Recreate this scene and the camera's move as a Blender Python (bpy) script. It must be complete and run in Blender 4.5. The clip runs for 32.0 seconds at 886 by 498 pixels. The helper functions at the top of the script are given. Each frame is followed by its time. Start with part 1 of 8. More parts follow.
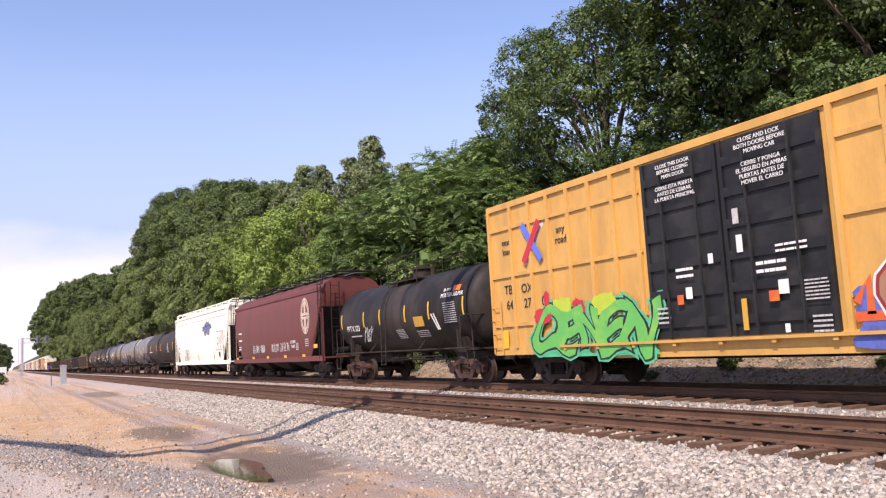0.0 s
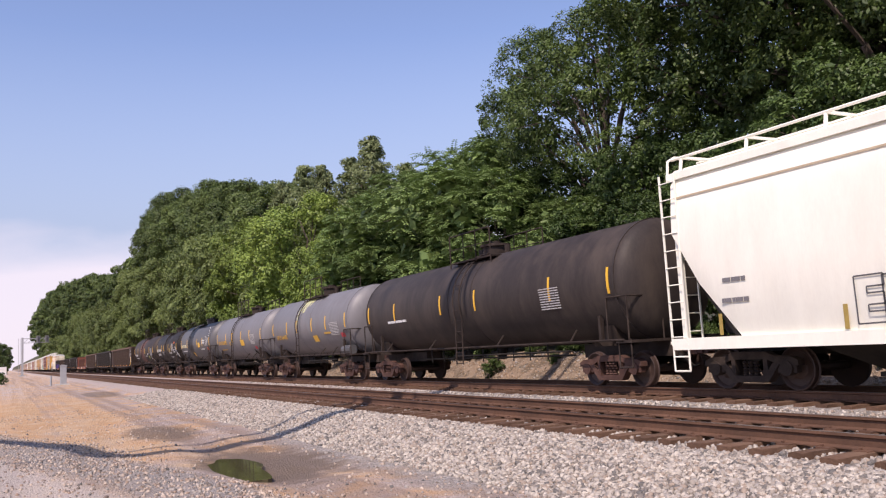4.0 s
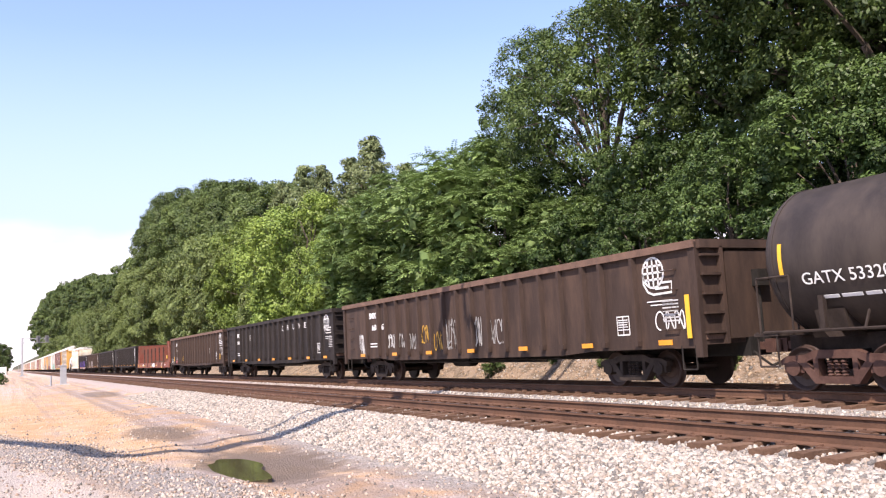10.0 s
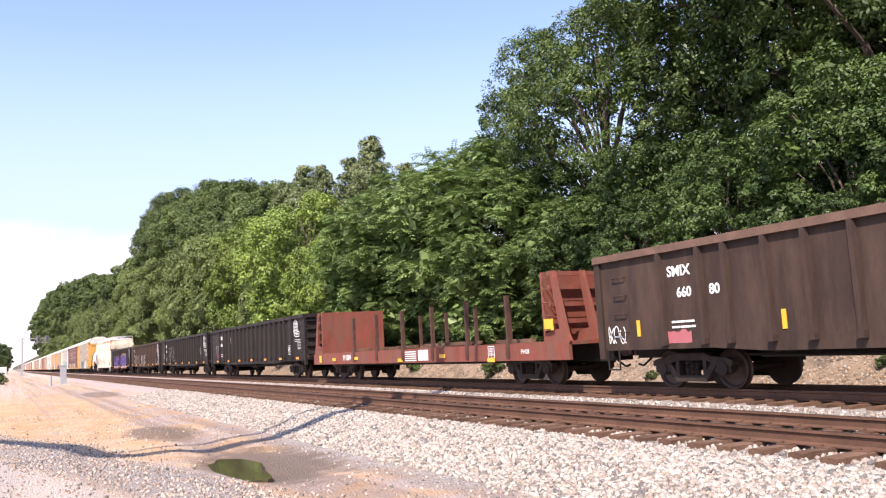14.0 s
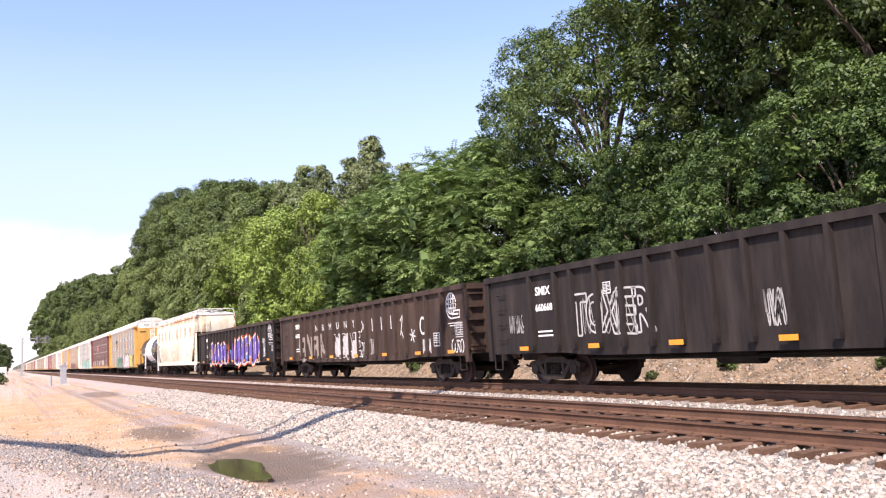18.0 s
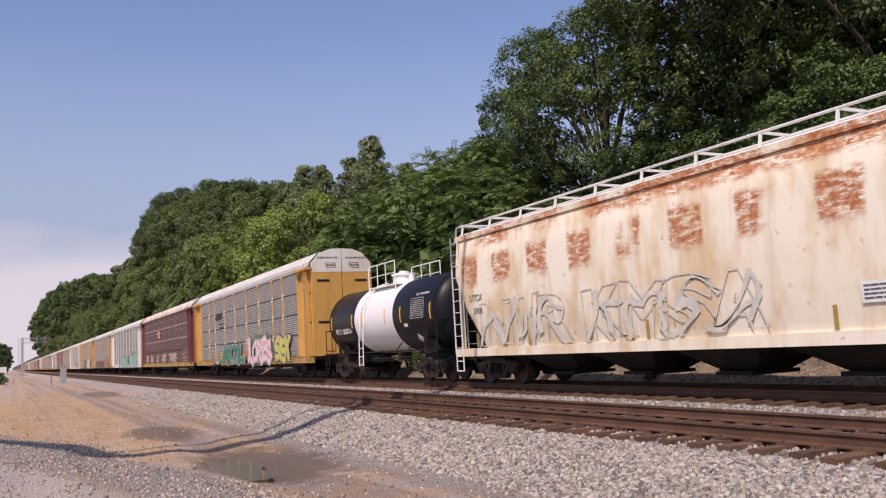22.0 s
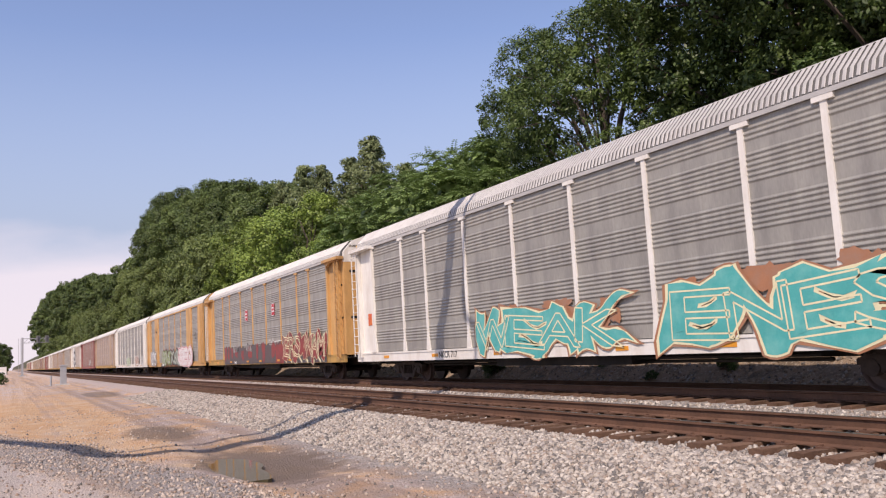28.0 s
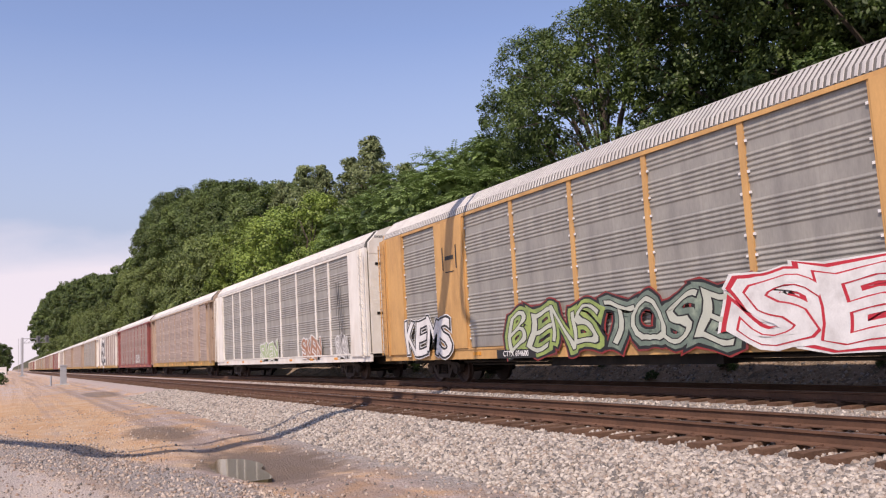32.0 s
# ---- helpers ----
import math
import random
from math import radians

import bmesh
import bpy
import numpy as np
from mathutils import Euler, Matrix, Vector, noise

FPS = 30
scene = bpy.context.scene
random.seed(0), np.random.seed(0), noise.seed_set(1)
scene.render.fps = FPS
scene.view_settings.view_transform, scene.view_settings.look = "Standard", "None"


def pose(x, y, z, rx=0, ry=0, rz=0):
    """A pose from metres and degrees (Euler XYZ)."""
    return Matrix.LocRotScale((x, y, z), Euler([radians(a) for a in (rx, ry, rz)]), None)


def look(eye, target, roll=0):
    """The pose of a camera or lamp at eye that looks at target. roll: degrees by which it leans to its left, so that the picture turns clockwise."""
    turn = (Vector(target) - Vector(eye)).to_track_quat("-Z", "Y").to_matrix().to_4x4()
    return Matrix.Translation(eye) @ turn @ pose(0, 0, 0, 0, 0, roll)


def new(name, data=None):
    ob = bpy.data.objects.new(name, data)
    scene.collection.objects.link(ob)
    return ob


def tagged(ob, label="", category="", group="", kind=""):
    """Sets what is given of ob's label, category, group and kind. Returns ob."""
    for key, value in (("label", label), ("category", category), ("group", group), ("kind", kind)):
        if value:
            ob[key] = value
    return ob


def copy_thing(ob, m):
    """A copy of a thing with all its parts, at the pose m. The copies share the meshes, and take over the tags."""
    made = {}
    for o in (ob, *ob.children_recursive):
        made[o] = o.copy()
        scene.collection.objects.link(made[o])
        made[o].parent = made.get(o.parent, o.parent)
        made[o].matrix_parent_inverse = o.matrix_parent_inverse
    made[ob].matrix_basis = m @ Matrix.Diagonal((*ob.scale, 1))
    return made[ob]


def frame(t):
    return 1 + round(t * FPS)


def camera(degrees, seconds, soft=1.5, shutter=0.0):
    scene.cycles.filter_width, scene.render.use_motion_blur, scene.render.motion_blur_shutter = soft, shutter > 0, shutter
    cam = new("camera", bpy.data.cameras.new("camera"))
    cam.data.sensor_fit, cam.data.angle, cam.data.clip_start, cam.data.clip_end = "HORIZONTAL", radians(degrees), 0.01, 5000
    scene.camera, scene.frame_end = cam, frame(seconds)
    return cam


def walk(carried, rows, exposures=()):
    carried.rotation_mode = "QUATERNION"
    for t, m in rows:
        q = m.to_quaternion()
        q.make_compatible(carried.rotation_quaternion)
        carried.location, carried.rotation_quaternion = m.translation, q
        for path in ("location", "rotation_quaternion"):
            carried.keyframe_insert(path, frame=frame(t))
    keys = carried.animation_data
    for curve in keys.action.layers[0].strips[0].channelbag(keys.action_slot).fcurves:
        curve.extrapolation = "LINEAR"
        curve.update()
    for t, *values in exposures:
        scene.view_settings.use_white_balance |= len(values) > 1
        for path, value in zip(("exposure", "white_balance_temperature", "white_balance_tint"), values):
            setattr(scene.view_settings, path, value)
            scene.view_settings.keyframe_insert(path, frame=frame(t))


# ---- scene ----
import collections
from math import sin, cos, pi, tan, atan2, sqrt, hypot

# camera on a tripod beside the line: it stands still for the whole clip
EYE = (0.0, 0.0, 1.22)
PAN, TILT, ROLL = radians(27.78), radians(6.636), -3.207
AIM = (sin(PAN) * cos(TILT), cos(PAN) * cos(TILT), EYE[2] + sin(TILT))
cam = camera(56.0, 32.0, soft=1.2)
walk(cam, [(0.0, look(EYE, AIM, ROLL)), (32.0, look(EYE, AIM, ROLL))],
     exposures=[(0.0, 0.24, 6950, 23), (1.0, 0.56, 7050, 22), (2.0, 0.14, 6950, 25), (3.2, -0.42, 6850, 27), (4.2, 0.05, 6900, 24), (5.5, 0.45, 6900, 21),
                (6.3, 0.54, 6900, 21), (8.0, 0.7, 6900, 21), (17.5, 0.7, 6950, 22), (20.0, 0.5, 6950, 24), (20.6, 0.16, 7000, 23), (21.2, 0.02, 7050, 24), (21.5, -0.1, 7030, 24), (22.0, -0.42, 7000, 25), (22.5, -0.38, 6950, 25), (23.5, -0.17, 6900, 25),
                (25.0, -0.04, 7100, 24), (28.0, -0.16, 7100, 23), (29.5, -0.14, 7100, 23), (31.0, -0.04, 7150, 25), (32.0, -0.14, 7150, 24)])

# ---- world and sun ----
SUN_EL, SUN_AZ = radians(50.0), radians(40.0)
LIGHT = Vector((cos(SUN_AZ) * cos(SUN_EL), sin(SUN_AZ) * cos(SUN_EL), -sin(SUN_EL)))


def make_world():
    w = bpy.data.worlds.new("summer_sky")
    scene.world = w
    w.use_nodes = True
    nt = w.node_tree
    nt.nodes.clear()
    out = nt.nodes.new("ShaderNodeOutputWorld")
    bg = nt.nodes.new("ShaderNodeBackground")
    sky = nt.nodes.new("ShaderNodeTexSky")
    sky.sky_type = 'NISHITA'
    sky.sun_disc = False
    sky.sun_elevation = SUN_EL
    sky.sun_rotation = atan2(-LIGHT.x, -LIGHT.y)
    sky.air_density, sky.dust_density, sky.ozone_density = 1.0, 0.6, 1.0
    bg.inputs["Strength"].default_value = 0.15
    # a pale cloud bank low over the horizon
    tc = nt.nodes.new("ShaderNodeTexCoord")
    sep = nt.nodes.new("ShaderNodeSeparateXYZ")
    nt.links.new(tc.outputs["Generated"], sep.inputs[0])
    mp = nt.nodes.new("ShaderNodeMapping")
    mp.inputs["Scale"].default_value = (3.0, 3.0, 9.0)
    nt.links.new(tc.outputs["Generated"], mp.inputs[0])
    nz = nt.nodes.new("ShaderNodeTexNoise")
    nz.inputs["Scale"].default_value = 1.3
    nz.inputs["Detail"].default_value = 6.0
    nt.links.new(mp.outputs[0], nz.inputs["Vector"])
    a = nt.nodes.new("ShaderNodeMath")
    a.operation = 'MULTIPLY_ADD'
    a.inputs[1].default_value = 0.09
    nt.links.new(nz.outputs[0], a.inputs[0])
    nt.links.new(sep.outputs[2], a.inputs[2])
    ramp = nt.nodes.new("ShaderNodeValToRGB")
    e = ramp.color_ramp.elements
    e[0].position, e[0].color = 0.155, (1, 1, 1, 1)
    e[1].position, e[1].color = 0.20, (0, 0, 0, 1)
    nt.links.new(a.outputs[0], ramp.inputs[0])
    mx = nt.nodes.new("ShaderNodeMix")
    mx.data_type = 'RGBA'
    f = nt.nodes.new("ShaderNodeMath")
    f.operation = 'MULTIPLY'
    f.inputs[1].default_value = 0.7
    nt.links.new(ramp.outputs[0], f.inputs[0])
    nt.links.new(f.outputs[0], mx.inputs["Factor"])
    bright = nt.nodes.new("ShaderNodeMix")
    bright.data_type, bright.blend_type = 'RGBA', 'MULTIPLY'
    bright.inputs["Factor"].default_value = 1.0
    bright.inputs["B"].default_value = (1.17, 1.21, 1.35, 1)
    nt.links.new(sky.outputs[0], bright.inputs["A"])
    # thin summer haze evens out the low sky
    hz = nt.nodes.new("ShaderNodeMapRange")
    for key, q in (("From Min", 0.36), ("From Max", 0.15), ("To Min", 0.0), ("To Max", 0.75)):
        hz.inputs[key].default_value = q
    nt.links.new(sep.outputs[2], hz.inputs["Value"])
    haze = nt.nodes.new("ShaderNodeMix")
    haze.data_type = 'RGBA'
    nt.links.new(hz.outputs[0], haze.inputs["Factor"])
    nt.links.new(bright.outputs["Result"], haze.inputs["A"])
    haze.inputs["B"].default_value = (2.9, 3.7, 4.9, 1)
    nt.links.new(haze.outputs["Result"], mx.inputs["A"])
    mx.inputs["B"].default_value = (6.9, 6.7, 7.3, 1)
    nt.links.new(mx.outputs["Result"], bg.inputs["Color"])
    nt.links.new(bg.outputs[0], out.inputs[0])


make_world()
sun = new("sun", bpy.data.lights.new("sun", 'SUN'))
sun.data.energy, sun.data.angle, sun.data.color = 5.0, radians(0.5), (1.0, 0.94, 0.84)
sun.matrix_world = look((0, 0, 60), tuple(Vector((0, 0, 60)) + LIGHT))

# ---- materials ----
MATS = {}


def material(name, color, rough=0.6, metal=0.0, var=0.25, scale=3.0, dirt=None, dirt_amount=0.0, dirt_scale=1.2,
             bump=0.0, bump_scale=30.0, streak=1.0, rand=0.0, island=0.0, spec=0.5, dirt_lo=0.45):
    """Painted or natural surface: base colour with grain at two scales, patches of dirt or rust, fine relief.
    streak < 1 draws the patches out vertically."""
    if name in MATS:
        return MATS[name]
    m = bpy.data.materials.new(name)
    m.use_nodes = True
    nt = m.node_tree
    L = nt.links.new
    b = nt.nodes["Principled BSDF"]
    b.inputs["Roughness"].default_value = rough
    b.inputs["Metallic"].default_value = metal
    b.inputs["Specular IOR Level"].default_value = spec
    tc = nt.nodes.new("ShaderNodeTexCoord")
    mp = nt.nodes.new("ShaderNodeMapping")
    mp.inputs["Scale"].default_value = (1, 1, streak)
    L(tc.outputs["Object"], mp.inputs[0])
    n1 = nt.nodes.new("ShaderNodeTexNoise")
    n1.inputs["Scale"].default_value, n1.inputs["Detail"].default_value = scale, 5.0
    L(mp.outputs[0], n1.inputs["Vector"])
    n2 = nt.nodes.new("ShaderNodeTexNoise")
    n2.inputs["Scale"].default_value, n2.inputs["Detail"].default_value = scale * 9, 3.0
    L(mp.outputs[0], n2.inputs["Vector"])
    add = nt.nodes.new("ShaderNodeMath")
    add.operation = 'MULTIPLY_ADD'
    add.inputs[1].default_value = 0.6
    L(n2.outputs[0], add.inputs[0])
    L(n1.outputs[0], add.inputs[2])
    last = add
    if rand or island:
        src = nt.nodes.new("ShaderNodeObjectInfo").outputs["Random"] if rand else nt.nodes.new("ShaderNodeNewGeometry").outputs["Random Per Island"]
        a2 = nt.nodes.new("ShaderNodeMath")
        a2.operation = 'MULTIPLY_ADD'
        a2.inputs[1].default_value = rand or island
        L(src, a2.inputs[0])
        L(last.outputs[0], a2.inputs[2])
        last = a2
    mr = nt.nodes.new("ShaderNodeMapRange")
    mid = 0.8 + 0.5 * (rand or island)
    mr.inputs["From Min"].default_value, mr.inputs["From Max"].default_value = mid - 0.35 - 0.4 * (rand or island), mid + 0.35 + 0.4 * (rand or island)
    mr.inputs["To Min"].default_value, mr.inputs["To Max"].default_value = 1 - var, 1 + var
    L(last.outputs[0], mr.inputs["Value"])
    mul = nt.nodes.new("ShaderNodeMix")
    mul.data_type, mul.blend_type = 'RGBA', 'MULTIPLY'
    mul.inputs["Factor"].default_value = 1.0
    mul.inputs["A"].default_value = (*color, 1)
    L(mr.outputs[0], mul.inputs["B"])
    col = mul.outputs["Result"]
    if dirt:
        n3 = nt.nodes.new("ShaderNodeTexNoise")
        n3.inputs["Scale"].default_value, n3.inputs["Detail"].default_value, n3.inputs["Roughness"].default_value = dirt_scale, 7.0, 0.65
        L(mp.outputs[0], n3.inputs["Vector"])
        r3 = nt.nodes.new("ShaderNodeMapRange")
        r3.inputs["From Min"].default_value, r3.inputs["From Max"].default_value = dirt_lo, dirt_lo + 0.22
        r3.inputs["To Max"].default_value = dirt_amount
        L(n3.outputs[0], r3.inputs["Value"])
        mx = nt.nodes.new("ShaderNodeMix")
        mx.data_type = 'RGBA'
        L(r3.outputs[0], mx.inputs["Factor"])
        L(col, mx.inputs["A"])
        mx.inputs["B"].default_value = (*dirt, 1)
        col = mx.outputs["Result"]
    L(col, b.inputs["Base Color"])
    if bump:
        n4 = nt.nodes.new("ShaderNodeTexNoise")
        n4.inputs["Scale"].default_value, n4.inputs["Detail"].default_value = bump_scale, 4.0
        L(tc.outputs["Object"], n4.inputs["Vector"])
        bp = nt.nodes.new("ShaderNodeBump")
        bp.inputs["Strength"].default_value = bump
        bp.inputs["Distance"].default_value = 0.02
        L(n4.outputs[0], bp.inputs["Height"])
        L(bp.outputs[0], b.inputs["Normal"])
    MATS[name] = m
    return m


RUST = (0.17, 0.075, 0.035)
GRIME = (0.05, 0.042, 0.035)
steel_black = material("black_running_gear", (0.016, 0.0145, 0.0135), 0.8, var=0.4, dirt=(0.045, 0.036, 0.028), dirt_amount=0.6, spec=0.2)
bogie_rust = material("rusty_sideframe", (0.068, 0.034, 0.026), 0.7, var=0.4, dirt=(0.115, 0.065, 0.048), dirt_amount=0.6, dirt_scale=3, spec=0.25)
bogie_dark = material("dark_sideframe", (0.03, 0.021, 0.017), 0.75, var=0.4, dirt=(0.06, 0.045, 0.036), dirt_amount=0.6, dirt_scale=3, spec=0.25)
wheel_steel = material("wheel_steel", (0.055, 0.033, 0.026), 0.55, metal=0.2, var=0.3)
rail_rust = material("rail_rust", (0.125, 0.066, 0.042), 0.8, var=0.3, scale=2, spec=0.25, dirt=(0.075, 0.042, 0.029), dirt_amount=0.7, bump=0.3)
rail_head = material("rail_head", (0.10, 0.065, 0.055), 0.38, metal=0.6, var=0.3)
tie_wood = material("tie_wood", (0.115, 0.066, 0.043), 0.9, var=0.5, scale=4, spec=0.2, dirt=(0.21, 0.135, 0.09), dirt_amount=0.7, bump=0.6, rand=0.5)
white_paint = material("white_paint", (0.74, 0.73, 0.7), 0.5, var=0.06, dirt=(0.35, 0.27, 0.2), dirt_amount=0.35)
letter_white = material("letter_white", (0.72, 0.72, 0.7), 0.6, var=0.1)
letter_black = material("letter_black", (0.02, 0.02, 0.02), 0.6, var=0.1)
reflector = material("reflector_yellow", (0.74, 0.42, 0.03), 0.4, var=0.08)
olive_mark = material("tarnished_reflector", (0.34, 0.24, 0.06), 0.5, var=0.2)
reflector_sill = material("reflector_amber", (0.66, 0.27, 0.02), 0.4, var=0.1)


# ---- mesh building ----
class Shape:
    """Collects corners and faces of one mesh."""

    def __init__(self):
        self.v, self.f, self.smooth = [], [], False

    def box(self, x0, x1, y0, y1, z0, z1):
        n = len(self.v)
        self.v += [(x0, y0, z0), (x1, y0, z0), (x1, y1, z0), (x0, y1, z0), (x0, y0, z1), (x1, y0, z1), (x1, y1, z1), (x0, y1, z1)]
        self.f += [(n, n + 3, n + 2, n + 1), (n + 4, n + 5, n + 6, n + 7), (n, n + 1, n + 5, n + 4), (n + 1, n + 2, n + 6, n + 5),
                   (n + 2, n + 3, n + 7, n + 6), (n + 3, n, n + 4, n + 7)]
        return self

    def cbox(self, cx, cy, cz, sx, sy, sz):
        return self.box(cx - sx / 2, cx + sx / 2, cy - sy / 2, cy + sy / 2, cz - sz / 2, cz + sz / 2)

    def loft(self, rings, caps=True, closed=True):
        """Joins rings of equally many corners."""
        n, k = len(self.v), len(rings[0])
        for r in rings:
            self.v += [tuple(q) for q in r]
        for i in range(len(rings) - 1):
            a, b = n + i * k, n + (i + 1) * k
            for j in range(k if closed else k - 1):
                j2 = (j + 1) % k
                self.f.append((a + j, a + j2, b + j2, b + j))
        if caps and closed:
            self.f.append(tuple(n + j for j in range(k))[::-1])
            self.f.append(tuple(n + (len(rings) - 1) * k + j for j in range(k)))
        return self

    def prism(self, profile, y0, y1):
        """A profile of (x, z) drawn out along the car."""
        return self.loft([[(x, y0, z) for x, z in profile], [(x, y1, z) for x, z in profile]])

    def slab(self, outline, x0, x1):
        """An outline of (y, z) with a thickness across the car."""
        return self.loft([[(x0, y, z) for y, z in outline], [(x1, y, z) for y, z in outline]])

    def rod(self, a, b, r=0.02, k=6):
        a, b = Vector(a), Vector(b)
        d = (b - a).normalized()
        u = d.orthogonal().normalized()
        w = d.cross(u)
        ring = [(cos(2 * pi * i / k), sin(2 * pi * i / k)) for i in range(k)]
        return self.loft([[c + r * (p * u + q * w) for p, q in ring] for c in (a, b)])

    def pipe(self, pts, r=0.02, k=6):
        for a, b in zip(pts, pts[1:]):
            self.rod(a, b, r, k)
        return self

    def wheel(self, x0, x1, y, z, r, k=20):
        ring = [(y + r * cos(2 * pi * i / k), z + r * sin(2 * pi * i / k)) for i in range(k)]
        return self.slab(ring, x0, x1)

    def mesh(self, name):
        me = bpy.data.meshes.new(name)
        me.from_pydata([tuple(q) for q in self.v], [], self.f)
        bm = bmesh.new()
        bm.from_mesh(me)
        bmesh.ops.recalc_face_normals(bm, faces=bm.faces)
        bm.to_mesh(me)
        bm.free()
        if self.smooth:
            me.shade_smooth()
            me.set_sharp_from_angle(angle=radians(32))
        me.update()
        return me


CACHE = {}


def part(name, shape, mat, parent, label="", at=None, key=None):
    """Links one mesh under a thing or a part. key: shares the mesh between alike parts."""
    if key is not None and (key, mat.name) in CACHE:
        me = CACHE[(key, mat.name)]
    else:
        me = shape if isinstance(shape, bpy.types.Mesh) else (shape() if callable(shape) else shape).mesh(name)
        if not me.materials:
            me.materials.append(mat)
        if key is not None:
            CACHE[(key, mat.name)] = me
    ob = new(name, me)
    ob.parent = parent
    if at is not None:
        ob.matrix_basis = at
    if label:
        tagged(ob, label)
    return ob


def thing(name, label, category, group="", kind="", at=None):
    ob = new(name)
    ob.empty_display_size = 0.3
    if at is not None:
        ob.matrix_basis = at
    return tagged(ob, label, category, group, kind)


TEXTS = {}


def text_mesh(body, size, mat, depth=0.0, offset=0.0, shear=0.0, bold=1.0):
    key = (body, size, mat.name, offset, shear)
    if key not in TEXTS:
        cu = bpy.data.curves.new("lettering", 'FONT')
        cu.body, cu.size, cu.align_x, cu.align_y = body, size, 'CENTER', 'CENTER'
        cu.extrude, cu.offset, cu.shear, cu.resolution_u = depth, offset, shear, 3
        ob = bpy.data.objects.new("lettering", cu)
        me = bpy.data.meshes.new_from_object(ob)
        bpy.data.objects.remove(ob)
        bpy.data.curves.remove(cu)
        me.materials.clear()
        me.materials.append(mat)
        TEXTS[key] = me
    return TEXTS[key]


# writing on the camera's side of a car: reads from far end to near end
SIDE = Matrix(((0, 0, -1, 0), (-1, 0, 0, 0), (0, 1, 0, 0), (0, 0, 0, 1)))
ENDWISE = Matrix(((1, 0, 0, 0), (0, 0, -1, 0), (0, 1, 0, 0), (0, 0, 0, 1)))


def lettering(parent, body, y, z, size, x, mat=None, stretch=1.0, name="lettering", offset=0.0, shear=0.0, tilt=0.0, bow=None):
    mat = mat or letter_white
    me = text_mesh(body, size, mat, 0.004, offset, shear)
    ob = new(name, me)
    ob.parent = parent
    base = Matrix.Translation((x, y, z)) @ SIDE
    if bow:
        base = Matrix.Translation((x, y, z)) @ Matrix.Rotation(bow, 4, 'Y') @ SIDE
    ob.matrix_basis = base @ Matrix.Rotation(tilt, 4, 'Z') @ Matrix.Diagonal((stretch, 1, 1, 1))
    return ob


def plate(parent, name, y, z, w, h, x, mat, label="", t=0.008):
    return part(name, Shape().box(-t, t, -w / 2, w / 2, -h / 2, h / 2), mat, parent, label, at=pose(x, y, z), key=("plate", round(w, 3), round(h, 3), t))


# ---- running gear ----
WHEEL_R = 0.42


def wheelset_shape():
    s = Shape()
    s.smooth = True
    for sx in (-1, 1):
        rim = [(0.675, 0.44), (0.70, 0.45), (0.715, 0.425), (0.81, WHEEL_R), (0.82, 0.40), (0.80, 0.36), (0.76, 0.33), (0.745, 0.2), (0.79, 0.12), (0.79, 0.085), (1.02, 0.08), (1.03, 0.0)]
        k = 24
        s.loft([[(sx * x, r * cos(2 * pi * i / k), r * sin(2 * pi * i / k)) for i in range(k)] for x, r in rim[:-1]], caps=True)
        for i in range(3):
            a = 2 * pi * i / 3
            s.cbox(sx * 1.03, 0.045 * cos(a), 0.045 * sin(a), 0.02, 0.022, 0.022)
    s.rod((-0.7, 0, 0), (0.7, 0, 0), 0.085, 12)
    return s


def sideframe_shape():
    s = Shape()
    out = [(-1.17, 0.50), (-1.17, 0.60), (-1.02, 0.68), (-0.62, 0.70), (-0.42, 0.78), (0.42, 0.78), (0.62, 0.70), (1.02, 0.68), (1.17, 0.60),
           (1.17, 0.50), (1.08, 0.44), (1.05, 0.36), (0.74, 0.36), (0.70, 0.50), (0.52, 0.36), (0.42, 0.18), (-0.42, 0.18), (-0.52, 0.36), (-0.70, 0.50), (-0.74, 0.36), (-1.05, 0.36), (-1.08, 0.44)]
    # ring-shaped casting: bars round two windows and the spring opening
    s.slab([(-1.17, 0.50), (-1.17, 0.60), (-1.02, 0.67), (-0.62, 0.69), (-0.42, 0.77), (0.42, 0.77), (0.62, 0.69), (1.02, 0.67), (1.17, 0.60), (1.17, 0.50), (0.7, 0.52), (0.45, 0.62), (-0.45, 0.62), (-0.7, 0.52)], -0.09, 0.09)
    s.slab([(-0.74, 0.52), (-0.60, 0.56), (-0.36, 0.30), (0.36, 0.30), (0.60, 0.56), (0.74, 0.52), (0.44, 0.17), (-0.44, 0.17)], -0.10, 0.10)
    for sy in (-1, 1):
        s.box(-0.09, 0.09, sy * 0.40 - 0.05, sy * 0.40 + 0.05, 0.25, 0.70)
        s.slab([(sy * 0.89 + 0.15 * cos(a), 0.45 + 0.15 * sin(a)) for a in [2 * pi * i / 12 for i in range(12)]], -0.11, 0.07)
        s.box(-0.07, 0.07, sy * 0.89 - 0.22, sy * 0.89 - 0.14, 0.36, 0.62)
        s.box(-0.07, 0.07, sy * 0.89 + 0.14, sy * 0.89 + 0.22, 0.36, 0.62)
    return s


def springs_shape():
    s = Shape()
    for i in range(-1, 2):
        k = 8
        s.loft([[(r * cos(2 * pi * j / k), i * 0.14 + r * 0.8 * sin(2 * pi * j / k), 0.29 + 0.03 * q) for j in range(k)] for q, r in enumerate((0.05, 0.08, 0.05, 0.08, 0.05, 0.08, 0.05, 0.08, 0.05, 0.08, 0.05))])
    return s


WHEELSETS = []


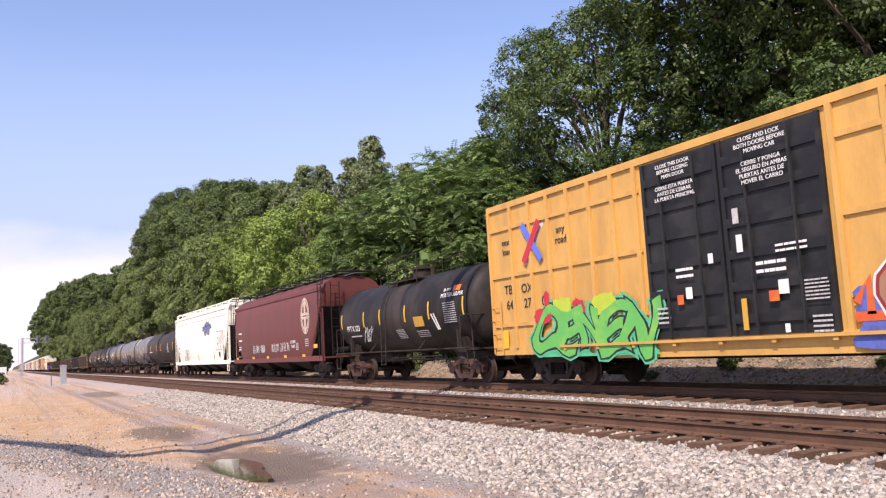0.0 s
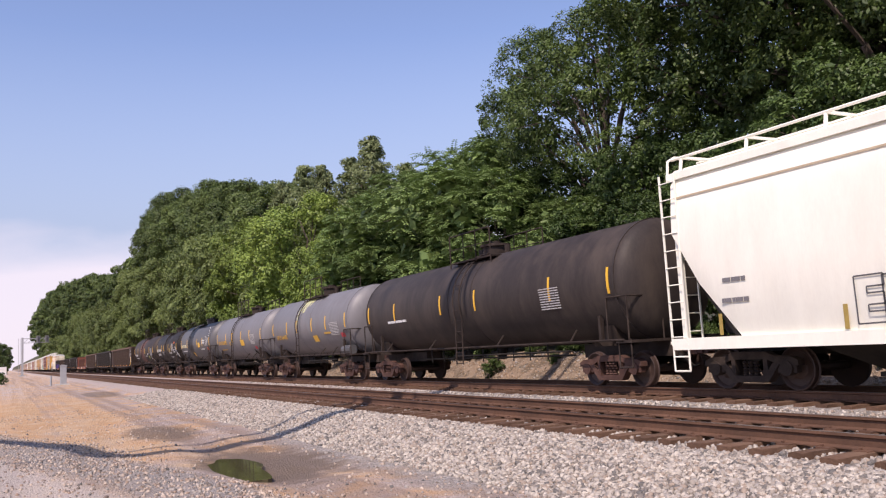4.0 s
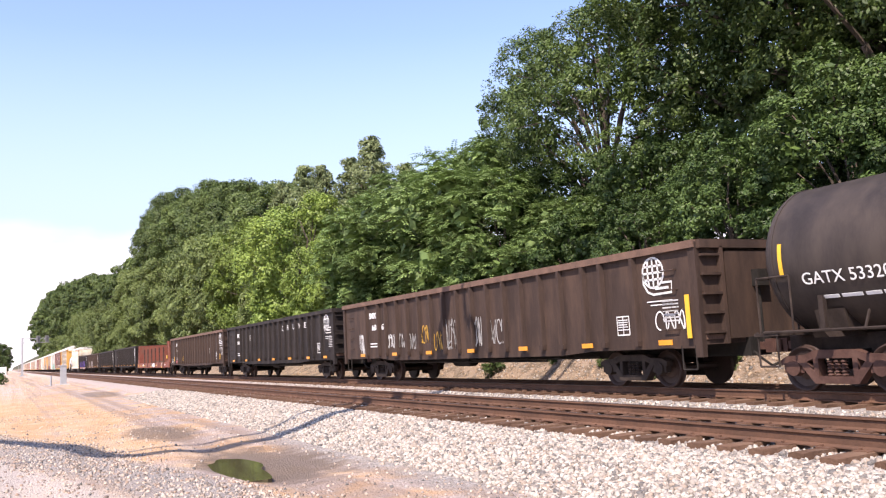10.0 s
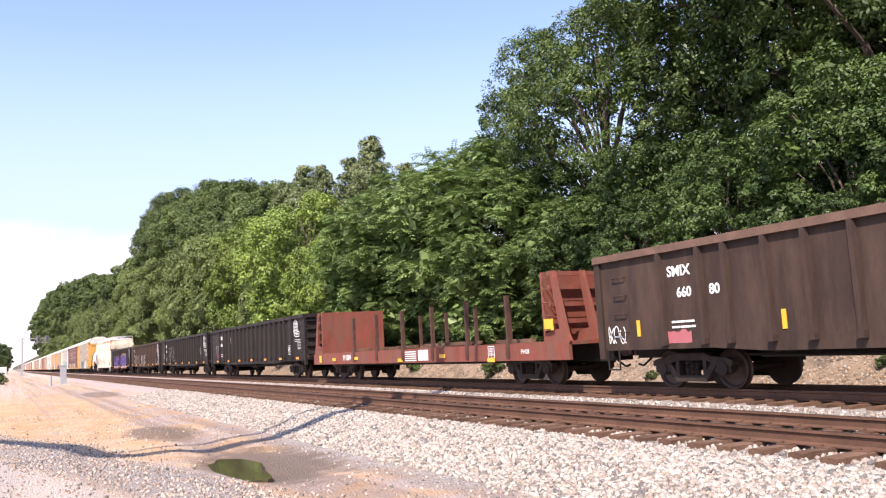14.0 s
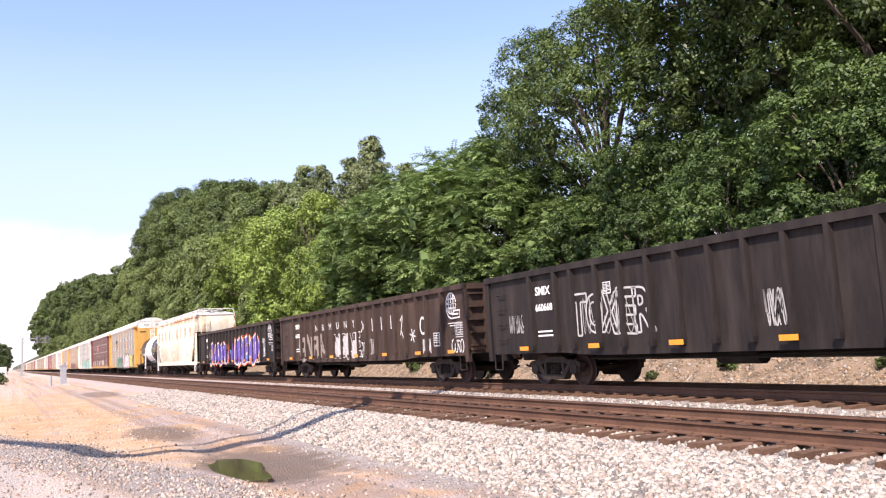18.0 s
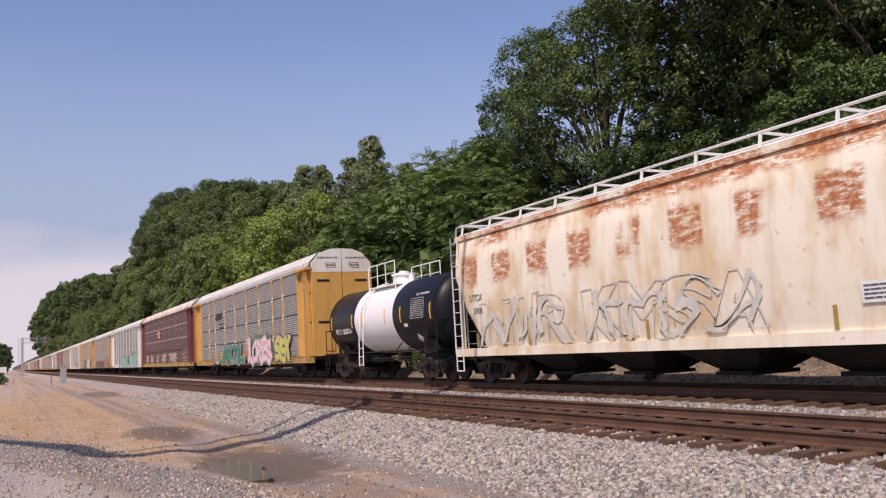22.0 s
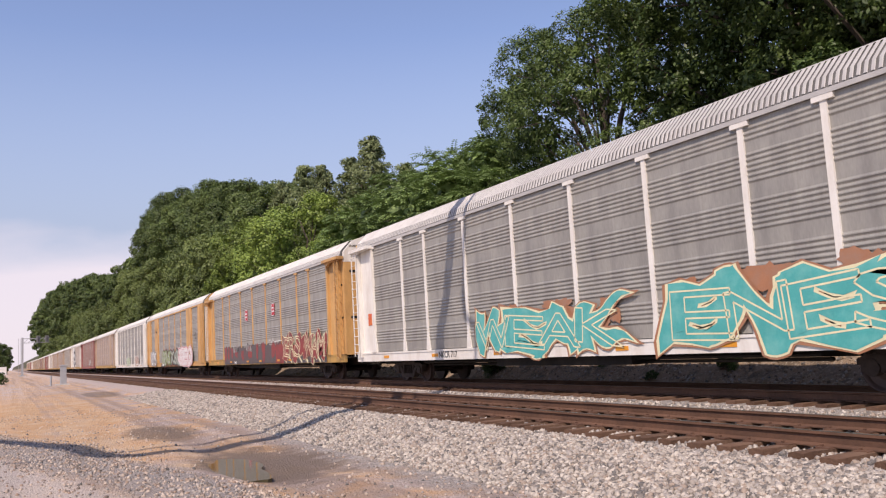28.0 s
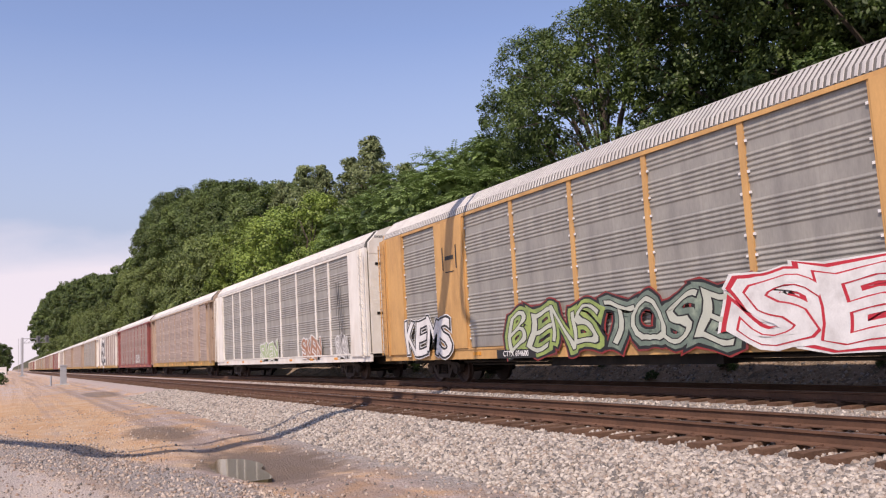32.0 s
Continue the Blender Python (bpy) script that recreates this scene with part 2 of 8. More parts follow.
def bogie(parent, y, mat=None):
    mat = mat or bogie_rust
    b = part("bogie", lambda: Shape().box(-0.98, 0.98, -0.2, 0.2, 0.5, 0.76).cbox(0, 0, 0.79, 0.5, 0.5, 0.1).box(-0.7, 0.7, -0.62, -0.5, 0.36, 0.5).box(-0.7, 0.7, 0.5, 0.62, 0.36, 0.5), steel_black, parent, at=pose(0, y, 0), key="bolster")
    for sx in (-1, 1):
        part("sideframe", sideframe_shape, mat, b, at=pose(sx * 1.0, 0, 0, 0, 0, 0 if sx < 0 else 180), key="sideframe")
        part("spring_nest", springs_shape, mat, b, at=pose(sx * 1.02, 0, 0), key="springs")
    for dy in (-0.89, 0.89):
        w = part("wheelset", wheelset_shape, wheel_steel, b, key="wheelset")
        w.matrix_parent_inverse = Matrix.Translation((0, dy, WHEEL_R))
        WHEELSETS.append(w)
    return b


def coupler(parent, y, end):
    """end: -1 the leading end, 1 the trailing end; y: the striker face."""
    part("coupler", lambda: Shape().box(-0.08, 0.08, -0.35, 0.32, 0.78, 0.94).cbox(0.04, 0.42, 0.86, 0.30, 0.22, 0.28).cbox(-0.12, 0.5, 0.86, 0.1, 0.16, 0.24),
         bogie_rust, parent, at=pose(0, y, 0, 0, 0, 0 if end > 0 else 180), key="coupler")
    part("air_hose", lambda: Shape().pipe([(0.3, 0.1, 0.75), (0.3, 0.3, 0.6), (0.2, 0.45, 0.45), (0.1, 0.52, 0.5)], 0.028), steel_black, parent, at=pose(0, y, 0, 0, 0, 0 if end > 0 else 180), key="hose")


def ladder_shape(w, z0, z1, n):
    s = Shape()
    s.box(-0.015, 0.015, -w / 2 - 0.02, -w / 2 + 0.02, z0, z1)
    s.box(-0.015, 0.015, w / 2 - 0.02, w / 2 + 0.02, z0, z1)
    for i in range(n):
        z = z0 + (i + 0.5) * (z1 - z0) / n
        s.rod((-0.02, -w / 2, z), (-0.02, w / 2, z), 0.013, 5)
    return s


def ladder(parent, x, y, z0, z1, mat, w=0.42, n=8, turn=0, name="ladder"):
    return part(name, lambda: ladder_shape(w, z0, z1, n), mat, parent, at=pose(x, y, 0, 0, 0, turn), key=("ladder", w, round(z0, 2), round(z1, 2), n))


def end_gear(car, half, mat, brake=False):
    for e in (-1, 1):
        coupler(car, e * half, e)


# ---- freight cars: the leading end is -y, the camera's side is -x, rail level z = 0 ----
def car_base(name, label, category, length, centres, gear=None, group="cars of the freight train"):
    car = thing(name, label, category, group)
    for e in (-1, 1):
        bogie(car, e * centres / 2, gear)
        coupler(car, e * (length / 2 - 0.55), e)
    return car


def reflectors(car, ys, z, x, w=0.45, h=0.1):
    for y in ys:
        plate(car, "reflector", y, z, w, h, x, reflector_sill)


def wavy(z0, z1, pitch, depth, y0, y1, x=0.0, groups=None):
    """A sheet with level corrugations, as thick as its folds."""
    s = Shape()
    pr = []
    z = z0
    while z < z1 - pitch:
        on = groups is None or any(a <= z <= b for a, b in groups)
        if on:
            pr += [(x - depth * (0.5 - 0.5 * cos(2 * pi * q)), z + pitch * q) for q in (0.0, 0.2, 0.4, 0.6, 0.8)]
        else:
            pr += [(x, z)]
        z += pitch
    pr.append((x, z1))
    pr += [(x + 0.05, z1), (x + 0.05, z0)]
    s.prism(pr, y0, y1)
    return s


# darker grey for the roof sheet that shows between the pale ribs
roof_valley = material("dark_roof_valley", (0.11, 0.108, 0.103), 0.6, var=0.2, dirt=(0.2, 0.19, 0.175), dirt_amount=0.6)


def autorack(name, label, post, panel, end_low, end_top, sill, roof, post_style="tee", gear=None, wide=(), length=28.2, seams=0, clamps=False, flush=False, door=None):
    """Tri-level car carrier with a corrugated steel skin between posts."""
    car = car_base(name, label, "autorack", length, 19.5, gear or bogie_dark)
    H = length / 2 - 0.72          # half length of the body
    SX = 1.56
    # deck sill and floor
    part("side_sill", Shape().box(-1.60, -1.50, -H, H, 0.78, 1.10).box(-1.62, -1.50, -H, H, 1.06, 1.12), sill, car)
    part("side_sill", Shape().box(1.50, 1.60, -H, H, 0.78, 1.10), sill, car)
    part("underframe", Shape().box(-1.5, 1.5, -H, H, 0.95, 1.08).box(-0.35, 0.35, -H - 0.1, H + 0.1, 0.62, 0.95).box(-1.35, -0.5, -3, 3, 0.55, 0.95), steel_black, car)
    part("brake_line", Shape().rod((-1.2, -8, 0.70), (-1.2, 8, 0.70), 0.04).rod((-0.9, -8, 0.6), (-0.9, 8, 0.6), 0.04), steel_black, car)
    # posts and panels
    E = 11.5                       # start of the closed end bay
    ys = [-E, -8.86, -6.98, -4.19, -1.4, 1.4, 4.19, 6.98, 8.86, E]
    top = 5.18
    for i, (a, b) in enumerate(zip(ys, ys[1:])):
        if any(wa < (a + b) / 2 < wb for wa, wb in wide):
            continue
        part("side_panel", lambda: wavy(1.14, top, 0.101, 0.022, -(b - a) / 2 + 0.04, (b - a) / 2 - 0.04, -SX + 0.01, None if seams else ((1.35, 1.85), (2.15, 2.75), (3.05, 3.65), (3.95, 4.5), (4.7, 5.1))),
             panel, car, at=pose(0, (a + b) / 2, 0), key=("panel", round(b - a, 3), bool(seams)))
        if seams:
            for k in range(seams):
                z = 1.12 + (k + 1) * 4.06 / (seams + 1)
                part("seam", lambda: Shape().box(-0.012, 0.02, -(b - a) / 2 + 0.05, (b - a) / 2 - 0.05, -0.012, 0.012), steel_black, car, at=pose(-SX - 0.006, (a + b) / 2, z), key=("seam", round(b - a, 3)))
    for i, y in enumerate(ys):
        if post_style == "tee":
            part("post", lambda: Shape().box(-0.05, 0.0, -0.07, 0.07, 1.12, top).box(-0.075, 0.0, -0.22, 0.22, top - 0.10, top + 0.02).slab([(-0.07, 1.55), (0.07, 1.55), (0.13, 1.12), (-0.13, 1.12)], -0.06, 0.0), post, car, at=pose(-SX + 0.02, y, 0), key="tee_post")
        else:
            part("post", lambda: Shape().box(-0.055, 0.0, -0.075, 0.075, 1.12, top + 0.05), post, car, at=pose(-SX + 0.02, y, 0), key="plain_post")
        if clamps:
            for z in (2.1, 3.12, 4.14):
                part("clamp", lambda: Shape().loft([[(0.016 * cos(b), (0.13 + 0.016 * sin(b)) * cos(a), (0.15 + 0.016 * sin(b)) * sin(a)) for b in (0.8, 2.4, 3.9, 5.5)] for a in [radians(q) for q in range(-170, 171, 20)]]), letter_white, car, at=pose(-SX - 0.03, y, z), key="clamp")
        elif post_style != "tee":
            part("bolt_row", bolts, letter_white, car, at=pose(-SX - 0.02, y, 0), key="bolts")
    for a, b in wide:
        part("wide_panel", Shape().box(-0.09, 0, a, b, 1.12, top), post, car, at=pose(-SX, 0, 0))
    # far side and inner decks close the body
    part("far_side", Shape().box(SX - 0.04, SX, -H + 0.1, H - 0.1, 1.1, top), panel, car)
    part("deck", Shape().box(-SX + 0.06, SX - 0.05, -H + 0.3, H - 0.3, 2.62, 2.70).box(-SX + 0.06, SX - 0.05, -H + 0.3, H - 0.3, 4.0, 4.08), steel_black, car)
    # end bays
    for e in (-1, 1):
        y0, y1 = sorted((e * E, e * (H - 0.42)))
        part("end_bay", Shape().box(-SX + 0.02, -SX + 0.08, y0, y1, 1.12, top), end_low, car)
        part("bay_post", Shape().box(-0.12, 0, -0.09, 0.09, 1.12, top).slab([(-0.09, 1.9), (0.09, 1.9), (0.2, 1.12), (-0.2, 1.12)], -0.125, 0.0), end_low, car, at=pose(-SX + 0.04, e * (E + 0.05), 0), key="bay_post")
        part("bay_post", Shape().box(-0.16, 0.12, -0.07, 0.07, 0.95, top + 0.05), end_low, car, at=pose(-SX + 0.02, e * (H - 0.55), 0), key="corner_post")
        if flush:
            part("bay_cover", Shape().box(-0.10, 0, -0.95, 0.95, 1.0, top + 0.06), end_low, car, at=pose(-SX, e * (H - 0.98), 0), key="bay_cover")
        else:
            part("bracket", Shape().box(-0.30, 0.02, -1.0, 0.95, top - 0.06, top + 0.06).slab([(-0.9, top - 0.06), (0.9, top - 0.06), (0.6, top - 0.25), (0.2, top - 0.1)], -0.2, -0.1), end_low, car, at=pose(-SX + 0.02, e * (H - 0.95), 0, 0, 0, 0), key="bracket")
        ladder(car, -SX - 0.19, e * (H - 0.33), 1.0, top - 0.1, end_low, 0.44, 13)
        part("ladder_back", Shape().box(-0.02, 0.02, -0.26, 0.26, 1.0, top), end_low, car, at=pose(-SX + 0.1, e * (H - 0.3), 0), key="ladder_back")
        # end doors, white or coloured at the top
        for sx in (-1, 1):
            prof = [(0.02, 1.0), (1.50, 1.0), (1.50, 5.0), (0.02, 5.0)]
            d = part("end_door", Shape().loft([[(sx * x, 0, z) for x, z in prof], [(sx * x, 0.12, z) for x, z in prof]]).box(min(sx * 0.5, sx * 0.95), max(sx * 0.5, sx * 0.95), -0.03, 0, 1.3, 2.1), door or end_low, car, at=pose(0, e * (H - 0.06) - 0.06, 0))
            for z in ((4.55, 2.6) if e < 0 else ()):
                part("slot", Shape().box(sx * 0.95 - 0.3, sx * 0.95 + 0.3, -0.02, 0.0, z, z + 0.1), steel_black, d)
            tprof = [(0.02, 5.0), (1.50, 5.0), (1.48, 5.45), (1.05, 5.92), (0.55, 6.1), (0.02, 6.12)]
            t = part("top_door", Shape().loft([[(sx * x, 0, z) for x, z in tprof], [(sx * x, 0.14, z) for x, z in tprof]]), end_top, car, at=pose(0, e * (H - 0.06) - 0.07, 0))
            part("handle", Shape().pipe([(sx * 0.35, -0.05, 5.42), (sx * 0.8, -0.05, 5.42), (sx * 0.8, -0.05, 5.3), (sx * 0.4, -0.05, 5.3), (sx * 0.35, -0.05, 5.42)], 0.015, 5), letter_black, t) if e < 0 else None
            if e < 0:
                lt = new("lettering", text_mesh("EXCESS HEIGHT CAR", 0.11, letter_black, 0.003))
                lt.parent, lt.matrix_basis = t, Matrix.Translation((sx * 0.72, -0.012, 5.68)) @ ENDWISE
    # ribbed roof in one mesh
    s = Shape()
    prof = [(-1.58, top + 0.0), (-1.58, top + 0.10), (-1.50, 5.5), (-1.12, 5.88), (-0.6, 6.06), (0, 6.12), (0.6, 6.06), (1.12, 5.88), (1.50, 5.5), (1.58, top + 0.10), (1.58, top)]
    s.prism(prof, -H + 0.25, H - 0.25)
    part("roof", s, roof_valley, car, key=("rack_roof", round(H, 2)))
    s = Shape()
    n = int((2 * H - 0.5) / 0.135)
    w = (2 * H - 0.5) / n
    slope = [(-1.59, top + 0.11), (-1.52, 5.5), (-1.135, 5.9), (-0.98, 5.96)]
    for i in range(n):
        y = -H + 0.25 + i * w
        for sx in (-1, 1):
            s.loft([[(-sx * (x - 0.012 * q), y + dy, z + 0.012 * q) for x, z in slope] for dy, q in ((0.0, 0), (0.012, 1), (0.48 * w, 1), (0.48 * w + 0.012, 0))], caps=False, closed=False)
    tagged(part("roof_rib", s, roof, car, key=("rack_rib", round(H, 2))), kind="stuff")
    part("roof_edge", Shape().box(-1.62, -1.57, -H + 0.2, H - 0.2, top + 0.0, top + 0.09), post if post_style != "tee" else roof, car)
    reflectors(car, (-9.5, -6.2, -3.0, 2.5, 6.5, 10.5), 0.94, -1.605)
    plate(car, "consolidated_stencil", -H + 0.9, 2.6, 0.5, 0.7, -SX - 0.005 + 0.02, end_low)
    return car


def bolts():
    s = Shape()
    for z in (1.4, 1.8, 2.6, 3.0, 3.8, 4.2, 4.8):
        for sy in (-0.11, 0.11):
            s.cbox(0, sy, z, 0.03, 0.05, 0.05)
    return s


def gondola(name, label, paint, inside, length=21.0, gear=None, top=3.08, floor=0.95, stripes="plates", chord=None):
    """Long mill gondola with ribbed sides."""
    car = car_base(name, label, "gondola", length, 14.9, gear or bogie_dark)
    H = length / 2 - 0.62
    SX = 1.48
    part("floor", Shape().box(-SX, SX, -H, H, floor + 0.1, floor + 0.2), inside, car)
    part("centre_sill", Shape().box(-0.3, 0.3, -H - 0.1, H + 0.1, 0.66, 1.06), steel_black, car)
    for sx in (-1, 1):
        sd = part("side_sheet", Shape().box(sx * SX - 0.02, sx * SX + 0.02, -H, H, floor + 0.02, top - 0.02), paint, car)
        part("top_chord", Shape().box(sx * SX - 0.12, sx * SX + 0.09, -H, H, top - 0.12, top + 0.04), chord or paint, car)
        # fish-belly bottom rail
        out = [(-H, floor - 0.06), (-H + 3.6, floor - 0.06), (-H + 5.0, floor - 0.15), (H - 5.0, floor - 0.15), (H - 3.6, floor - 0.06), (H, floor - 0.06), (H, floor + 0.12), (-H, floor + 0.12)]
        part("side_sill", Shape().slab(out, sx * SX - 0.03, sx * SX + 0.05), paint, car)
    half_ribs = (0.47, 1.4, 2.35, 3.25, 4.2, 5.1, 6.1, 6.8, 7.97)
    for y in [-q - 0.3 for q in half_ribs] + [q - 0.3 for q in half_ribs]:
        part("side_rib", lambda: Shape().loft([[(-0.035 - 0.10, -0.045, top - 0.12), (-0.035 - 0.10, 0.045, top - 0.12), (-0.02, 0.075, top - 0.12), (-0.02, -0.075, top - 0.12)],
                                               [(-0.035 - 0.10, -0.045, floor + 0.1), (-0.035 - 0.10, 0.045, floor + 0.1), (-0.02, 0.075, floor + 0.1), (-0.02, -0.075, floor + 0.1)]]), paint, car, at=pose(-SX, y, 0), key=("rib", top, floor))
        part("rib_foot", lambda: Shape().cbox(-0.07, 0, floor + 0.08, 0.16, 0.16, 0.12), paint, car, at=pose(-SX, y, 0), key=("ribfoot", floor))
    for e in (-1, 1):
        part("end_sheet", Shape().box(-SX, SX, e * (H - 0.05) - 0.03, e * (H - 0.05) + 0.03, floor, top).box(-SX - 0.02, SX + 0.02, e * H - 0.1, e * H + 0.1, top - 0.14, top + 0.04), paint, car)
        for k in range(5):
            part("end_rung", lambda: Shape().box(-SX + 0.03, -SX + 0.55, -0.07, 0.07, -0.025, 0.025), paint, car, at=pose(0, e * (H + 0.02), 1.2 + 0.4 * k), key=("rung", SX))
        part("end_stile", lambda: Shape().box(-SX + 0.53, -SX + 0.62, -0.1, 0.1, floor, top - 0.1), paint, car, at=pose(0, e * (H + 0.0), 0), key=("stile", SX))
        part("end_plate", lambda: Shape().box(-SX + 0.7, SX - 0.05, -0.04, 0.04, floor + 0.1, top - 0.2), paint, car, at=pose(0, e * (H + 0.02), 0), key=("endplate", SX))
        part("brake_housing", lambda: Shape().cbox(0.1, 0, 2.3, 0.3, 0.3, 0.35).rod((0.1, 0, 2.1), (0.1, 0, 0.9), 0.03, 6), steel_black, car, at=pose(0, e * (H + 0.1), 0), key="housing")
        part("corner_post", Shape().box(-0.08, 0.04, -0.10, 0.10, floor - 0.25, top), paint, car, at=pose(-SX, e * (H - 0.1), 0), key=("corner", top, floor))
        for k in range(4):
            part("grab_iron", lambda: Shape().pipe([(0, -0.2, 0), (-0.08, -0.2, 0), (-0.08, 0.2, 0), (0, 0.2, 0)], 0.014, 5), paint, car, at=pose(-SX - 0.02, e * (H - 0.85), floor + 0.35 + 0.42 * k), key="grab")
        part("step", lambda: Shape().pipe([(0, -0.2, 0.1), (0, -0.2, -0.4), (0, 0.2, -0.4), (0, 0.2, 0.1)], 0.02, 5), steel_black, car, at=pose(-SX - 0.02, e * (H - 0.45), floor - 0.1), key="gstep")
    part("brake_rod", Shape().rod((-0.9, -6, 0.72), (-0.9, 6, 0.72), 0.025).rod((-1.1, -4, 0.66), (-1.1, 5.5, 0.7), 0.03), steel_black, car)
    part("air_tank", Shape().rod((-0.8, 0.6, 0.72), (-0.8, 1.7, 0.72), 0.2, 12), steel_black, car)
    if stripes == "plates":
        reflectors(car, [-H + 1.0, -6.5, -3.63, -0.72, 2.15, 4.95, 8.01], floor + 0.08, -SX - 0.15, 0.42, 0.11)
    else:
        for y in (-H + 1.25, -H + 5.8, -H + 8.3, H - 8.4, H - 5.4, H - 1.4):
            plate(car, "reflector", y, floor + 0.42, 0.1, 0.36, -SX - 0.03, reflector)
    return car


def load_heap(car, half, w, z, mat, seed):
    rnd = random.Random(seed)
    s = Shape()
    n = 26
    rings = []
    for i in range(n + 1):
        y = -half + 2 * half * i / n
        r = []
        for k in range(9):
            a = k / 8
            h = 0.35 * sin(pi * a) * min(1, 4 * sin(pi * i / n)) * (0.6 + 0.8 * rnd.random())
            r.append((-w + 2 * w * a, y, z + h))
        r += [(w, y, z - 0.6), (-w, y, z - 0.6)]
        rings.append(r)
    s.loft(rings)
    part("scrap_load", s, mat, car)


def tank(name, label, shell, length=13.5, r=1.42, zc=2.45, gear=None, band=None, band_y=(-1.4, 1.4), platform=None, frame=None, cap=None, dome=True, end_mat=None, rail_top=True, side_ladder=0.0):
    """Tank car: a long barrel with dished heads on a stub frame."""
    gear = gear or bogie_rust
    frame = frame or bogie_dark
    car = car_base(name, label, "tank car", length, length - 4.1, gear)
    HB = length / 2 - 0.62

    def barrel(y0, y1, rr, head0, head1):
        s = Shape()
        s.smooth = True
        k = 40
        st = []
        hd = 0.55
        if head0:
            st += [(y0 + hd * (1 - sqrt(max(0, 1 - q * q))), rr * q) for q in (0.02, 0.3, 0.55, 0.75, 0.9, 0.97)]
            st += [(y0 + hd, rr)]
        else:
            st += [(y0, rr)]
        if head1:
            st += [(y1 - hd, rr)] + [(y1 - hd * (1 - sqrt(max(0, 1 - q * q))), rr * q) for q in (0.97, 0.9, 0.75, 0.55, 0.3, 0.02)]
        else:
            st += [(y1, rr)]
        s.loft([[(q * cos(2 * pi * i / k), y, zc + q * sin(2 * pi * i / k)) for i in range(k)] for y, q in st])
        return s
    if band:
        part("tank_shell", barrel(-HB, band_y[0], r, True, False), shell, car)
        part("tank_shell", barrel(band_y[1], HB, r, False, True), shell, car)
        part("middle_band", barrel(band_y[0], band_y[1], r + 0.004, False, False), band, car)
    else:
        part("tank_shell", barrel(-HB, HB, r, True, True), shell, car)
    # seams of the jacket
    for y in (-HB + 0.55, HB - 0.55) + (() if band else (-0.75, 0.75)):
        part("jacket_seam", lambda: barrel(-0.03, 0.03, r + 0.012, False, False), shell, car, at=pose(0, y, 0), key=("seam", r, zc))
    # stub sills and bolsters
    for e in (-1, 1):
        part("stub_sill", Shape().box(-0.32, 0.32, -1.9, 1.6, 0.7, 1.05), frame, car, at=pose(0, e * (length / 2 - 2.1), 0, 0, 0, 0 if e > 0 else 180))
        part("bolster", lambda: Shape().loft([[(-1.35, -0.15, 1.0), (1.35, -0.15, 1.0), (1.35, 0.15, 1.0), (-1.35, 0.15, 1.0)], [(-1.45, -0.12, 1.12), (1.45, -0.12, 1.12), (1.45, 0.12, 1.12), (-1.45, 0.12, 1.12)]])
             .slab([(-0.05, 1.1), (0.05, 1.1), (0.05, 1.75), (-0.05, 1.75)], -1.3, -1.2).slab([(-0.05, 1.1), (0.05, 1.1), (0.05, 1.75), (-0.05, 1.75)], 1.2, 1.3)
             .loft([[(-1.0, -0.3, 1.1), (1.0, -0.3, 1.1), (1.0, 0.3, 1.1), (-1.0, 0.3, 1.1)], [(-1.1, -0.3, 1.5), (1.1, -0.3, 1.5), (1.1, 0.3, 1.5), (-1.1, 0.3, 1.5)]]), frame, car, at=pose(0, e * (length / 2 - 2.05), 0), key="tank_bolster")
        part("end_platform", lambda: Shape().box(-1.5, 1.5, -0.28, 0.28, 1.06, 1.12), frame, car, at=pose(0, e * (length / 2 - 0.95), 0), key="end_platform")
        for sx in (-1, 1):
            part("end_railing", lambda: Shape().pipe([(-1.45, 0, 1.1), (-1.45, 0, 2.15), (-0.4, 0, 2.15), (-0.4, 0, 1.1)], 0.022, 6), frame, car, at=pose(0 if sx < 0 else 1.85, e * (length / 2 - 0.8), 0), key="end_railing")
        part("corner_rail", lambda: Shape().pipe([(-1.45, 0.0, 2.15), (-1.45, -0.75 * 1, 2.15), (-1.45, -0.75, 1.15)], 0.02, 6), frame, car, at=pose(0, e * (length / 2 - 0.8), 0) @ Matrix.Diagonal((1, e, 1, 1)), key="corner_rail")
        part("step", lambda: Shape().pipe([(0, -0.22, 0.1), (0, -0.22, -0.55), (0, 0.22, -0.55), (0, 0.22, 0.1)], 0.02, 5), frame, car, at=pose(-1.46, e * (length / 2 - 0.95), 1.05), key="tank_step")
    # running rods along both sides
    for sx in (-1, 1):
        part("side_rod", Shape().rod((sx * 1.5, -HB + 0.3, 1.13), (sx * 1.5, HB - 0.3, 1.13), 0.028, 6), frame, car)
        for y in (-HB + 2.4, -2.2, 2.2, HB - 2.4):
            part("rod_stay", lambda: Shape().rod((0, 0, 0), (0.32 if sx < 0 else -0.32, 0.12, 0.3), 0.025, 5), frame, car, at=pose(sx * 1.5, y, 1.13), key=("stay", sx))
    # top walkway with manway, rails and a ladder
    pm = platform or frame
    zt = zc + r
    if dome:
        dm = Shape()
        dm.smooth = True
        for rr, z0, z1 in ((0.42, zt - 0.08, zt + 0.28), (0.5, zt + 0.28, zt + 0.36), (0.2, zt + 0.36, zt + 0.46)):
            k = 16
            dm.loft([[(rr * cos(2 * pi * i / k), rr * sin(2 * pi * i / k), z) for i in range(k)] for z in (z0, z1)])
        part("manway", dm, cap or pm, car)
        part("valve", Shape().cbox(0.1, 0.95, zt + 0.12, 0.22, 0.22, 0.36), cap or pm, car)
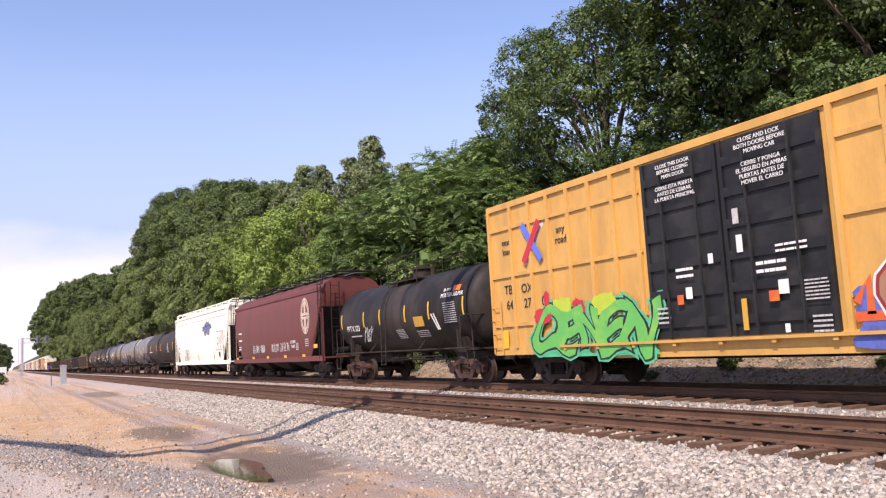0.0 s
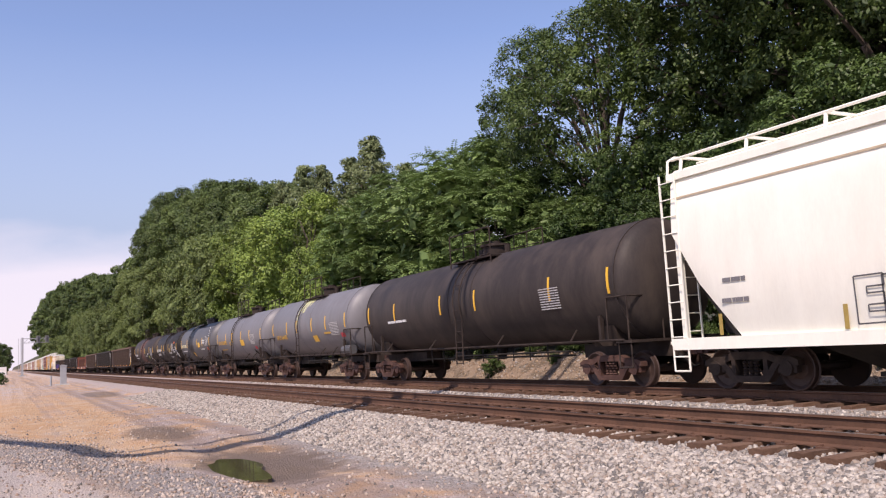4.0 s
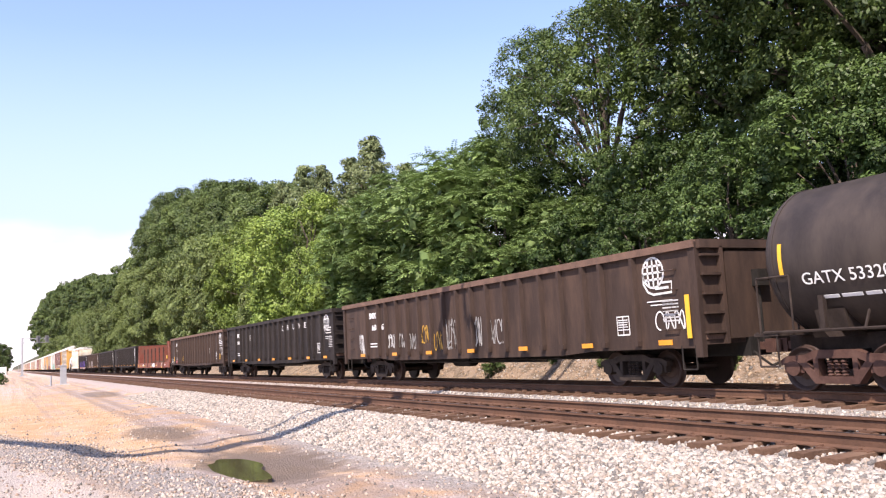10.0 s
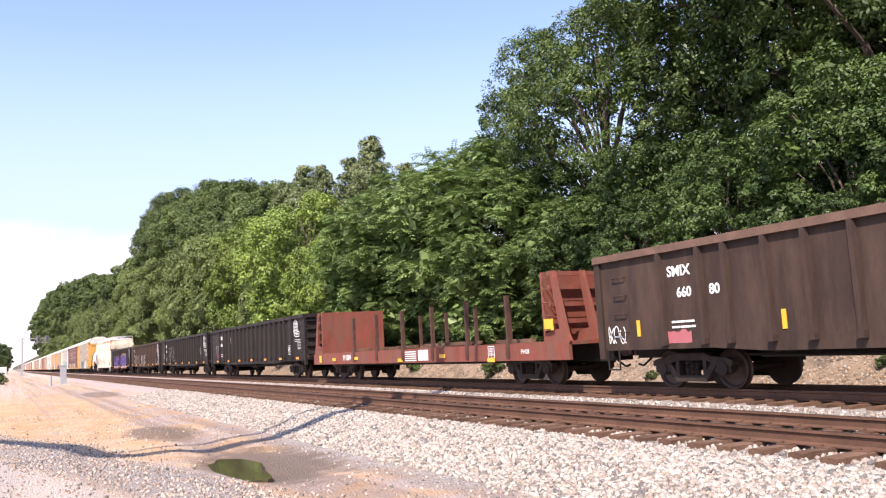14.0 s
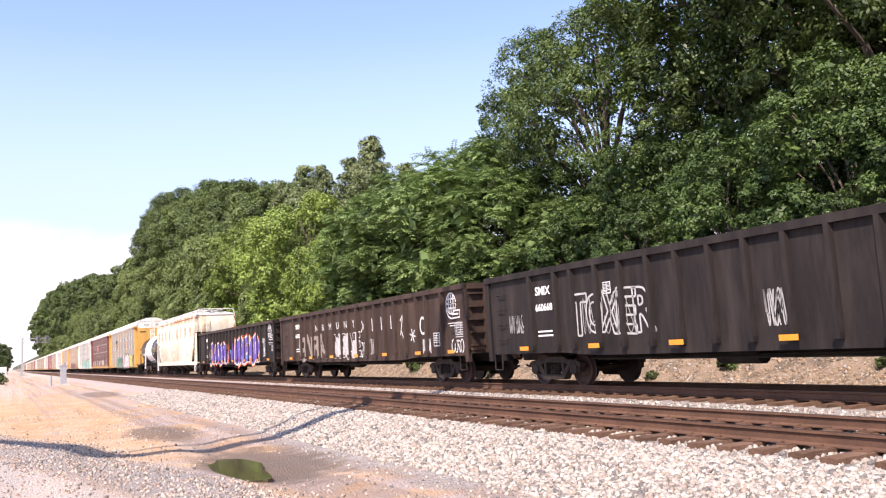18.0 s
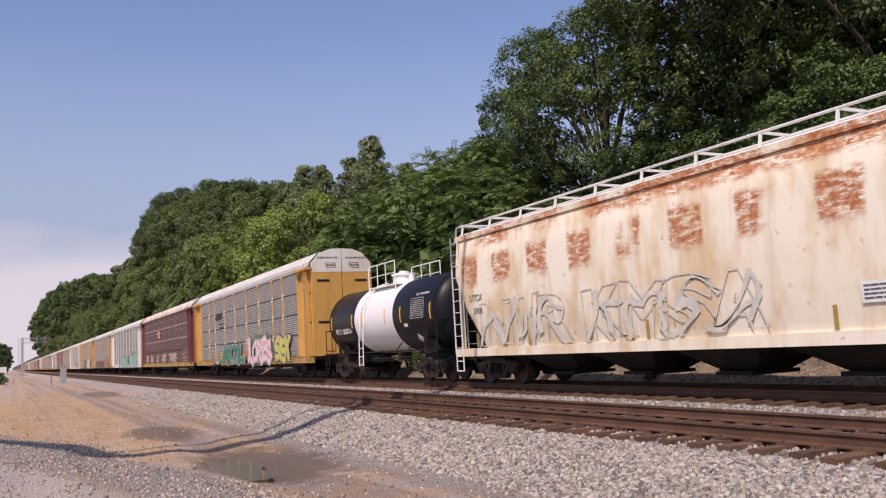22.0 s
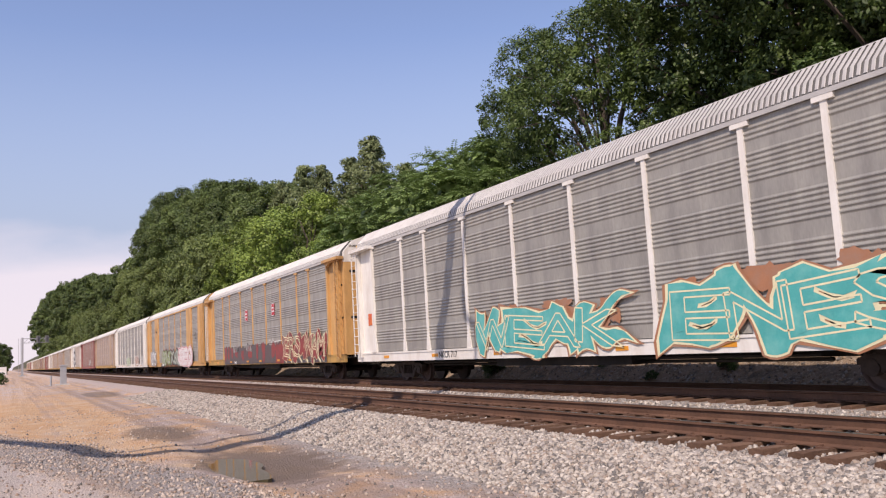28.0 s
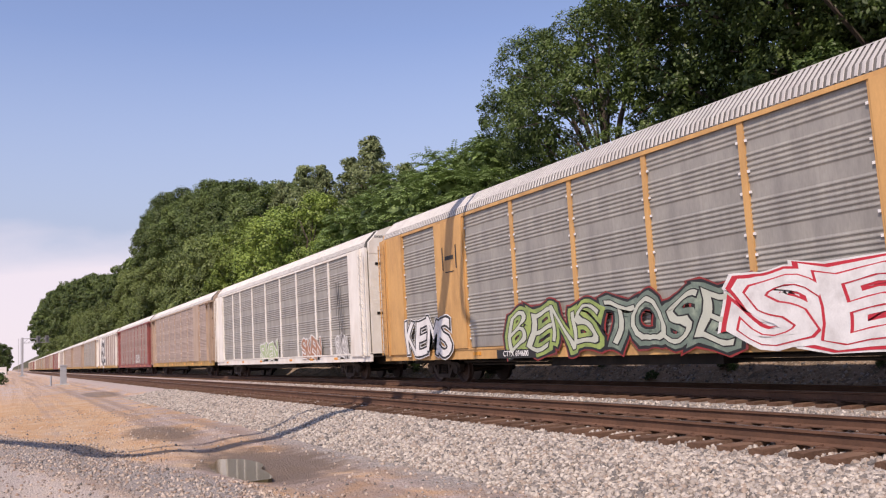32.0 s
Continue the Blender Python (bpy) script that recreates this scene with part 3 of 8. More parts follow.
        part("valve", Shape().rod((-0.1, -0.9, zt - 0.05), (-0.1, -0.9, zt + 0.25), 0.1, 8), cap or pm, car)
        part("walkway", Shape().box(-0.95, -0.5, -1.3, 1.3, zt - 0.16, zt - 0.11).box(0.5, 0.95, -1.3, 1.3, zt - 0.16, zt - 0.11), pm, car)
        if rail_top:
            for sx in (-1, 1):
                part("guard_rail", lambda: Shape().pipe([(0, -1.3, zt - 0.3), (0, -1.3, zt + 0.75), (0, 1.3, zt + 0.75), (0, 1.3, zt - 0.3)], 0.022, 6).rod((0, -0.4, zt - 0.2), (0, -0.4, zt + 0.75), 0.018).rod((0, 0.4, zt - 0.2), (0, 0.4, zt + 0.75), 0.018).rod((0, -1.3, zt + 0.3), (0, 1.3, zt + 0.3), 0.014), pm, car, at=pose(sx * 0.98, 0, 0), key=("guard", round(zt, 2)))
    y = side_ladder
    s = Shape()
    for sy in (-0.21, 0.21):
        arc = [(-(r + 0.09) * cos(a), y + sy, zc + (r + 0.09) * sin(a)) for a in [radians(q) for q in range(78, -8, -10)]]
        s.pipe(arc + [(-1.52, y + sy, zc - 0.6), (-1.55, y + sy, 0.62)], 0.022, 6)
    for z in [0.65 + 0.33 * i for i in range(6)]:
        xx = -1.53 if z < zc - 0.3 else -(r + 0.09) * cos(math.asin(min(0.95, (z - zc) / r)))
        s.rod((xx, y - 0.21, z), (xx, y + 0.21, z), 0.016, 5)
    for a in (20, 36, 52, 66):
        a = radians(a)
        s.rod((-(r + 0.09) * cos(a), y - 0.21, zc + (r + 0.09) * sin(a)), (-(r + 0.09) * cos(a), y + 0.21, zc + (r + 0.09) * sin(a)), 0.016, 5)
    part("side_ladder", s, pm, car)
    part("bottom_valve", Shape().rod((0, 0, zc - r - 0.35), (0, 0, zc - r + 0.1), 0.16, 10).cbox(0, 0.3, zc - r - 0.12, 0.1, 0.6, 0.1), steel_black, car)
    rig = Shape().rod((-0.62, -HB + 3.4, 0.78), (-0.62, HB - 3.4, 0.78), 0.03, 5).rod((-0.95, -HB + 3.2, 0.9), (-0.95, 1.4, 0.86), 0.028, 5)
    for k in range(9):
        rig.rod((-0.7, -3.6 + 0.9 * k, 0.66), (-0.7, -3.6 + 0.9 * k, zc - r + 0.12), 0.022, 4)
    part("brake_rigging", rig, steel_black, car)
    part("brake_cylinder", Shape().rod((-0.5, 1.3, 0.86), (-0.5, 2.0, 0.86), 0.17, 10), steel_black, car)
    # upright reflector stripes on the barrel, none on a painted band
    for q in [q for q in (-HB + 0.75, -HB + 3.2, -1.0, 1.3, HB - 3.2, HB - 0.75) if not (band is tank_clean and band_y[0] < q < band_y[1])]:
        arcp = [(-(r + 0.012) * cos(a), zc + (r + 0.012) * sin(a)) for a in [radians(k) for k in range(-12, 13, 6)]]
        ins = [(x * 0.99, z) for x, z in reversed(arcp)]
        part("reflector", lambda: Shape().prism([(x, z) for x, z in arcp] + [(x + 0.012, z) for x, z in reversed(arcp)], -0.04, 0.04), reflector, car, at=pose(0, q, 0), key=("tank_refl", r, zc))
    return car


def hopper(name, label, paint, length=18.0, top=4.72, gear=None, roof=None, rib=False, rails=None, hatch=None, bays=3, low=None, arch=False):
    """Covered hopper with curved-in sides, a roof walk and slope sheets at the ends."""
    car = car_base(name, label, "covered hopper", length, length - 4.6, gear or bogie_dark)
    H = length / 2 - 0.75
    rails = rails or paint
    roof = roof or paint
    prof = [(-1.50, 1.02), (-1.57, 1.5), (-1.59, 2.6), (-1.57, 3.7), (-1.50, top - 0.55), (-1.42, top - 0.42), (-1.42, top - 0.30), (1.42, top - 0.30), (1.42, top - 0.42), (1.50, top - 0.55), (1.57, 3.7), (1.59, 2.6), (1.57, 1.5), (1.50, 1.02)]
    if arch:
        side = [(-1.50, 1.02), (-1.57, 1.5), (-1.59, 2.6), (-1.56, 3.5), (-1.48, top - 0.72), (-1.40, top - 0.62), (-1.28, top - 0.42), (-1.0, top - 0.22), (-0.5, top - 0.09)]
        prof = side + [(-x, z) for x, z in reversed(side)]
    ledge = top - 0.72 if arch else top - 0.44
    body = Shape()
    body.smooth = True
    yb = H - 1.9

    def ring(y, zlow):
        return [(x, y, max(z, zlow)) for x, z in prof]
    body.loft([ring(-H + 0.25, 3.3), ring(-H + 0.9, 2.2), ring(-yb, 1.02), ring(yb, 1.02), ring(H - 0.9, 2.2), ring(H - 0.25, 3.3)])
    part("body", body, paint, car)
    if not arch:
        part("roof", Shape().prism([(-1.45, top - 0.32), (-1.3, top - 0.2), (-0.7, top - 0.08), (0.7, top - 0.08), (1.3, top - 0.2), (1.45, top - 0.32)], -H + 0.2, H - 0.2), roof, car)
    for sx in (-1, 1):
        part("eave_rail", Shape().box(sx * 1.47 - 0.05, sx * 1.47 + 0.05, -H + 0.15, H - 0.15, ledge, ledge + 0.15), paint, car)
        part("side_sill", Shape().box(sx * 1.53 - 0.06, sx * 1.53 + 0.06, -H, H, 0.86, 1.10), paint, car)
    for e in (-1, 1):
        # end: corner posts, triangular side plates, slope sheet, platform
        part("end_platform", Shape().box(-1.5, 1.5, -0.75, 0.2, 0.98, 1.04), paint, car, at=pose(0, e * (H - 0.05), 0, 0, 0, 0 if e > 0 else 180))
        part("slope_sheet", Shape().loft([[(-1.52, e * (y + dy), z - dz), (1.52, e * (y + dy), z - dz), (1.52, e * y, z), (-1.52, e * y, z)] for y, z, dy, dz in ((H - 0.24, 3.32, 0.03, 0.02), (H - 0.89, 2.2, 0.05, 0.04), (yb + 0.02, 1.0, 0.05, 0.05))]), steel_black, car)
        for sx in (-1, 1):
            part("end_post", Shape().box(-0.05, 0.05, -0.06, 0.06, 1.0, 3.4), paint, car, at=pose(sx * 1.45, e * (H - 0.3), 0), key=("hpost",))
        ladder(car, -1.58, e * (H - 0.22), 0.95, top - 0.3, rails, 0.44, 10)
        ladder(car, -0.9, e * (H + 0.02), 1.05, top - 0.35, rails, 0.42, 9, turn=90 if e < 0 else -90)
        part("end_hoop", Shape().pipe([(-1.46, 0, top - 0.45), (-1.40, 0, top + 0.02), (-1.2, 0, top + 0.12), (1.2, 0, top + 0.12), (1.40, 0, top + 0.02), (1.46, 0, top - 0.45)], 0.03, 6), rails, car, at=pose(0, e * (H - 0.12), 0))
        part("step", lambda: Shape().pipe([(0, -0.22, 0.1), (0, -0.22, -0.5), (0, 0.22, -0.5), (0, 0.22, 0.1)], 0.022, 5).rod((0, -0.22, -0.2), (0, 0.22, -0.2), 0.018), rails, car, at=pose(-1.57, e * (H - 0.22), 0.92), key=("hstep", rails.name))
        part("brake_cylinder", Shape().rod((-0.6, 0.2, 1.3), (0.2, 0.2, 1.3), 0.16, 12).cbox(0.6, 0.1, 1.35, 0.4, 0.4, 0.4), steel_black, car, at=pose(0, e * (H - 0.9), 0))
    # roof walk on brackets and its edge rail
    part("roof_walk", Shape().box(-0.55, -0.15, -H + 0.1, H - 0.1, top + 0.02, top + 0.06).box(0.15, 0.55, -H + 0.1, H - 0.1, top + 0.02, top + 0.06), tank_grey2 if arch else roof, car)
    for i in range(11):
        y = -H + 0.5 + i * (2 * H - 1.0) / 10
        part("walk_bracket", lambda: Shape().pipe([(-1.43, 0, top - 0.3), (-1.36, 0, top + 0.03), (-0.2, 0, top + 0.03)], 0.035, 4), rails, car, at=pose(0, y, 0), key=("wb", rails.name, top))
    part("edge_rail", Shape().rod((-1.37, -H + 0.2, top + 0.03), (-1.37, H - 0.2, top + 0.03), 0.03, 6), rails, car)
    for i in range(4):
        y = -H + 2.2 + i * (2 * H - 4.4) / 3
        part("hatch", lambda: Shape().box(-0.5, 0.5, -0.9, 0.9, top - 0.1, top - 0.02), roof, car, at=pose(0, y, 0), key=("hatch", top))
    # discharge bays under the floor
    for i in range(bays):
        y = (i - (bays - 1) / 2) * (2 * yb / bays) * 0.86
        w = yb / bays * 0.8
        part("discharge_bay", Shape().loft([[(-1.42, y - w, 1.0), (1.42, y - w, 1.0), (1.42, y + w, 1.0), (-1.42, y + w, 1.0)], [(-0.5, y - 0.45, 0.36), (0.5, y - 0.45, 0.36), (0.5, y + 0.45, 0.36), (-0.5, y + 0.45, 0.36)]]), low or steel_black, car)
        part("outlet_gate", Shape().box(-0.7, 0.7, y - 0.5, y + 0.5, 0.28, 0.36), steel_black, car)
    part("centre_sill", Shape().box(-0.3, 0.3, -H - 0.1, H + 0.1, 0.68, 1.0), steel_black, car)
    for y in (-H + 1.4, -H + 4.2, 0, H - 4.2, H - 1.4):
        if not low:
            plate(car, "reflector", y, 1.34 if y > -H + 2 else 1.75, 0.08, 0.42 if y > -H + 2 else 0.75, -1.582, olive_mark)
    return car


def boxcar(name, label, paint, door, length=20.6):
    car = car_base(name, label, "boxcar", length, 14.3, bogie_dark)
    H = length / 2 - 0.7
    SX, top = 1.53, 5.05
    part("side", Shape().box(-SX, -SX + 0.05, -H, H, 1.05, top), paint, car)
    part("side", Shape().box(SX - 0.05, SX, -H, H, 1.05, top), paint, car)
    part("roof", Shape().prism([(-SX - 0.04, top - 0.02), (-SX - 0.04, top + 0.12), (0, top + 0.28), (SX + 0.04, top + 0.12), (SX + 0.04, top - 0.02)], -H - 0.03, H + 0.03), paint, car)
    for e in (-1, 1):
        part("end_wall", Shape().box(-SX, SX, e * H - 0.03, e * H + 0.03, 1.0, top), paint, car)
        for k in range(8):
            part("end_rib", lambda: Shape().prism([(0, -0.12), (0, 0.12), (-0.01, 0.0)], -1.3, 1.3), paint, car, at=pose(0, e * (H + 0.02), 1.4 + 0.44 * k, 0, 0, 90), key="end_rib")
        ladder(car, -SX - 0.07, e * (H - 0.28), 0.9, 2.4, paint, 0.45, 4)
    part("side_sill", Shape().box(-SX - 0.03, -SX + 0.05, -H, H, 0.86, 1.1).box(-SX - 0.02, -SX + 0.04, -4.2, 4.2, 0.72, 0.9), paint, car)
    part("eave", Shape().box(-SX - 0.06, -SX + 0.04, -H, H, top - 0.05, top + 0.1), paint, car)
    part("floor", Shape().box(-SX, SX, -H, H, 0.95, 1.05).box(-0.3, 0.3, -H - 0.1, H + 0.1, 0.62, 0.95), steel_black, car)
    # outside posts and a belt of stiffeners, clear of the doors
    ys = [-H + 0.06, -8.6, -7.5, -6.4, -5.3, -4.2, -3.1, -2.08, 3.02, 3.84, 4.72, 5.61, 6.5, 7.38, 8.32, H - 0.06]
    for y in ys:
        part("post", lambda: Shape().box(-0.07, 0.0, -0.06, 0.06, 1.05, top - 0.04), paint, car, at=pose(-SX, y, 0), key="box_post")
    for z in (1.7, 3.09, 4.44):
        for y0, y1 in ((-H + 0.1, -2.08), (2.92, H - 0.1)):
            part("belt", lambda: Shape().box(-0.045, 0.0, y0, y1, -0.05, 0.05), paint, car, at=pose(-SX, 0, z), key=("belt", y0))
    # plug door and sliding door
    for y0, y1 in ((-1.92, 0.5), (0.5, 2.78)):
        d = part("door", Shape().box(-SX - 0.05, -SX + 0.0, y0 + 0.04, y1 - 0.04, 1.1, top - 0.1), door, car)
        for k in range(6):
            z = 1.42 + k * 0.62
            part("door_rib", lambda: Shape().box(-0.045, 0, -(y1 - y0) / 2 + 0.12, (y1 - y0) / 2 - 0.12, -0.09, 0.09), door, d, at=pose(-SX - 0.05, (y0 + y1) / 2, z), key=("drib", round(y1 - y0, 2)))
        for q in (0.28, 0.72):
            part("lock_rod", lambda: Shape().rod((0, 0, 1.1), (0, 0, top - 0.15), 0.035, 6), door, d, at=pose(-SX - 0.12, y0 + (y1 - y0) * q, 0), key="lock_rod")
        part("door_frame", Shape().box(-SX - 0.09, -SX - 0.04, y0 + 0.03, y0 + 0.12, 1.1, top - 0.1).box(-SX - 0.09, -SX - 0.04, y1 - 0.12, y1 - 0.03, 1.1, top - 0.1), door, d)
    part("door_rail", Shape().box(-SX - 0.14, -SX, -4.6, 6.2, 1.02, 1.08), paint, car)
    for i in range(9):
        part("rail_bracket", lambda: Shape().box(-0.12, 0, -0.05, 0.05, 0.95, 1.03), paint, car, at=pose(-SX, -4.4 + i * 1.3, 0), key="rb")
    return car


def flatcar(name, label, paint, length=20.9):
    """Bulkhead flat with side stakes."""
    car = car_base(name, label, "bulkhead flatcar", length, 14.6, bogie_dark)
    H = length / 2 - 0.62
    SX = 1.5
    part("deck", Shape().box(-SX, SX, -H, H, 1.08, 1.18), paint, car)
    for sx in (-1, 1):
        part("side_sill", Shape().slab([(-H, 0.7), (H, 0.7), (H, 1.16), (-H, 1.16)], sx * SX - 0.05, sx * SX + 0.05), paint, car)
    part("centre_sill", Shape().box(-0.4, 0.4, -H - 0.1, H + 0.1, 0.6, 1.08).box(-1.2, 1.2, -6, 6, 0.62, 0.9), steel_black, car)
    for e in (-1, 1):
        y = e * (H - 1.1)
        part("bulkhead", Shape().box(-SX, SX, y - 0.05, y + 0.05, 1.18, 3.02), paint, car)
        for x in (-1.45, -0.5, 0.5, 1.45):
            part("bulkhead_brace", lambda: Shape().slab([(0, 1.18), (1.05, 1.18), (0.95, 1.36), (0.5, 3.02), (0.32, 3.02), (0.62, 1.5), (0, 1.4)], -0.05, 0.05), paint, car, at=pose(x, y + e * 0.05, 0, 0, 0, 0 if e > 0 else 180), key="bpost")
        for z in (1.7, 2.15, 2.6, 2.96):
            part("bulkhead_beam", lambda: Shape().box(-SX, SX, -0.05, 0.05, -0.06, 0.06), paint, car, at=pose(0, y + e * 0.32, z), key="bbeam")
        for z in (1.5, 1.85, 2.2, 2.55, 2.85):
            part("grab_iron", lambda: Shape().pipe([(0, -0.16, 0), (-0.07, -0.16, 0), (-0.07, 0.16, 0), (0, 0.16, 0)], 0.014, 5), paint, car, at=pose(-SX - 0.03, y + e * 0.25, z), key="bgrab")
    for i in range(6):
        for sx in (-1, 1):
            y = -7.05 + i * 2.38
            part("stake", lambda: Shape().box(-0.06, 0.06, -0.045, 0.045, 0.8, 2.55).box(-0.075, 0.075, -0.08, 0.08, 0.8, 1.24), bogie_rust, car, at=pose(sx * (SX + 0.02), y, 0), key="stake")
    rnd = random.Random(4)
    s = Shape()
    for i in range(22):
        s.cbox(rnd.uniform(-1.2, 1.2), rnd.uniform(-8, 8), 1.23 + 0.05 * rnd.random(), 0.12, rnd.uniform(0.6, 2.0), 0.1)
    part("dunnage", s, tie_wood, car)
    return car


# ---- ground, track and trees ----
XN, XT = 9.12, 14.1            # centre lines of the empty track and of the train's track


def smooth(a, b, q):
    t = min(1.0, max(0.0, (q - a) / (b - a)))
    return t * t * (3 - 2 * t)


def ground_z(x, y):
    if x < 8.0:
        z = -0.50 + 0.235 * smooth(5.2, 7.2, x) + 0.035 * smooth(7.75, 8.0, x)
        z += 0.05 * noise.noise((x * 0.35, y * 0.25, 0.0)) * (1 - smooth(4.5, 6.2, x))
        z += 0.018 * noise.noise((x * 1.6, y * 1.1, 4.0)) * (1 - smooth(4.5, 6.2, x))
        z += (0.045 * noise.noise((x * 1.3, y * 0.07, 9.0)) + 0.02 * noise.noise((x * 0.7, y * 0.5, 12.0))) * (1 - smooth(4.3, 5.6, x))
        dip = hypot((x - 3.75) / 1.15, (y - 13.9) / 2.6)
        z -= 0.09 * (1 - smooth(0.5, 1.4, dip))
    elif x < 15.9:
        z = -0.235 - 0.05 * smooth(11.2, 11.6, x) * (1 - smooth(11.7, 12.2, x))
    else:
        z = -0.235 - 0.105 * smooth(15.7, 16.1, x) + (0.95 + 0.3 * noise.noise((y * 0.12, 3.0, 1.0))) * smooth(17.9, 20.0, x)
        z += 0.10 * noise.noise((x * 0.9, y * 0.6, 2.0)) * smooth(17, 18, x)
        z += smooth(19.0, 27, x) * (1.0 + 9.5 * smooth(55, 150, y) + 3.0 * smooth(150, 300, y))
    return z


def heights(xs, ys):
    return [(x, y, ground_z(x, y)) for y in ys for x in xs]


def spaced(a, b, first, grow):
    out, q, d = [a], a, first
    while q < b:
        q = min(b, q + d)
        d *= grow
        out.append(q)
    return out


def make_ground(mat):
    xs = [-3000, -900, -300, -100, -40, -20, -12] + [-8 + 0.25 * i for i in range(112)] + [20.5, 21.5, 23, 25, 27, 30, 33, 36, 45, 80, 300, 900, 3000]
    ys = [-3000, -600, -120, -40, -15, -5, 0] + [2 + 0.25 * i for i in range(120)] + spaced(32.5, 4500, 0.5, 1.07)
    v = heights(xs, ys)
    k = len(xs)
    f = [(j * k + i, j * k + i + 1, (j + 1) * k + i + 1, (j + 1) * k + i) for j in range(len(ys) - 1) for i in range(k - 1)]
    me = bpy.data.meshes.new("ground")
    me.from_pydata(v, [], f)
    me.shade_smooth()
    me.materials.append(mat)
    return tagged(new("ground", me), "gravel, orange dirt and wet ruts beside the ballast", "ground", kind="structure")


def ground_material():
    m = bpy.data.materials.new("gravel_and_dirt")
    m.use_nodes = True
    nt = m.node_tree
    L, N = nt.links.new, nt.nodes.new
    b = nt.nodes["Principled BSDF"]
    tc = N("ShaderNodeTexCoord")
    P = tc.outputs["Object"]
    sep = N("ShaderNodeSeparateXYZ")
    L(P, sep.inputs[0])

    def nz(scale, detail=5.0, rough=0.55):
        n = N("ShaderNodeTexNoise")
        n.inputs["Scale"].default_value, n.inputs["Detail"].default_value, n.inputs["Roughness"].default_value = scale, detail, rough
        L(P, n.inputs["Vector"])
        return n.outputs[0]

    def mth(op, a, c, d=None):
        n = N("ShaderNodeMath")
        n.operation = op
        for i, q in enumerate((a, c, d)):
            if q is None:
                continue
            if isinstance(q, (int, float)):
                n.inputs[i].default_value = q
            else:
                L(q, n.inputs[i])
        return n.outputs[0]

    def rng(v, a, c, lo=0.0, hi=1.0):
        n = N("ShaderNodeMapRange")
        n.interpolation_type = 'SMOOTHSTEP'
        L(v, n.inputs["Value"])
        for key, q in (("From Min", a), ("From Max", c), ("To Min", lo), ("To Max", hi)):
            n.inputs[key].default_value = q
        return n.outputs[0]

    def mix(f, a, c):
        n = N("ShaderNodeMix")
        n.data_type = 'RGBA'
        if isinstance(f, (int, float)):
            n.inputs["Factor"].default_value = f
        else:
            L(f, n.inputs["Factor"])
        for key, q in (("A", a), ("B", c)):
            if isinstance(q, tuple):
                n.inputs[key].default_value = (*q, 1)
            else:
                L(q, n.inputs[key])
        return n.outputs["Result"]

    X, Y = sep.outputs[0], sep.outputs[1]
    wob = mth('MULTIPLY_ADD', nz(0.45, 4), 2.4, -1.2)
    wob2 = mth('MULTIPLY', mth('SUBTRACT', nz(2.2, 6, 0.65), 0.5), rng(Y, 18.0, 45.0, 1.0, 0.25))
    xw = mth('ADD', mth('ADD', X, wob), wob2)
    # crushed stone: light grey with warm and dark chips
    vor = N("ShaderNodeTexVoronoi")
    vor.inputs["Scale"].default_value = 26.0
    L(P, vor.inputs["Vector"])
    chips = N("ShaderNodeValToRGB")
    cr = chips.color_ramp
    cr.elements[0].position, cr.elements[0].color = 0.0, (0.17, 0.155, 0.14, 1)
    cr.elements[1].position, cr.elements[1].color = 1.0, (0.45, 0.415, 0.38, 1)
    for q, c in ((0.2, (0.27, 0.245, 0.22, 1)), (0.45, (0.34, 0.305, 0.275, 1)), (0.62, (0.33, 0.275, 0.235, 1)), (0.8, (0.39, 0.355, 0.32, 1))):
        cr.elements.new(q).color = c
    vs = N("ShaderNodeSeparateColor")
    L(vor.outputs["Color"], vs.inputs[0])
    L(vs.outputs[0], chips.inputs[0])
    stone = chips.outputs[0]
    grit = mix(rng(nz(30, 3), 0.35, 0.65), (0.34, 0.26, 0.225), (0.52, 0.43, 0.38))
    dirt = mix(rng(nz(1.1, 3), 0.35, 0.7), (0.53, 0.31, 0.15), (0.57, 0.40, 0.25))
    dirt = mix(mth('MULTIPLY', rng(nz(26, 3), 0.5, 0.75), rng(Y, 40.0, 15.0, 0.25, 1.0)), dirt, (0.52, 0.42, 0.35))
    road = mix(rng(nz(0.7, 5), 0.42, 0.6), grit, dirt)
    # wheel tracks drawn out along the road
    mp = N("ShaderNodeMapping")
    mp.inputs["Scale"].default_value = (1.5, 0.016, 1.0)
    L(P, mp.inputs[0])
    rut = N("ShaderNodeTexNoise")
    rut.inputs["Scale"].default_value, rut.inputs["Detail"].default_value = 1.0, 4.0
    L(mp.outputs[0], rut.inputs["Vector"])
    road = mix(mth('MULTIPLY', rng(rut.outputs[0], 0.52, 0.66), 0.55), road, (0.23, 0.165, 0.13))
    road = mix(mth('MULTIPLY', rng(rut.outputs[0], 0.46, 0.34), 0.5), road, (0.56, 0.46, 0.40))
    # an orange strip along the track's service road, grey stone towards the foreground
    ora = mth('MULTIPLY', mth('MULTIPLY', rng(xw, -3.0, -1.0), rng(xw, 3.9, 2.6)), mth('MULTIPLY', rng(Y, 14.5, 17.5), rng(Y, 75.0, 40.0)))
    road = mix(mth('MULTIPLY', ora, mth('MULTIPLY_ADD', rng(rut.outputs[0], 0.62, 0.5), 0.6, 0.38)), road, dirt)
    yw = mth('ADD', Y, mth('MULTIPLY', wob, 1.2))
    diag = mth('ADD', yw, mth('MULTIPLY', X, 4.6))
    fine = mix(rng(nz(34, 3), 0.4, 0.6), (0.17, 0.155, 0.15), (0.32, 0.295, 0.28))
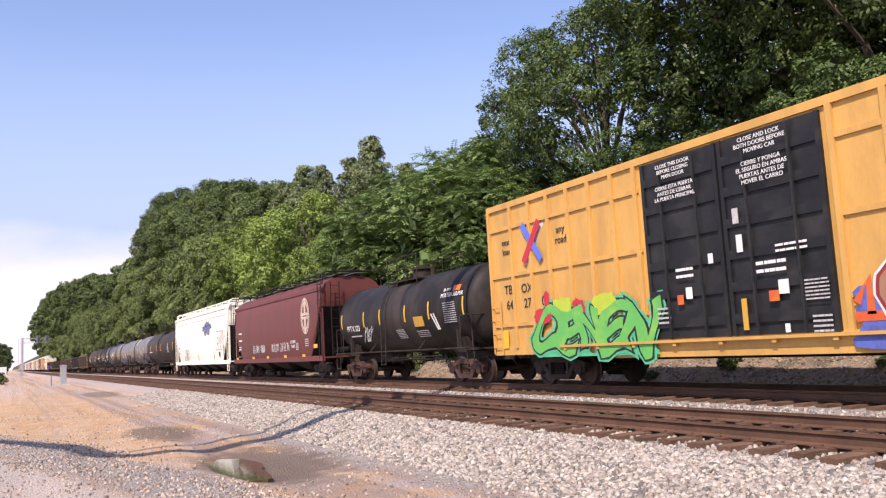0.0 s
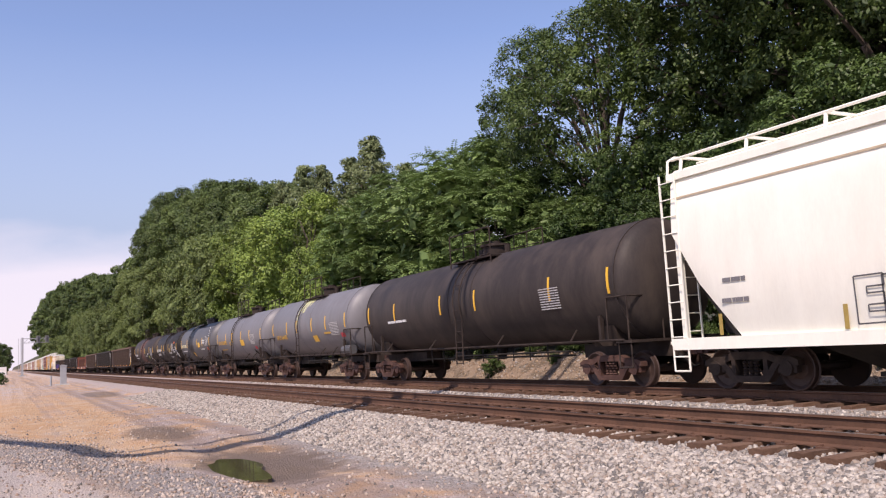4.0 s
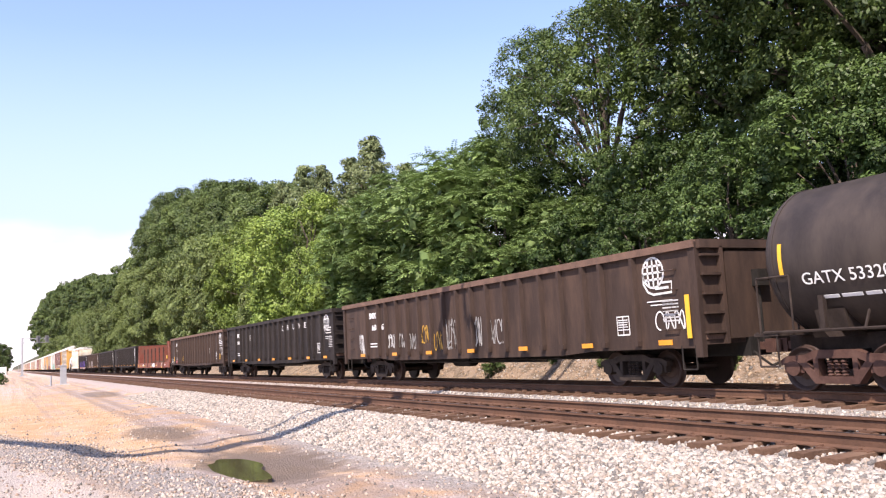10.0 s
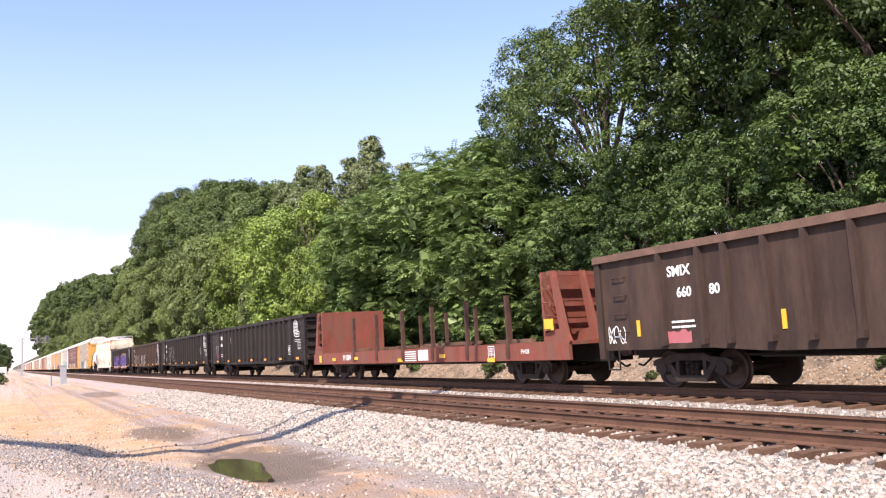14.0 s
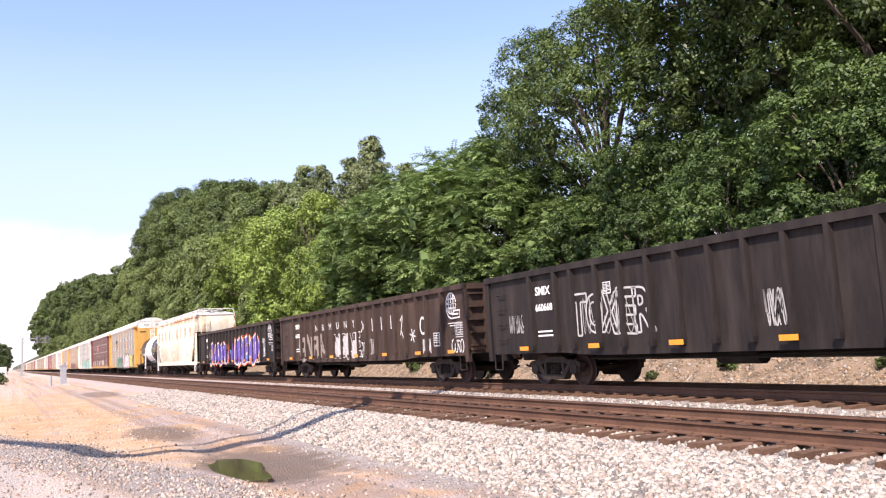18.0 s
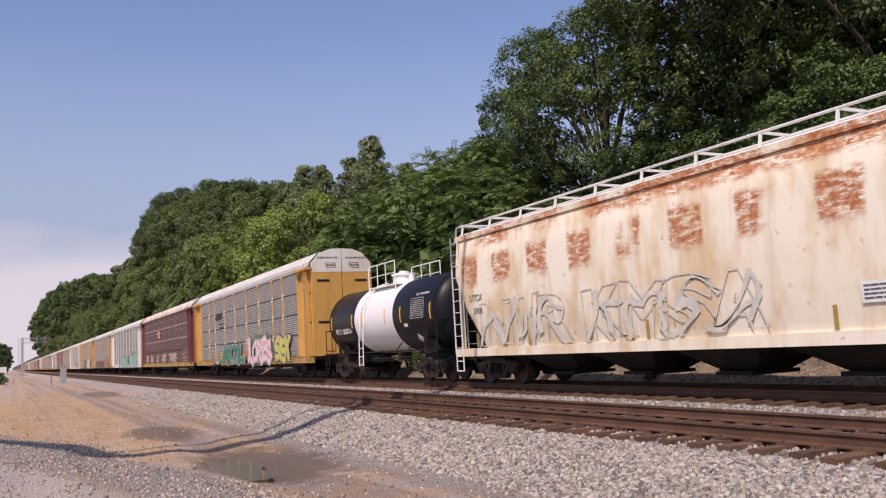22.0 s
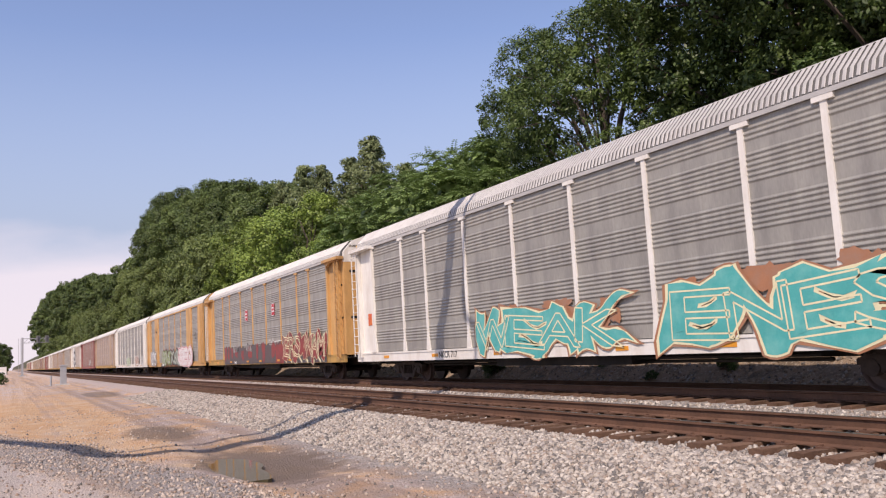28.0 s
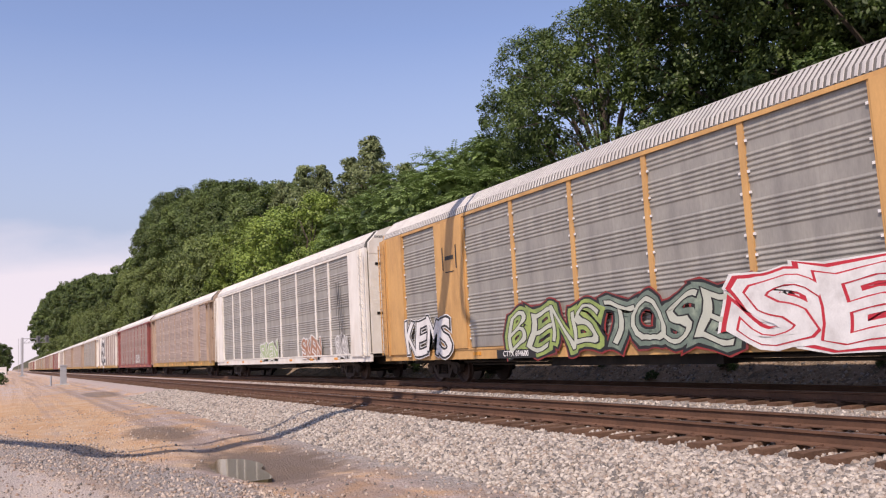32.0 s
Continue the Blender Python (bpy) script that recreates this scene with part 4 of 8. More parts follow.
    pale = mix(0.55, stone, (0.62, 0.53, 0.47))
    road = mix(mth('MULTIPLY', mth('MULTIPLY', rng(diag, 20.0, 17.0), rng(X, 3.2, 2.6)), 0.85), road, pale)
    fine = mix(0.45, fine, stone)
    road = mix(mth('MULTIPLY', mth('MULTIPLY', rng(diag, 26.0, 24.0), rng(diag, 17.5, 20.0)), mth('MULTIPLY', rng(X, 3.1, 2.7), 0.9)), road, fine)
    stone = mix(mth('MULTIPLY', rng(Y, 18.0, 34.0), 0.65), stone, (0.47, 0.375, 0.335))
    edge = mth('ADD', xw, rng(Y, 12.0, 40.0, 0.45, -0.9))
    col = mix(rng(edge, 4.9, 5.7), road, stone)
    # wet mud round the puddle
    px, py = mth('DIVIDE', mth('SUBTRACT', X, 3.85), 1.25), mth('DIVIDE', mth('SUBTRACT', Y, 14.1), 2.7)
    dist = mth('SQRT', mth('ADD', mth('MULTIPLY', px, px), mth('MULTIPLY', py, py)), 0)
    dist = mth('ADD', dist, mth('MULTIPLY', wob2, 1.5))
    wet = rng(dist, 1.15, 0.6)
    qx, qy = mth('DIVIDE', mth('SUBTRACT', X, 3.3), 0.9), mth('DIVIDE', mth('SUBTRACT', Y, 21.5), 2.6)
    dist2 = mth('ADD', mth('SQRT', mth('ADD', mth('MULTIPLY', qx, qx), mth('MULTIPLY', qy, qy)), 0), wob2)
    wet2 = mth('MULTIPLY', rng(dist2, 1.1, 0.6), 0.9)
    rx_, ry_ = mth('DIVIDE', mth('SUBTRACT', X, 4.9), 1.1), mth('DIVIDE', mth('SUBTRACT', Y, 54.0), 5.5)
    dist3 = mth('ADD', mth('SQRT', mth('ADD', mth('MULTIPLY', rx_, rx_), mth('MULTIPLY', ry_, ry_)), 0), mth('MULTIPLY', wob2, 0.6))
    wet3 = mth('MULTIPLY', rng(dist3, 1.05, 0.7), 0.8)
    wetall = mth('MAXIMUM', wet, mth('MAXIMUM', wet2, wet3))
    col = mix(mth('MULTIPLY', wetall, 0.86), col, (0.145, 0.103, 0.072))
    # weedy soil beyond the tracks
    bank = mix(rng(nz(1.6, 6), 0.42, 0.62), (0.29, 0.21, 0.145), (0.15, 0.11, 0.075))
    bank = mix(rng(nz(14, 4), 0.52, 0.7), bank, (0.43, 0.365, 0.29))
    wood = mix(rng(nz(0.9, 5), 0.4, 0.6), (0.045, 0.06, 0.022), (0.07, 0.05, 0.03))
    col = mix(rng(X, 15.7, 16.3), col, bank)
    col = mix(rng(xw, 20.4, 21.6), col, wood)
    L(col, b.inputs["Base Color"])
    L(rng(wetall, 0.3, 1.0, 0.92, 0.78), b.inputs["Roughness"])
    bp = N("ShaderNodeBump")
    bp.inputs["Strength"].default_value, bp.inputs["Distance"].default_value = 0.9, 0.05
    h1 = mth('MULTIPLY_ADD', vor.outputs["Distance"], -0.7, nz(40, 3))
    L(h1, bp.inputs["Height"])
    L(bp.outputs[0], b.inputs["Normal"])
    return m


make_ground(ground_material())


def rail_shape(y0, y1):
    prof = [(-0.036, 0.0), (0.036, 0.0), (0.038, -0.03), (0.012, -0.045), (0.010, -0.135), (0.07, -0.155), (0.07, -0.17), (-0.07, -0.17), (-0.07, -0.155), (-0.010, -0.135), (-0.012, -0.045), (-0.038, -0.03)]
    return Shape().prism(prof, y0, y1)


def make_track(x0, label, polished):
    tr = thing("railway_track", label, "railway track", kind="structure", at=pose(x0, 0, 0))
    for sx in (-1, 1):
        r = part("rail", rail_shape(-60, 1400), rail_rust, tr, at=pose(sx * 0.755, 0, 0), key="rail")
        part("rail_head", Shape().box(-0.03, 0.03, -60, 1400, 0.0, 0.003), polished, r, key="railhead")
    return tr


head_worn = material("rail_head_worn", (0.2, 0.15, 0.13), 0.35, metal=0.7, var=0.3)
track_near = make_track(XN, "rusty double rails on worn timber ties", rail_head)
track_far = make_track(XT, "rails under the train on timber ties", head_worn)

# ---- trees ----
LEAVES = {}


def leaf_material(name, color, light):
    m = bpy.data.materials.new(name)
    m.use_nodes = True
    nt = m.node_tree
    L, N = nt.links.new, nt.nodes.new
    b = nt.nodes["Principled BSDF"]
    geo = N("ShaderNodeNewGeometry")
    tc = N("ShaderNodeTexCoord")
    n = N("ShaderNodeTexNoise")
    n.inputs["Scale"].default_value = 0.35
    L(tc.outputs["Object"], n.inputs["Vector"])
    a = N("ShaderNodeMath")
    a.operation = 'MULTIPLY_ADD'
    a.inputs[1].default_value = 0.5
    L(geo.outputs["Random Per Island"], a.inputs[0])
    L(n.outputs[0], a.inputs[2])
    r = N("ShaderNodeMapRange")
    r.inputs["From Min"].default_value, r.inputs["From Max"].default_value = 0.4, 1.1
    L(a.outputs[0], r.inputs["Value"])
    mx = N("ShaderNodeMix")
    mx.data_type = 'RGBA'
    L(r.outputs[0], mx.inputs["Factor"])
    mx.inputs["A"].default_value, mx.inputs["B"].default_value = (*color, 1), (*light, 1)
    # each tree has a shade of its own
    oi = N("ShaderNodeObjectInfo")
    own = N("ShaderNodeMapRange")
    own.inputs["To Min"].default_value, own.inputs["To Max"].default_value = 0.82, 1.12
    L(oi.outputs["Random"], own.inputs["Value"])
    tone = N("ShaderNodeHueSaturation")
    tone.inputs["Saturation"].default_value = 1.0
    L(own.outputs[0], tone.inputs["Value"])
    L(mx.outputs["Result"], tone.inputs["Color"])
    L(tone.outputs[0], b.inputs["Base Color"])
    b.inputs["Roughness"].default_value = 0.5
    b.inputs["Specular IOR Level"].default_value = 0.33
    tr = N("ShaderNodeBsdfTranslucent")
    L(tone.outputs[0], tr.inputs["Color"])
    ms = N("ShaderNodeMixShader")
    ms.inputs[0].default_value = 0.17
    L(b.outputs[0], ms.inputs[1])
    L(tr.outputs[0], ms.inputs[2])
    out = [q for q in nt.nodes if q.type == 'OUTPUT_MATERIAL'][0]
    L(ms.outputs[0], out.inputs["Surface"])
    return m


def quads(name, V, mat):
    """One mesh of loose four-cornered leaves, V: n x 4 x 3."""
    n = len(V)
    me = bpy.data.meshes.new(name)
    me.vertices.add(4 * n)
    me.vertices.foreach_set("co", V.reshape(-1, 3).astype(np.float32).ravel())
    me.loops.add(4 * n)
    me.loops.foreach_set("vertex_index", np.arange(4 * n, dtype=np.int32))
    me.polygons.add(n)
    me.polygons.foreach_set("loop_start", np.arange(0, 4 * n, 4, dtype=np.int32))
    me.update(calc_edges=True)
    me.materials.append(mat)
    return me


def unit(v):
    return v / np.maximum(1e-6, np.linalg.norm(v, axis=-1, keepdims=True))


def broad_leaves(C, N, R, per, leaf, rg, droop):
    """Sprays of broad leaves: each clump is a shallow hanging cap that faces outwards."""
    C, N, R = np.repeat(C, per, 0), np.repeat(N, per, 0), np.repeat(R, per)[:, None]
    n = len(C)
    d = unit(rg.normal(size=(n, 3)) + 0.75 * N)
    P = C + d * R * (0.35 + 0.65 * rg.random((n, 1)) ** 0.6) * np.array([1, 1, 0.8])
    P[:, 2] -= droop * R[:, 0] * rg.random(n) ** 2
    nrm = unit(0.6 * d + 0.35 * N + rg.normal(size=(n, 3)) * 0.5 + np.array([0, 0, 0.45]))
    a = unit(np.cross(nrm, rg.normal(size=(n, 3))))
    a[:, 2] -= 0.35 * droop
    bb = np.cross(nrm, a)
    s = leaf * (0.55 + 0.9 * rg.random((n, 1)))
    return np.stack([P - a * s, P + bb * s * 0.5 + nrm * s * 0.14, P + a * s, P - bb * s * 0.5 + nrm * s * 0.14], axis=1)


def fronds(C, N, R, per, leaf, rg):
    """Whorls of long feathered leaves that arch over and hang."""
    pairs = 8
    n = len(C) * per
    C, N, R = np.repeat(C, per, 0), np.repeat(N, per, 0), np.repeat(R, per)
    az = rg.random(n) * 2 * pi
    h = unit(np.stack([np.cos(az), np.sin(az), np.zeros(n)], 1) + 0.75 * N * np.array([1, 1, 0.2]))
    L = R * (0.75 + 0.5 * rg.random(n))
    lift, fall = 0.3 + 0.4 * rg.random(n), 0.4 + 0.4 * rg.random(n)
    t = (np.arange(pairs) + 0.6) / pairs
    P = C[:, None] + (L[:, None] * t)[..., None] * h[:, None]
    P[..., 2] += L[:, None] * (lift[:, None] * t - fall[:, None] * t * t)
    tan_ = h[:, None] + np.zeros((n, pairs, 3))
    tan_[..., 2] += lift[:, None] - 2 * fall[:, None] * t
    tan_ = unit(tan_)
    side = unit(np.cross(tan_, np.array([0.0, 0.0, 1.0])))
    out = []
    for sg in (-1, 1):
        d = unit(sg * side + 0.45 * tan_ - np.array([0, 0, 0.15]) + rg.normal(size=P.shape) * 0.12)
        ln = (leaf * (1.15 - 0.7 * (t - 0.35) ** 2))[None, :, None] * np.ones((n, 1, 1))
        w = tan_ * leaf * 0.27
        out.append(np.stack([P, P + d * ln * 0.45 + w, P + d * ln, P + d * ln * 0.45 - w], axis=2).reshape(-1, 4, 3))
    return np.concatenate(out)


def tree(name, label, height, radius, mat, bark, seed, lobes=14, clumps=22, per=120, leaf=0.1, low=0.18, clump=0.27, droop=0.3, taper=0.0, lobe=0.42, frond=False, fill=0.66):
    """A trunk with limbs; its crown is a cluster of uneven lobes, each set with sprays of leaves."""
    rnd = random.Random(seed)
    rg = np.random.default_rng(seed)
    t = thing(name, label, "tree")
    s = Shape()
    pts = [Vector((0, 0, -0.5))]
    for i in range(1, 7):
        q = i / 6
        pts.append(Vector((rnd.uniform(-0.3, 0.3) * q, rnd.uniform(-0.3, 0.3) * q, height * 0.84 * q)))
    k = 8
    r0 = 0.016 * height
    s.loft([[(c.x + r * cos(2 * pi * j / k), c.y + r * sin(2 * pi * j / k), c.z) for j in range(k)] for c, r in zip(pts, [r0 * (1.15 - 0.16 * i) for i in range(7)])])
    half = height * (1 - low) / 2
    zc = height * (1 + low) / 2
    limbs = Shape()
    C, N, R, core = [], [], [], []
    inner = clumps * 5
    for i in range(lobes):
        u = 1 - 2 * (i + 0.5) / lobes + rnd.uniform(-0.6, 0.6) / lobes
        a = i * 2.39996 + rnd.uniform(-0.45, 0.45)
        ring = sqrt(max(0.0, 1 - u * u))
        thin = 1 - taper * (u + 1) / 2
        lr = lobe * min(radius * thin, half) * rnd.uniform(0.72, 1.22)
        far = fill * rnd.uniform(0.86, 1.12)
        c = np.array((radius * thin * far * ring * cos(a), radius * thin * far * ring * sin(a), zc + (half * 0.93 * u if taper else min(half - lr * 0.72, half * far * 1.1 * u))))
        out = unit(np.array((ring * cos(a), ring * sin(a), u * 0.8 + 0.35)))
        d = unit(rg.normal(size=(clumps, 3)) + out * 0.9)
        rr = lr * (0.78 + 0.28 * rg.random((clumps, 1)))
        C.append(c + d * rr * np.array([1, 1, 0.82]))
        N.append(unit(d + 0.3 * out))
        R.append(lr * clump * (0.65 + 0.75 * rg.random(clumps)))
        # shaded leaves inside the lobe
        core.append(c + unit(rg.normal(size=(inner, 3))) * lr * 0.62 * rg.random((inner, 1)) ** 0.4)
        base = pts[max(1, min(5, int(5.4 * max(0.15, (c[2] / height) * 0.8))))]
        end = Vector(c)
        mid = (base + end) / 2 + Vector((0, 0, 0.05 * height))
        limbs.rod(base, mid, r0 * 0.34, 5).rod(mid, end, r0 * 0.2, 5)
        for q in range(2):
            limbs.rod(end, Vector(C[-1][q]), r0 * 0.1, 4)
    C, N, R = np.concatenate(C), np.concatenate(N), np.concatenate(R)
    V = fronds(C, N, np.maximum(R, 4.2 * leaf), per, leaf, rg) if frond else broad_leaves(C, N, R, per, leaf, rg, droop)
    core = np.concatenate(core)
    V = np.concatenate([V, broad_leaves(core, np.zeros_like(core), np.full(len(core), 0.2), 1, leaf * 2.1, rg, 0.0)])
    part("trunk", s, bark, t)
    part("limb", limbs, bark, t)
    part("crown", quads("crown", V, mat), mat, t)
    return t


bark = material("bark", (0.09, 0.07, 0.055), 0.9, var=0.5, scale=6, bump=0.8, bump_scale=20)
leaf_a = leaf_material("oak_leaves", (0.026, 0.05, 0.013), (0.122, 0.182, 0.045))
leaf_b = leaf_material("sumac_leaves", (0.082, 0.14, 0.042), (0.27, 0.38, 0.125))
leaf_c = leaf_material("bright_leaves", (0.105, 0.165, 0.032), (0.25, 0.335, 0.068))
leaf_m = leaf_material("maple_leaves", (0.042, 0.07, 0.022), (0.16, 0.222, 0.062))
leaf_e = leaf_material("mulberry_leaves", (0.022, 0.048, 0.013), (0.10, 0.158, 0.04))
leaf_p = leaf_material("poplar_leaves", (0.11, 0.15, 0.06), (0.29, 0.34, 0.15))
leaf_d = leaf_material("dusty_leaves", (0.075, 0.108, 0.033), (0.2, 0.255, 0.076))

TREE_GROUP = "trees along the line"


def plant(proto, spots):
    """Sets the tree and its copies out: place, height of the top above the rails, turn."""
    high = max(v.co.z for v in proto.children[2].data.vertices)
    for i, (x, y, top, rz) in enumerate(spots):
        z = ground_z(x, y) - 0.1
        sc = (top - z) / high
        if i == 0:
            first, proto_at = sc, pose(x, y, z, 0, 0, rz)
            proto.matrix_basis = proto_at @ Matrix.Scale(sc, 4)
            tagged(proto, group=TREE_GROUP)
        else:
            proto.scale = (sc, sc, sc)
            copy_thing(proto, pose(x, y, z, 0, 0, rz))
            proto.scale = (first, first, first)


TIES = Shape().box(-1.40, 1.40, -0.115, 0.115, -0.33, -0.175)


def tie_mesh(seed):
    rnd = random.Random(seed)
    s = Shape()
    rings = []
    for x in (-1.41, -1.3, -0.4, 0.5, 1.3, 1.41):
        j = lambda q: rnd.uniform(-q, q)
        rings.append([(x, -0.115 + j(0.012), -0.34), (x, 0.115 + j(0.012), -0.34), (x, 0.112 + j(0.014), -0.178 + j(0.008)), (x, 0.0 + j(0.02), -0.172 + j(0.01)), (x, -0.112 + j(0.014), -0.178 + j(0.008))])
    s.loft(rings)
    me = s.mesh("tie")
    me.materials.append(tie_wood)
    return me


tie_kinds = [tie_mesh(i) for i in range(6)]


def lay_ties(track, x0, y0, y1, y2, seed):
    rnd = random.Random(seed)
    y = y0
    far = Shape()
    plates = Shape()
    while y < y2:
        if y < y1:
            ob = new("tie", rnd.choice(tie_kinds))
            ob.parent = track
            ob.matrix_basis = pose(rnd.uniform(-0.09, 0.07), y, rnd.uniform(-0.012, 0.004), 0, 0, rnd.uniform(-1.2, 1.2))
            for sx in (-0.755, 0.755):
                plates.box(sx - 0.17, sx + 0.17, y - 0.09, y + 0.09, -0.178, -0.158)
                for q in (-0.1, 0.1):
                    plates.cbox(sx + q, y + 0.05, -0.15, 0.03, 0.03, 0.03)
        else:
            dx = rnd.uniform(-0.08, 0.08)
            far.box(dx - 1.4, dx + 1.4, y - 0.11, y + 0.11, -0.3, -0.175)
        y += 0.515 + rnd.uniform(-0.03, 0.03)
    part("tie_rest", far, tie_wood, track)["kind"] = "stuff"
    part("tie_plate_rest", plates, rail_rust, track)["kind"] = "stuff"


# ---- loose stone, water and small things by the line ----
def stones(name, label, n, area, size, mat, seed, fade=None):
    rg = np.random.default_rng(seed)
    x0, x1, y0, y1 = area
    # denser towards the camera
    u = rg.random(n)
    Y = y0 + (y1 - y0) * u ** 1.9
    X = x0 + (x1 - x0) * rg.random(n)
    dry = np.hypot((X - 3.75) / 1.15, (Y - 13.9) / 2.4) > 0.6 + 0.75 * rg.random(n)
    dry &= np.hypot((X - 3.3) / 0.5, (Y - 13.75) / 1.6) > 1.0
    if fade:
        band = Y + 4.6 * X + 1.5 * np.sin(1.3 * X + 0.8 * Y)
        keep = np.where((X < 3.1) & (band > 18.5) & (band < 26.5), 1.0, np.where(band < 18.5, 0.35, fade))
        dry &= rg.random(n) < keep
    X, Y, n = X[dry], Y[dry], int(dry.sum())
    Z = np.array([ground_z(a, b) for a, b in zip(X, Y)])
    cube = np.array([(a, b, c) for a in (-1, 1) for b in (-1, 1) for c in (-1, 1)], float)
    S = size * (0.55 + 0.75 * rg.random((n, 1, 1)) ** 1.6) * (0.7 + 0.6 * rg.random((n, 1, 3)))
    V = cube[None] * S * (0.72 + 0.5 * rg.random((n, 8, 3)))
    q = rg.normal(size=(n, 4))
    q /= np.linalg.norm(q, axis=1)[:, None]
    w, i, j, k = q.T
    R = np.stack([np.stack([1 - 2 * (j * j + k * k), 2 * (i * j - k * w), 2 * (i * k + j * w)], 1),
                  np.stack([2 * (i * j + k * w), 1 - 2 * (i * i + k * k), 2 * (j * k - i * w)], 1),
                  np.stack([2 * (i * k - j * w), 2 * (j * k + i * w), 1 - 2 * (i * i + j * j)], 1)], 1)
    V = np.einsum('nij,nvj->nvi', R, V) + np.stack([X, Y, Z + size * 0.22], 1)[:, None]
    quad = np.array([(0, 1, 3, 2), (4, 6, 7, 5), (0, 4, 5, 1), (2, 3, 7, 6), (0, 2, 6, 4), (1, 5, 7, 3)])
    F = (quad[None] + 8 * np.arange(n)[:, None, None]).reshape(-1)
    me = bpy.data.meshes.new(name)
    me.vertices.add(8 * n)
    me.vertices.foreach_set("co", V.astype(np.float32).ravel())
    me.loops.add(24 * n)
    me.loops.foreach_set("vertex_index", F.astype(np.int32))
    me.polygons.add(6 * n)
    me.polygons.foreach_set("loop_start", np.arange(0, 24 * n, 4, dtype=np.int32))
    me.update(calc_edges=True)
    me.materials.append(mat)
    return tagged(new(name, me), label, "ballast", kind="stuff")


stone_mix = bpy.data.materials.new("crushed_stone")
stone_mix.use_nodes = True


def fill_stone(m, low, tone):
    nt = m.node_tree
    b = nt.nodes["Principled BSDF"]
    geo = nt.nodes.new("ShaderNodeNewGeometry")
    rp = nt.nodes.new("ShaderNodeValToRGB")
    rp.color_ramp.interpolation = 'CONSTANT'
    cols = [(0.13, 0.12, 0.11), (0.34, 0.305, 0.27), (0.43, 0.39, 0.35), (0.30, 0.245, 0.205), (0.38, 0.345, 0.31), (0.50, 0.46, 0.415), (0.30, 0.268, 0.24), (0.19, 0.17, 0.155)]
    rp.color_ramp.elements[0].color = (*cols[0], 1)
    rp.color_ramp.elements[1].position, rp.color_ramp.elements[1].color = 0.1, (*cols[1], 1)
    for i, c in enumerate(cols[2:]):
        rp.color_ramp.elements.new(0.24 + i * 0.13).color = (*[q * t for q, t in zip(c, tone)], 1)
    nt.links.new(geo.outputs["Random Per Island"], rp.inputs[0])
    tc = nt.nodes.new("ShaderNodeTexCoord")
    nz = nt.nodes.new("ShaderNodeTexNoise")
    nz.inputs["Scale"].default_value = 60
    nt.links.new(tc.outputs["Object"], nz.inputs["Vector"])
    mr = nt.nodes.new("ShaderNodeMapRange")
    mr.inputs["To Min"].default_value, mr.inputs["To Max"].default_value = 0.7, 1.3
    nt.links.new(nz.outputs[0], mr.inputs["Value"])
    mx = nt.nodes.new("ShaderNodeMix")
    mx.data_type, mx.blend_type = 'RGBA', 'MULTIPLY'
    mx.inputs["Factor"].default_value = 1.0
    nt.links.new(rp.outputs[0], mx.inputs["A"])
    nt.links.new(mr.outputs[0], mx.inputs["B"])
    nt.links.new(mx.outputs["Result"], b.inputs["Base Color"])
    b.inputs["Roughness"].default_value = 0.85


fill_stone(stone_mix, 0.2, (0.99, 0.965, 0.91))
warm_stone = bpy.data.materials.new("warm_gravel")
warm_stone.use_nodes = True
fill_stone(warm_stone, 0.2, (1.04, 0.92, 0.82))
dirt_stone = bpy.data.materials.new("dusty_rubble")
dirt_stone.use_nodes = True
fill_stone(dirt_stone, 0.2, (0.8, 0.64, 0.48))
stones("ballast_stone", "light grey crushed stone on the shoulder", 46000, (5.2, 7.72, 3.2, 46), 0.0235, stone_mix, 3)
stones("ballast_stone", "crushed stone between the rusty rails", 14000, (7.7, 12.4, 5.0, 48), 0.023, stone_mix, 4)
stones("loose_gravel", "loose gravel strewn over the dirt road", 21000, (-1.2, 5.5, 7.5, 36), 0.0165, warm_stone, 5, fade=0.12)
stones("far_ballast", "stone and rubble beyond the train", 9000, (15.7, 20.4, 8.0, 60), 0.033, dirt_stone, 6)

water = bpy.data.materials.new("muddy_water")
water.use_nodes = True
wb = water.node_tree.nodes["Principled BSDF"]
wb.inputs["Base Color"].default_value, wb.inputs["Roughness"].default_value = (0.07, 0.062, 0.034, 1), 0.05
wn = water.node_tree.nodes.new("ShaderNodeTexNoise")
wn.inputs["Scale"].default_value = 5.0
wp = water.node_tree.nodes.new("ShaderNodeBump")
wp.inputs["Strength"].default_value, wp.inputs["Distance"].default_value = 0.04, 0.01
water.node_tree.links.new(wn.outputs[0], wp.inputs["Height"])
water.node_tree.links.new(wp.outputs[0], wb.inputs["Normal"])


def puddle(cx, cy, rx, ry, z, seed, label):
    rnd = random.Random(seed)
    s = Shape()
    k = 40
    ph = [rnd.uniform(0, 6.28) for _ in range(4)]
    ring = []
    for i in range(k):
        a = 2 * pi * i / k
        r = 1 + 0.14 * sin(2 * a + ph[0]) + 0.1 * sin(3 * a + ph[1]) + 0.06 * sin(5 * a + ph[2]) + 0.03 * sin(9 * a + ph[3])
        ring.append((cx + rx * r * cos(a), cy + ry * r * sin(a)))
    s.loft([[(x, y, z - 0.12) for x, y in ring], [(x, y, z) for x, y in ring]])
    me = s.mesh("puddle")
    me.materials.append(water)
    return tagged(new("puddle", me), label, "puddle", kind="structure")


puddle(3.28, 13.75, 0.45, 1.45, -0.553, 2, "shallow muddy puddle in the dirt road")
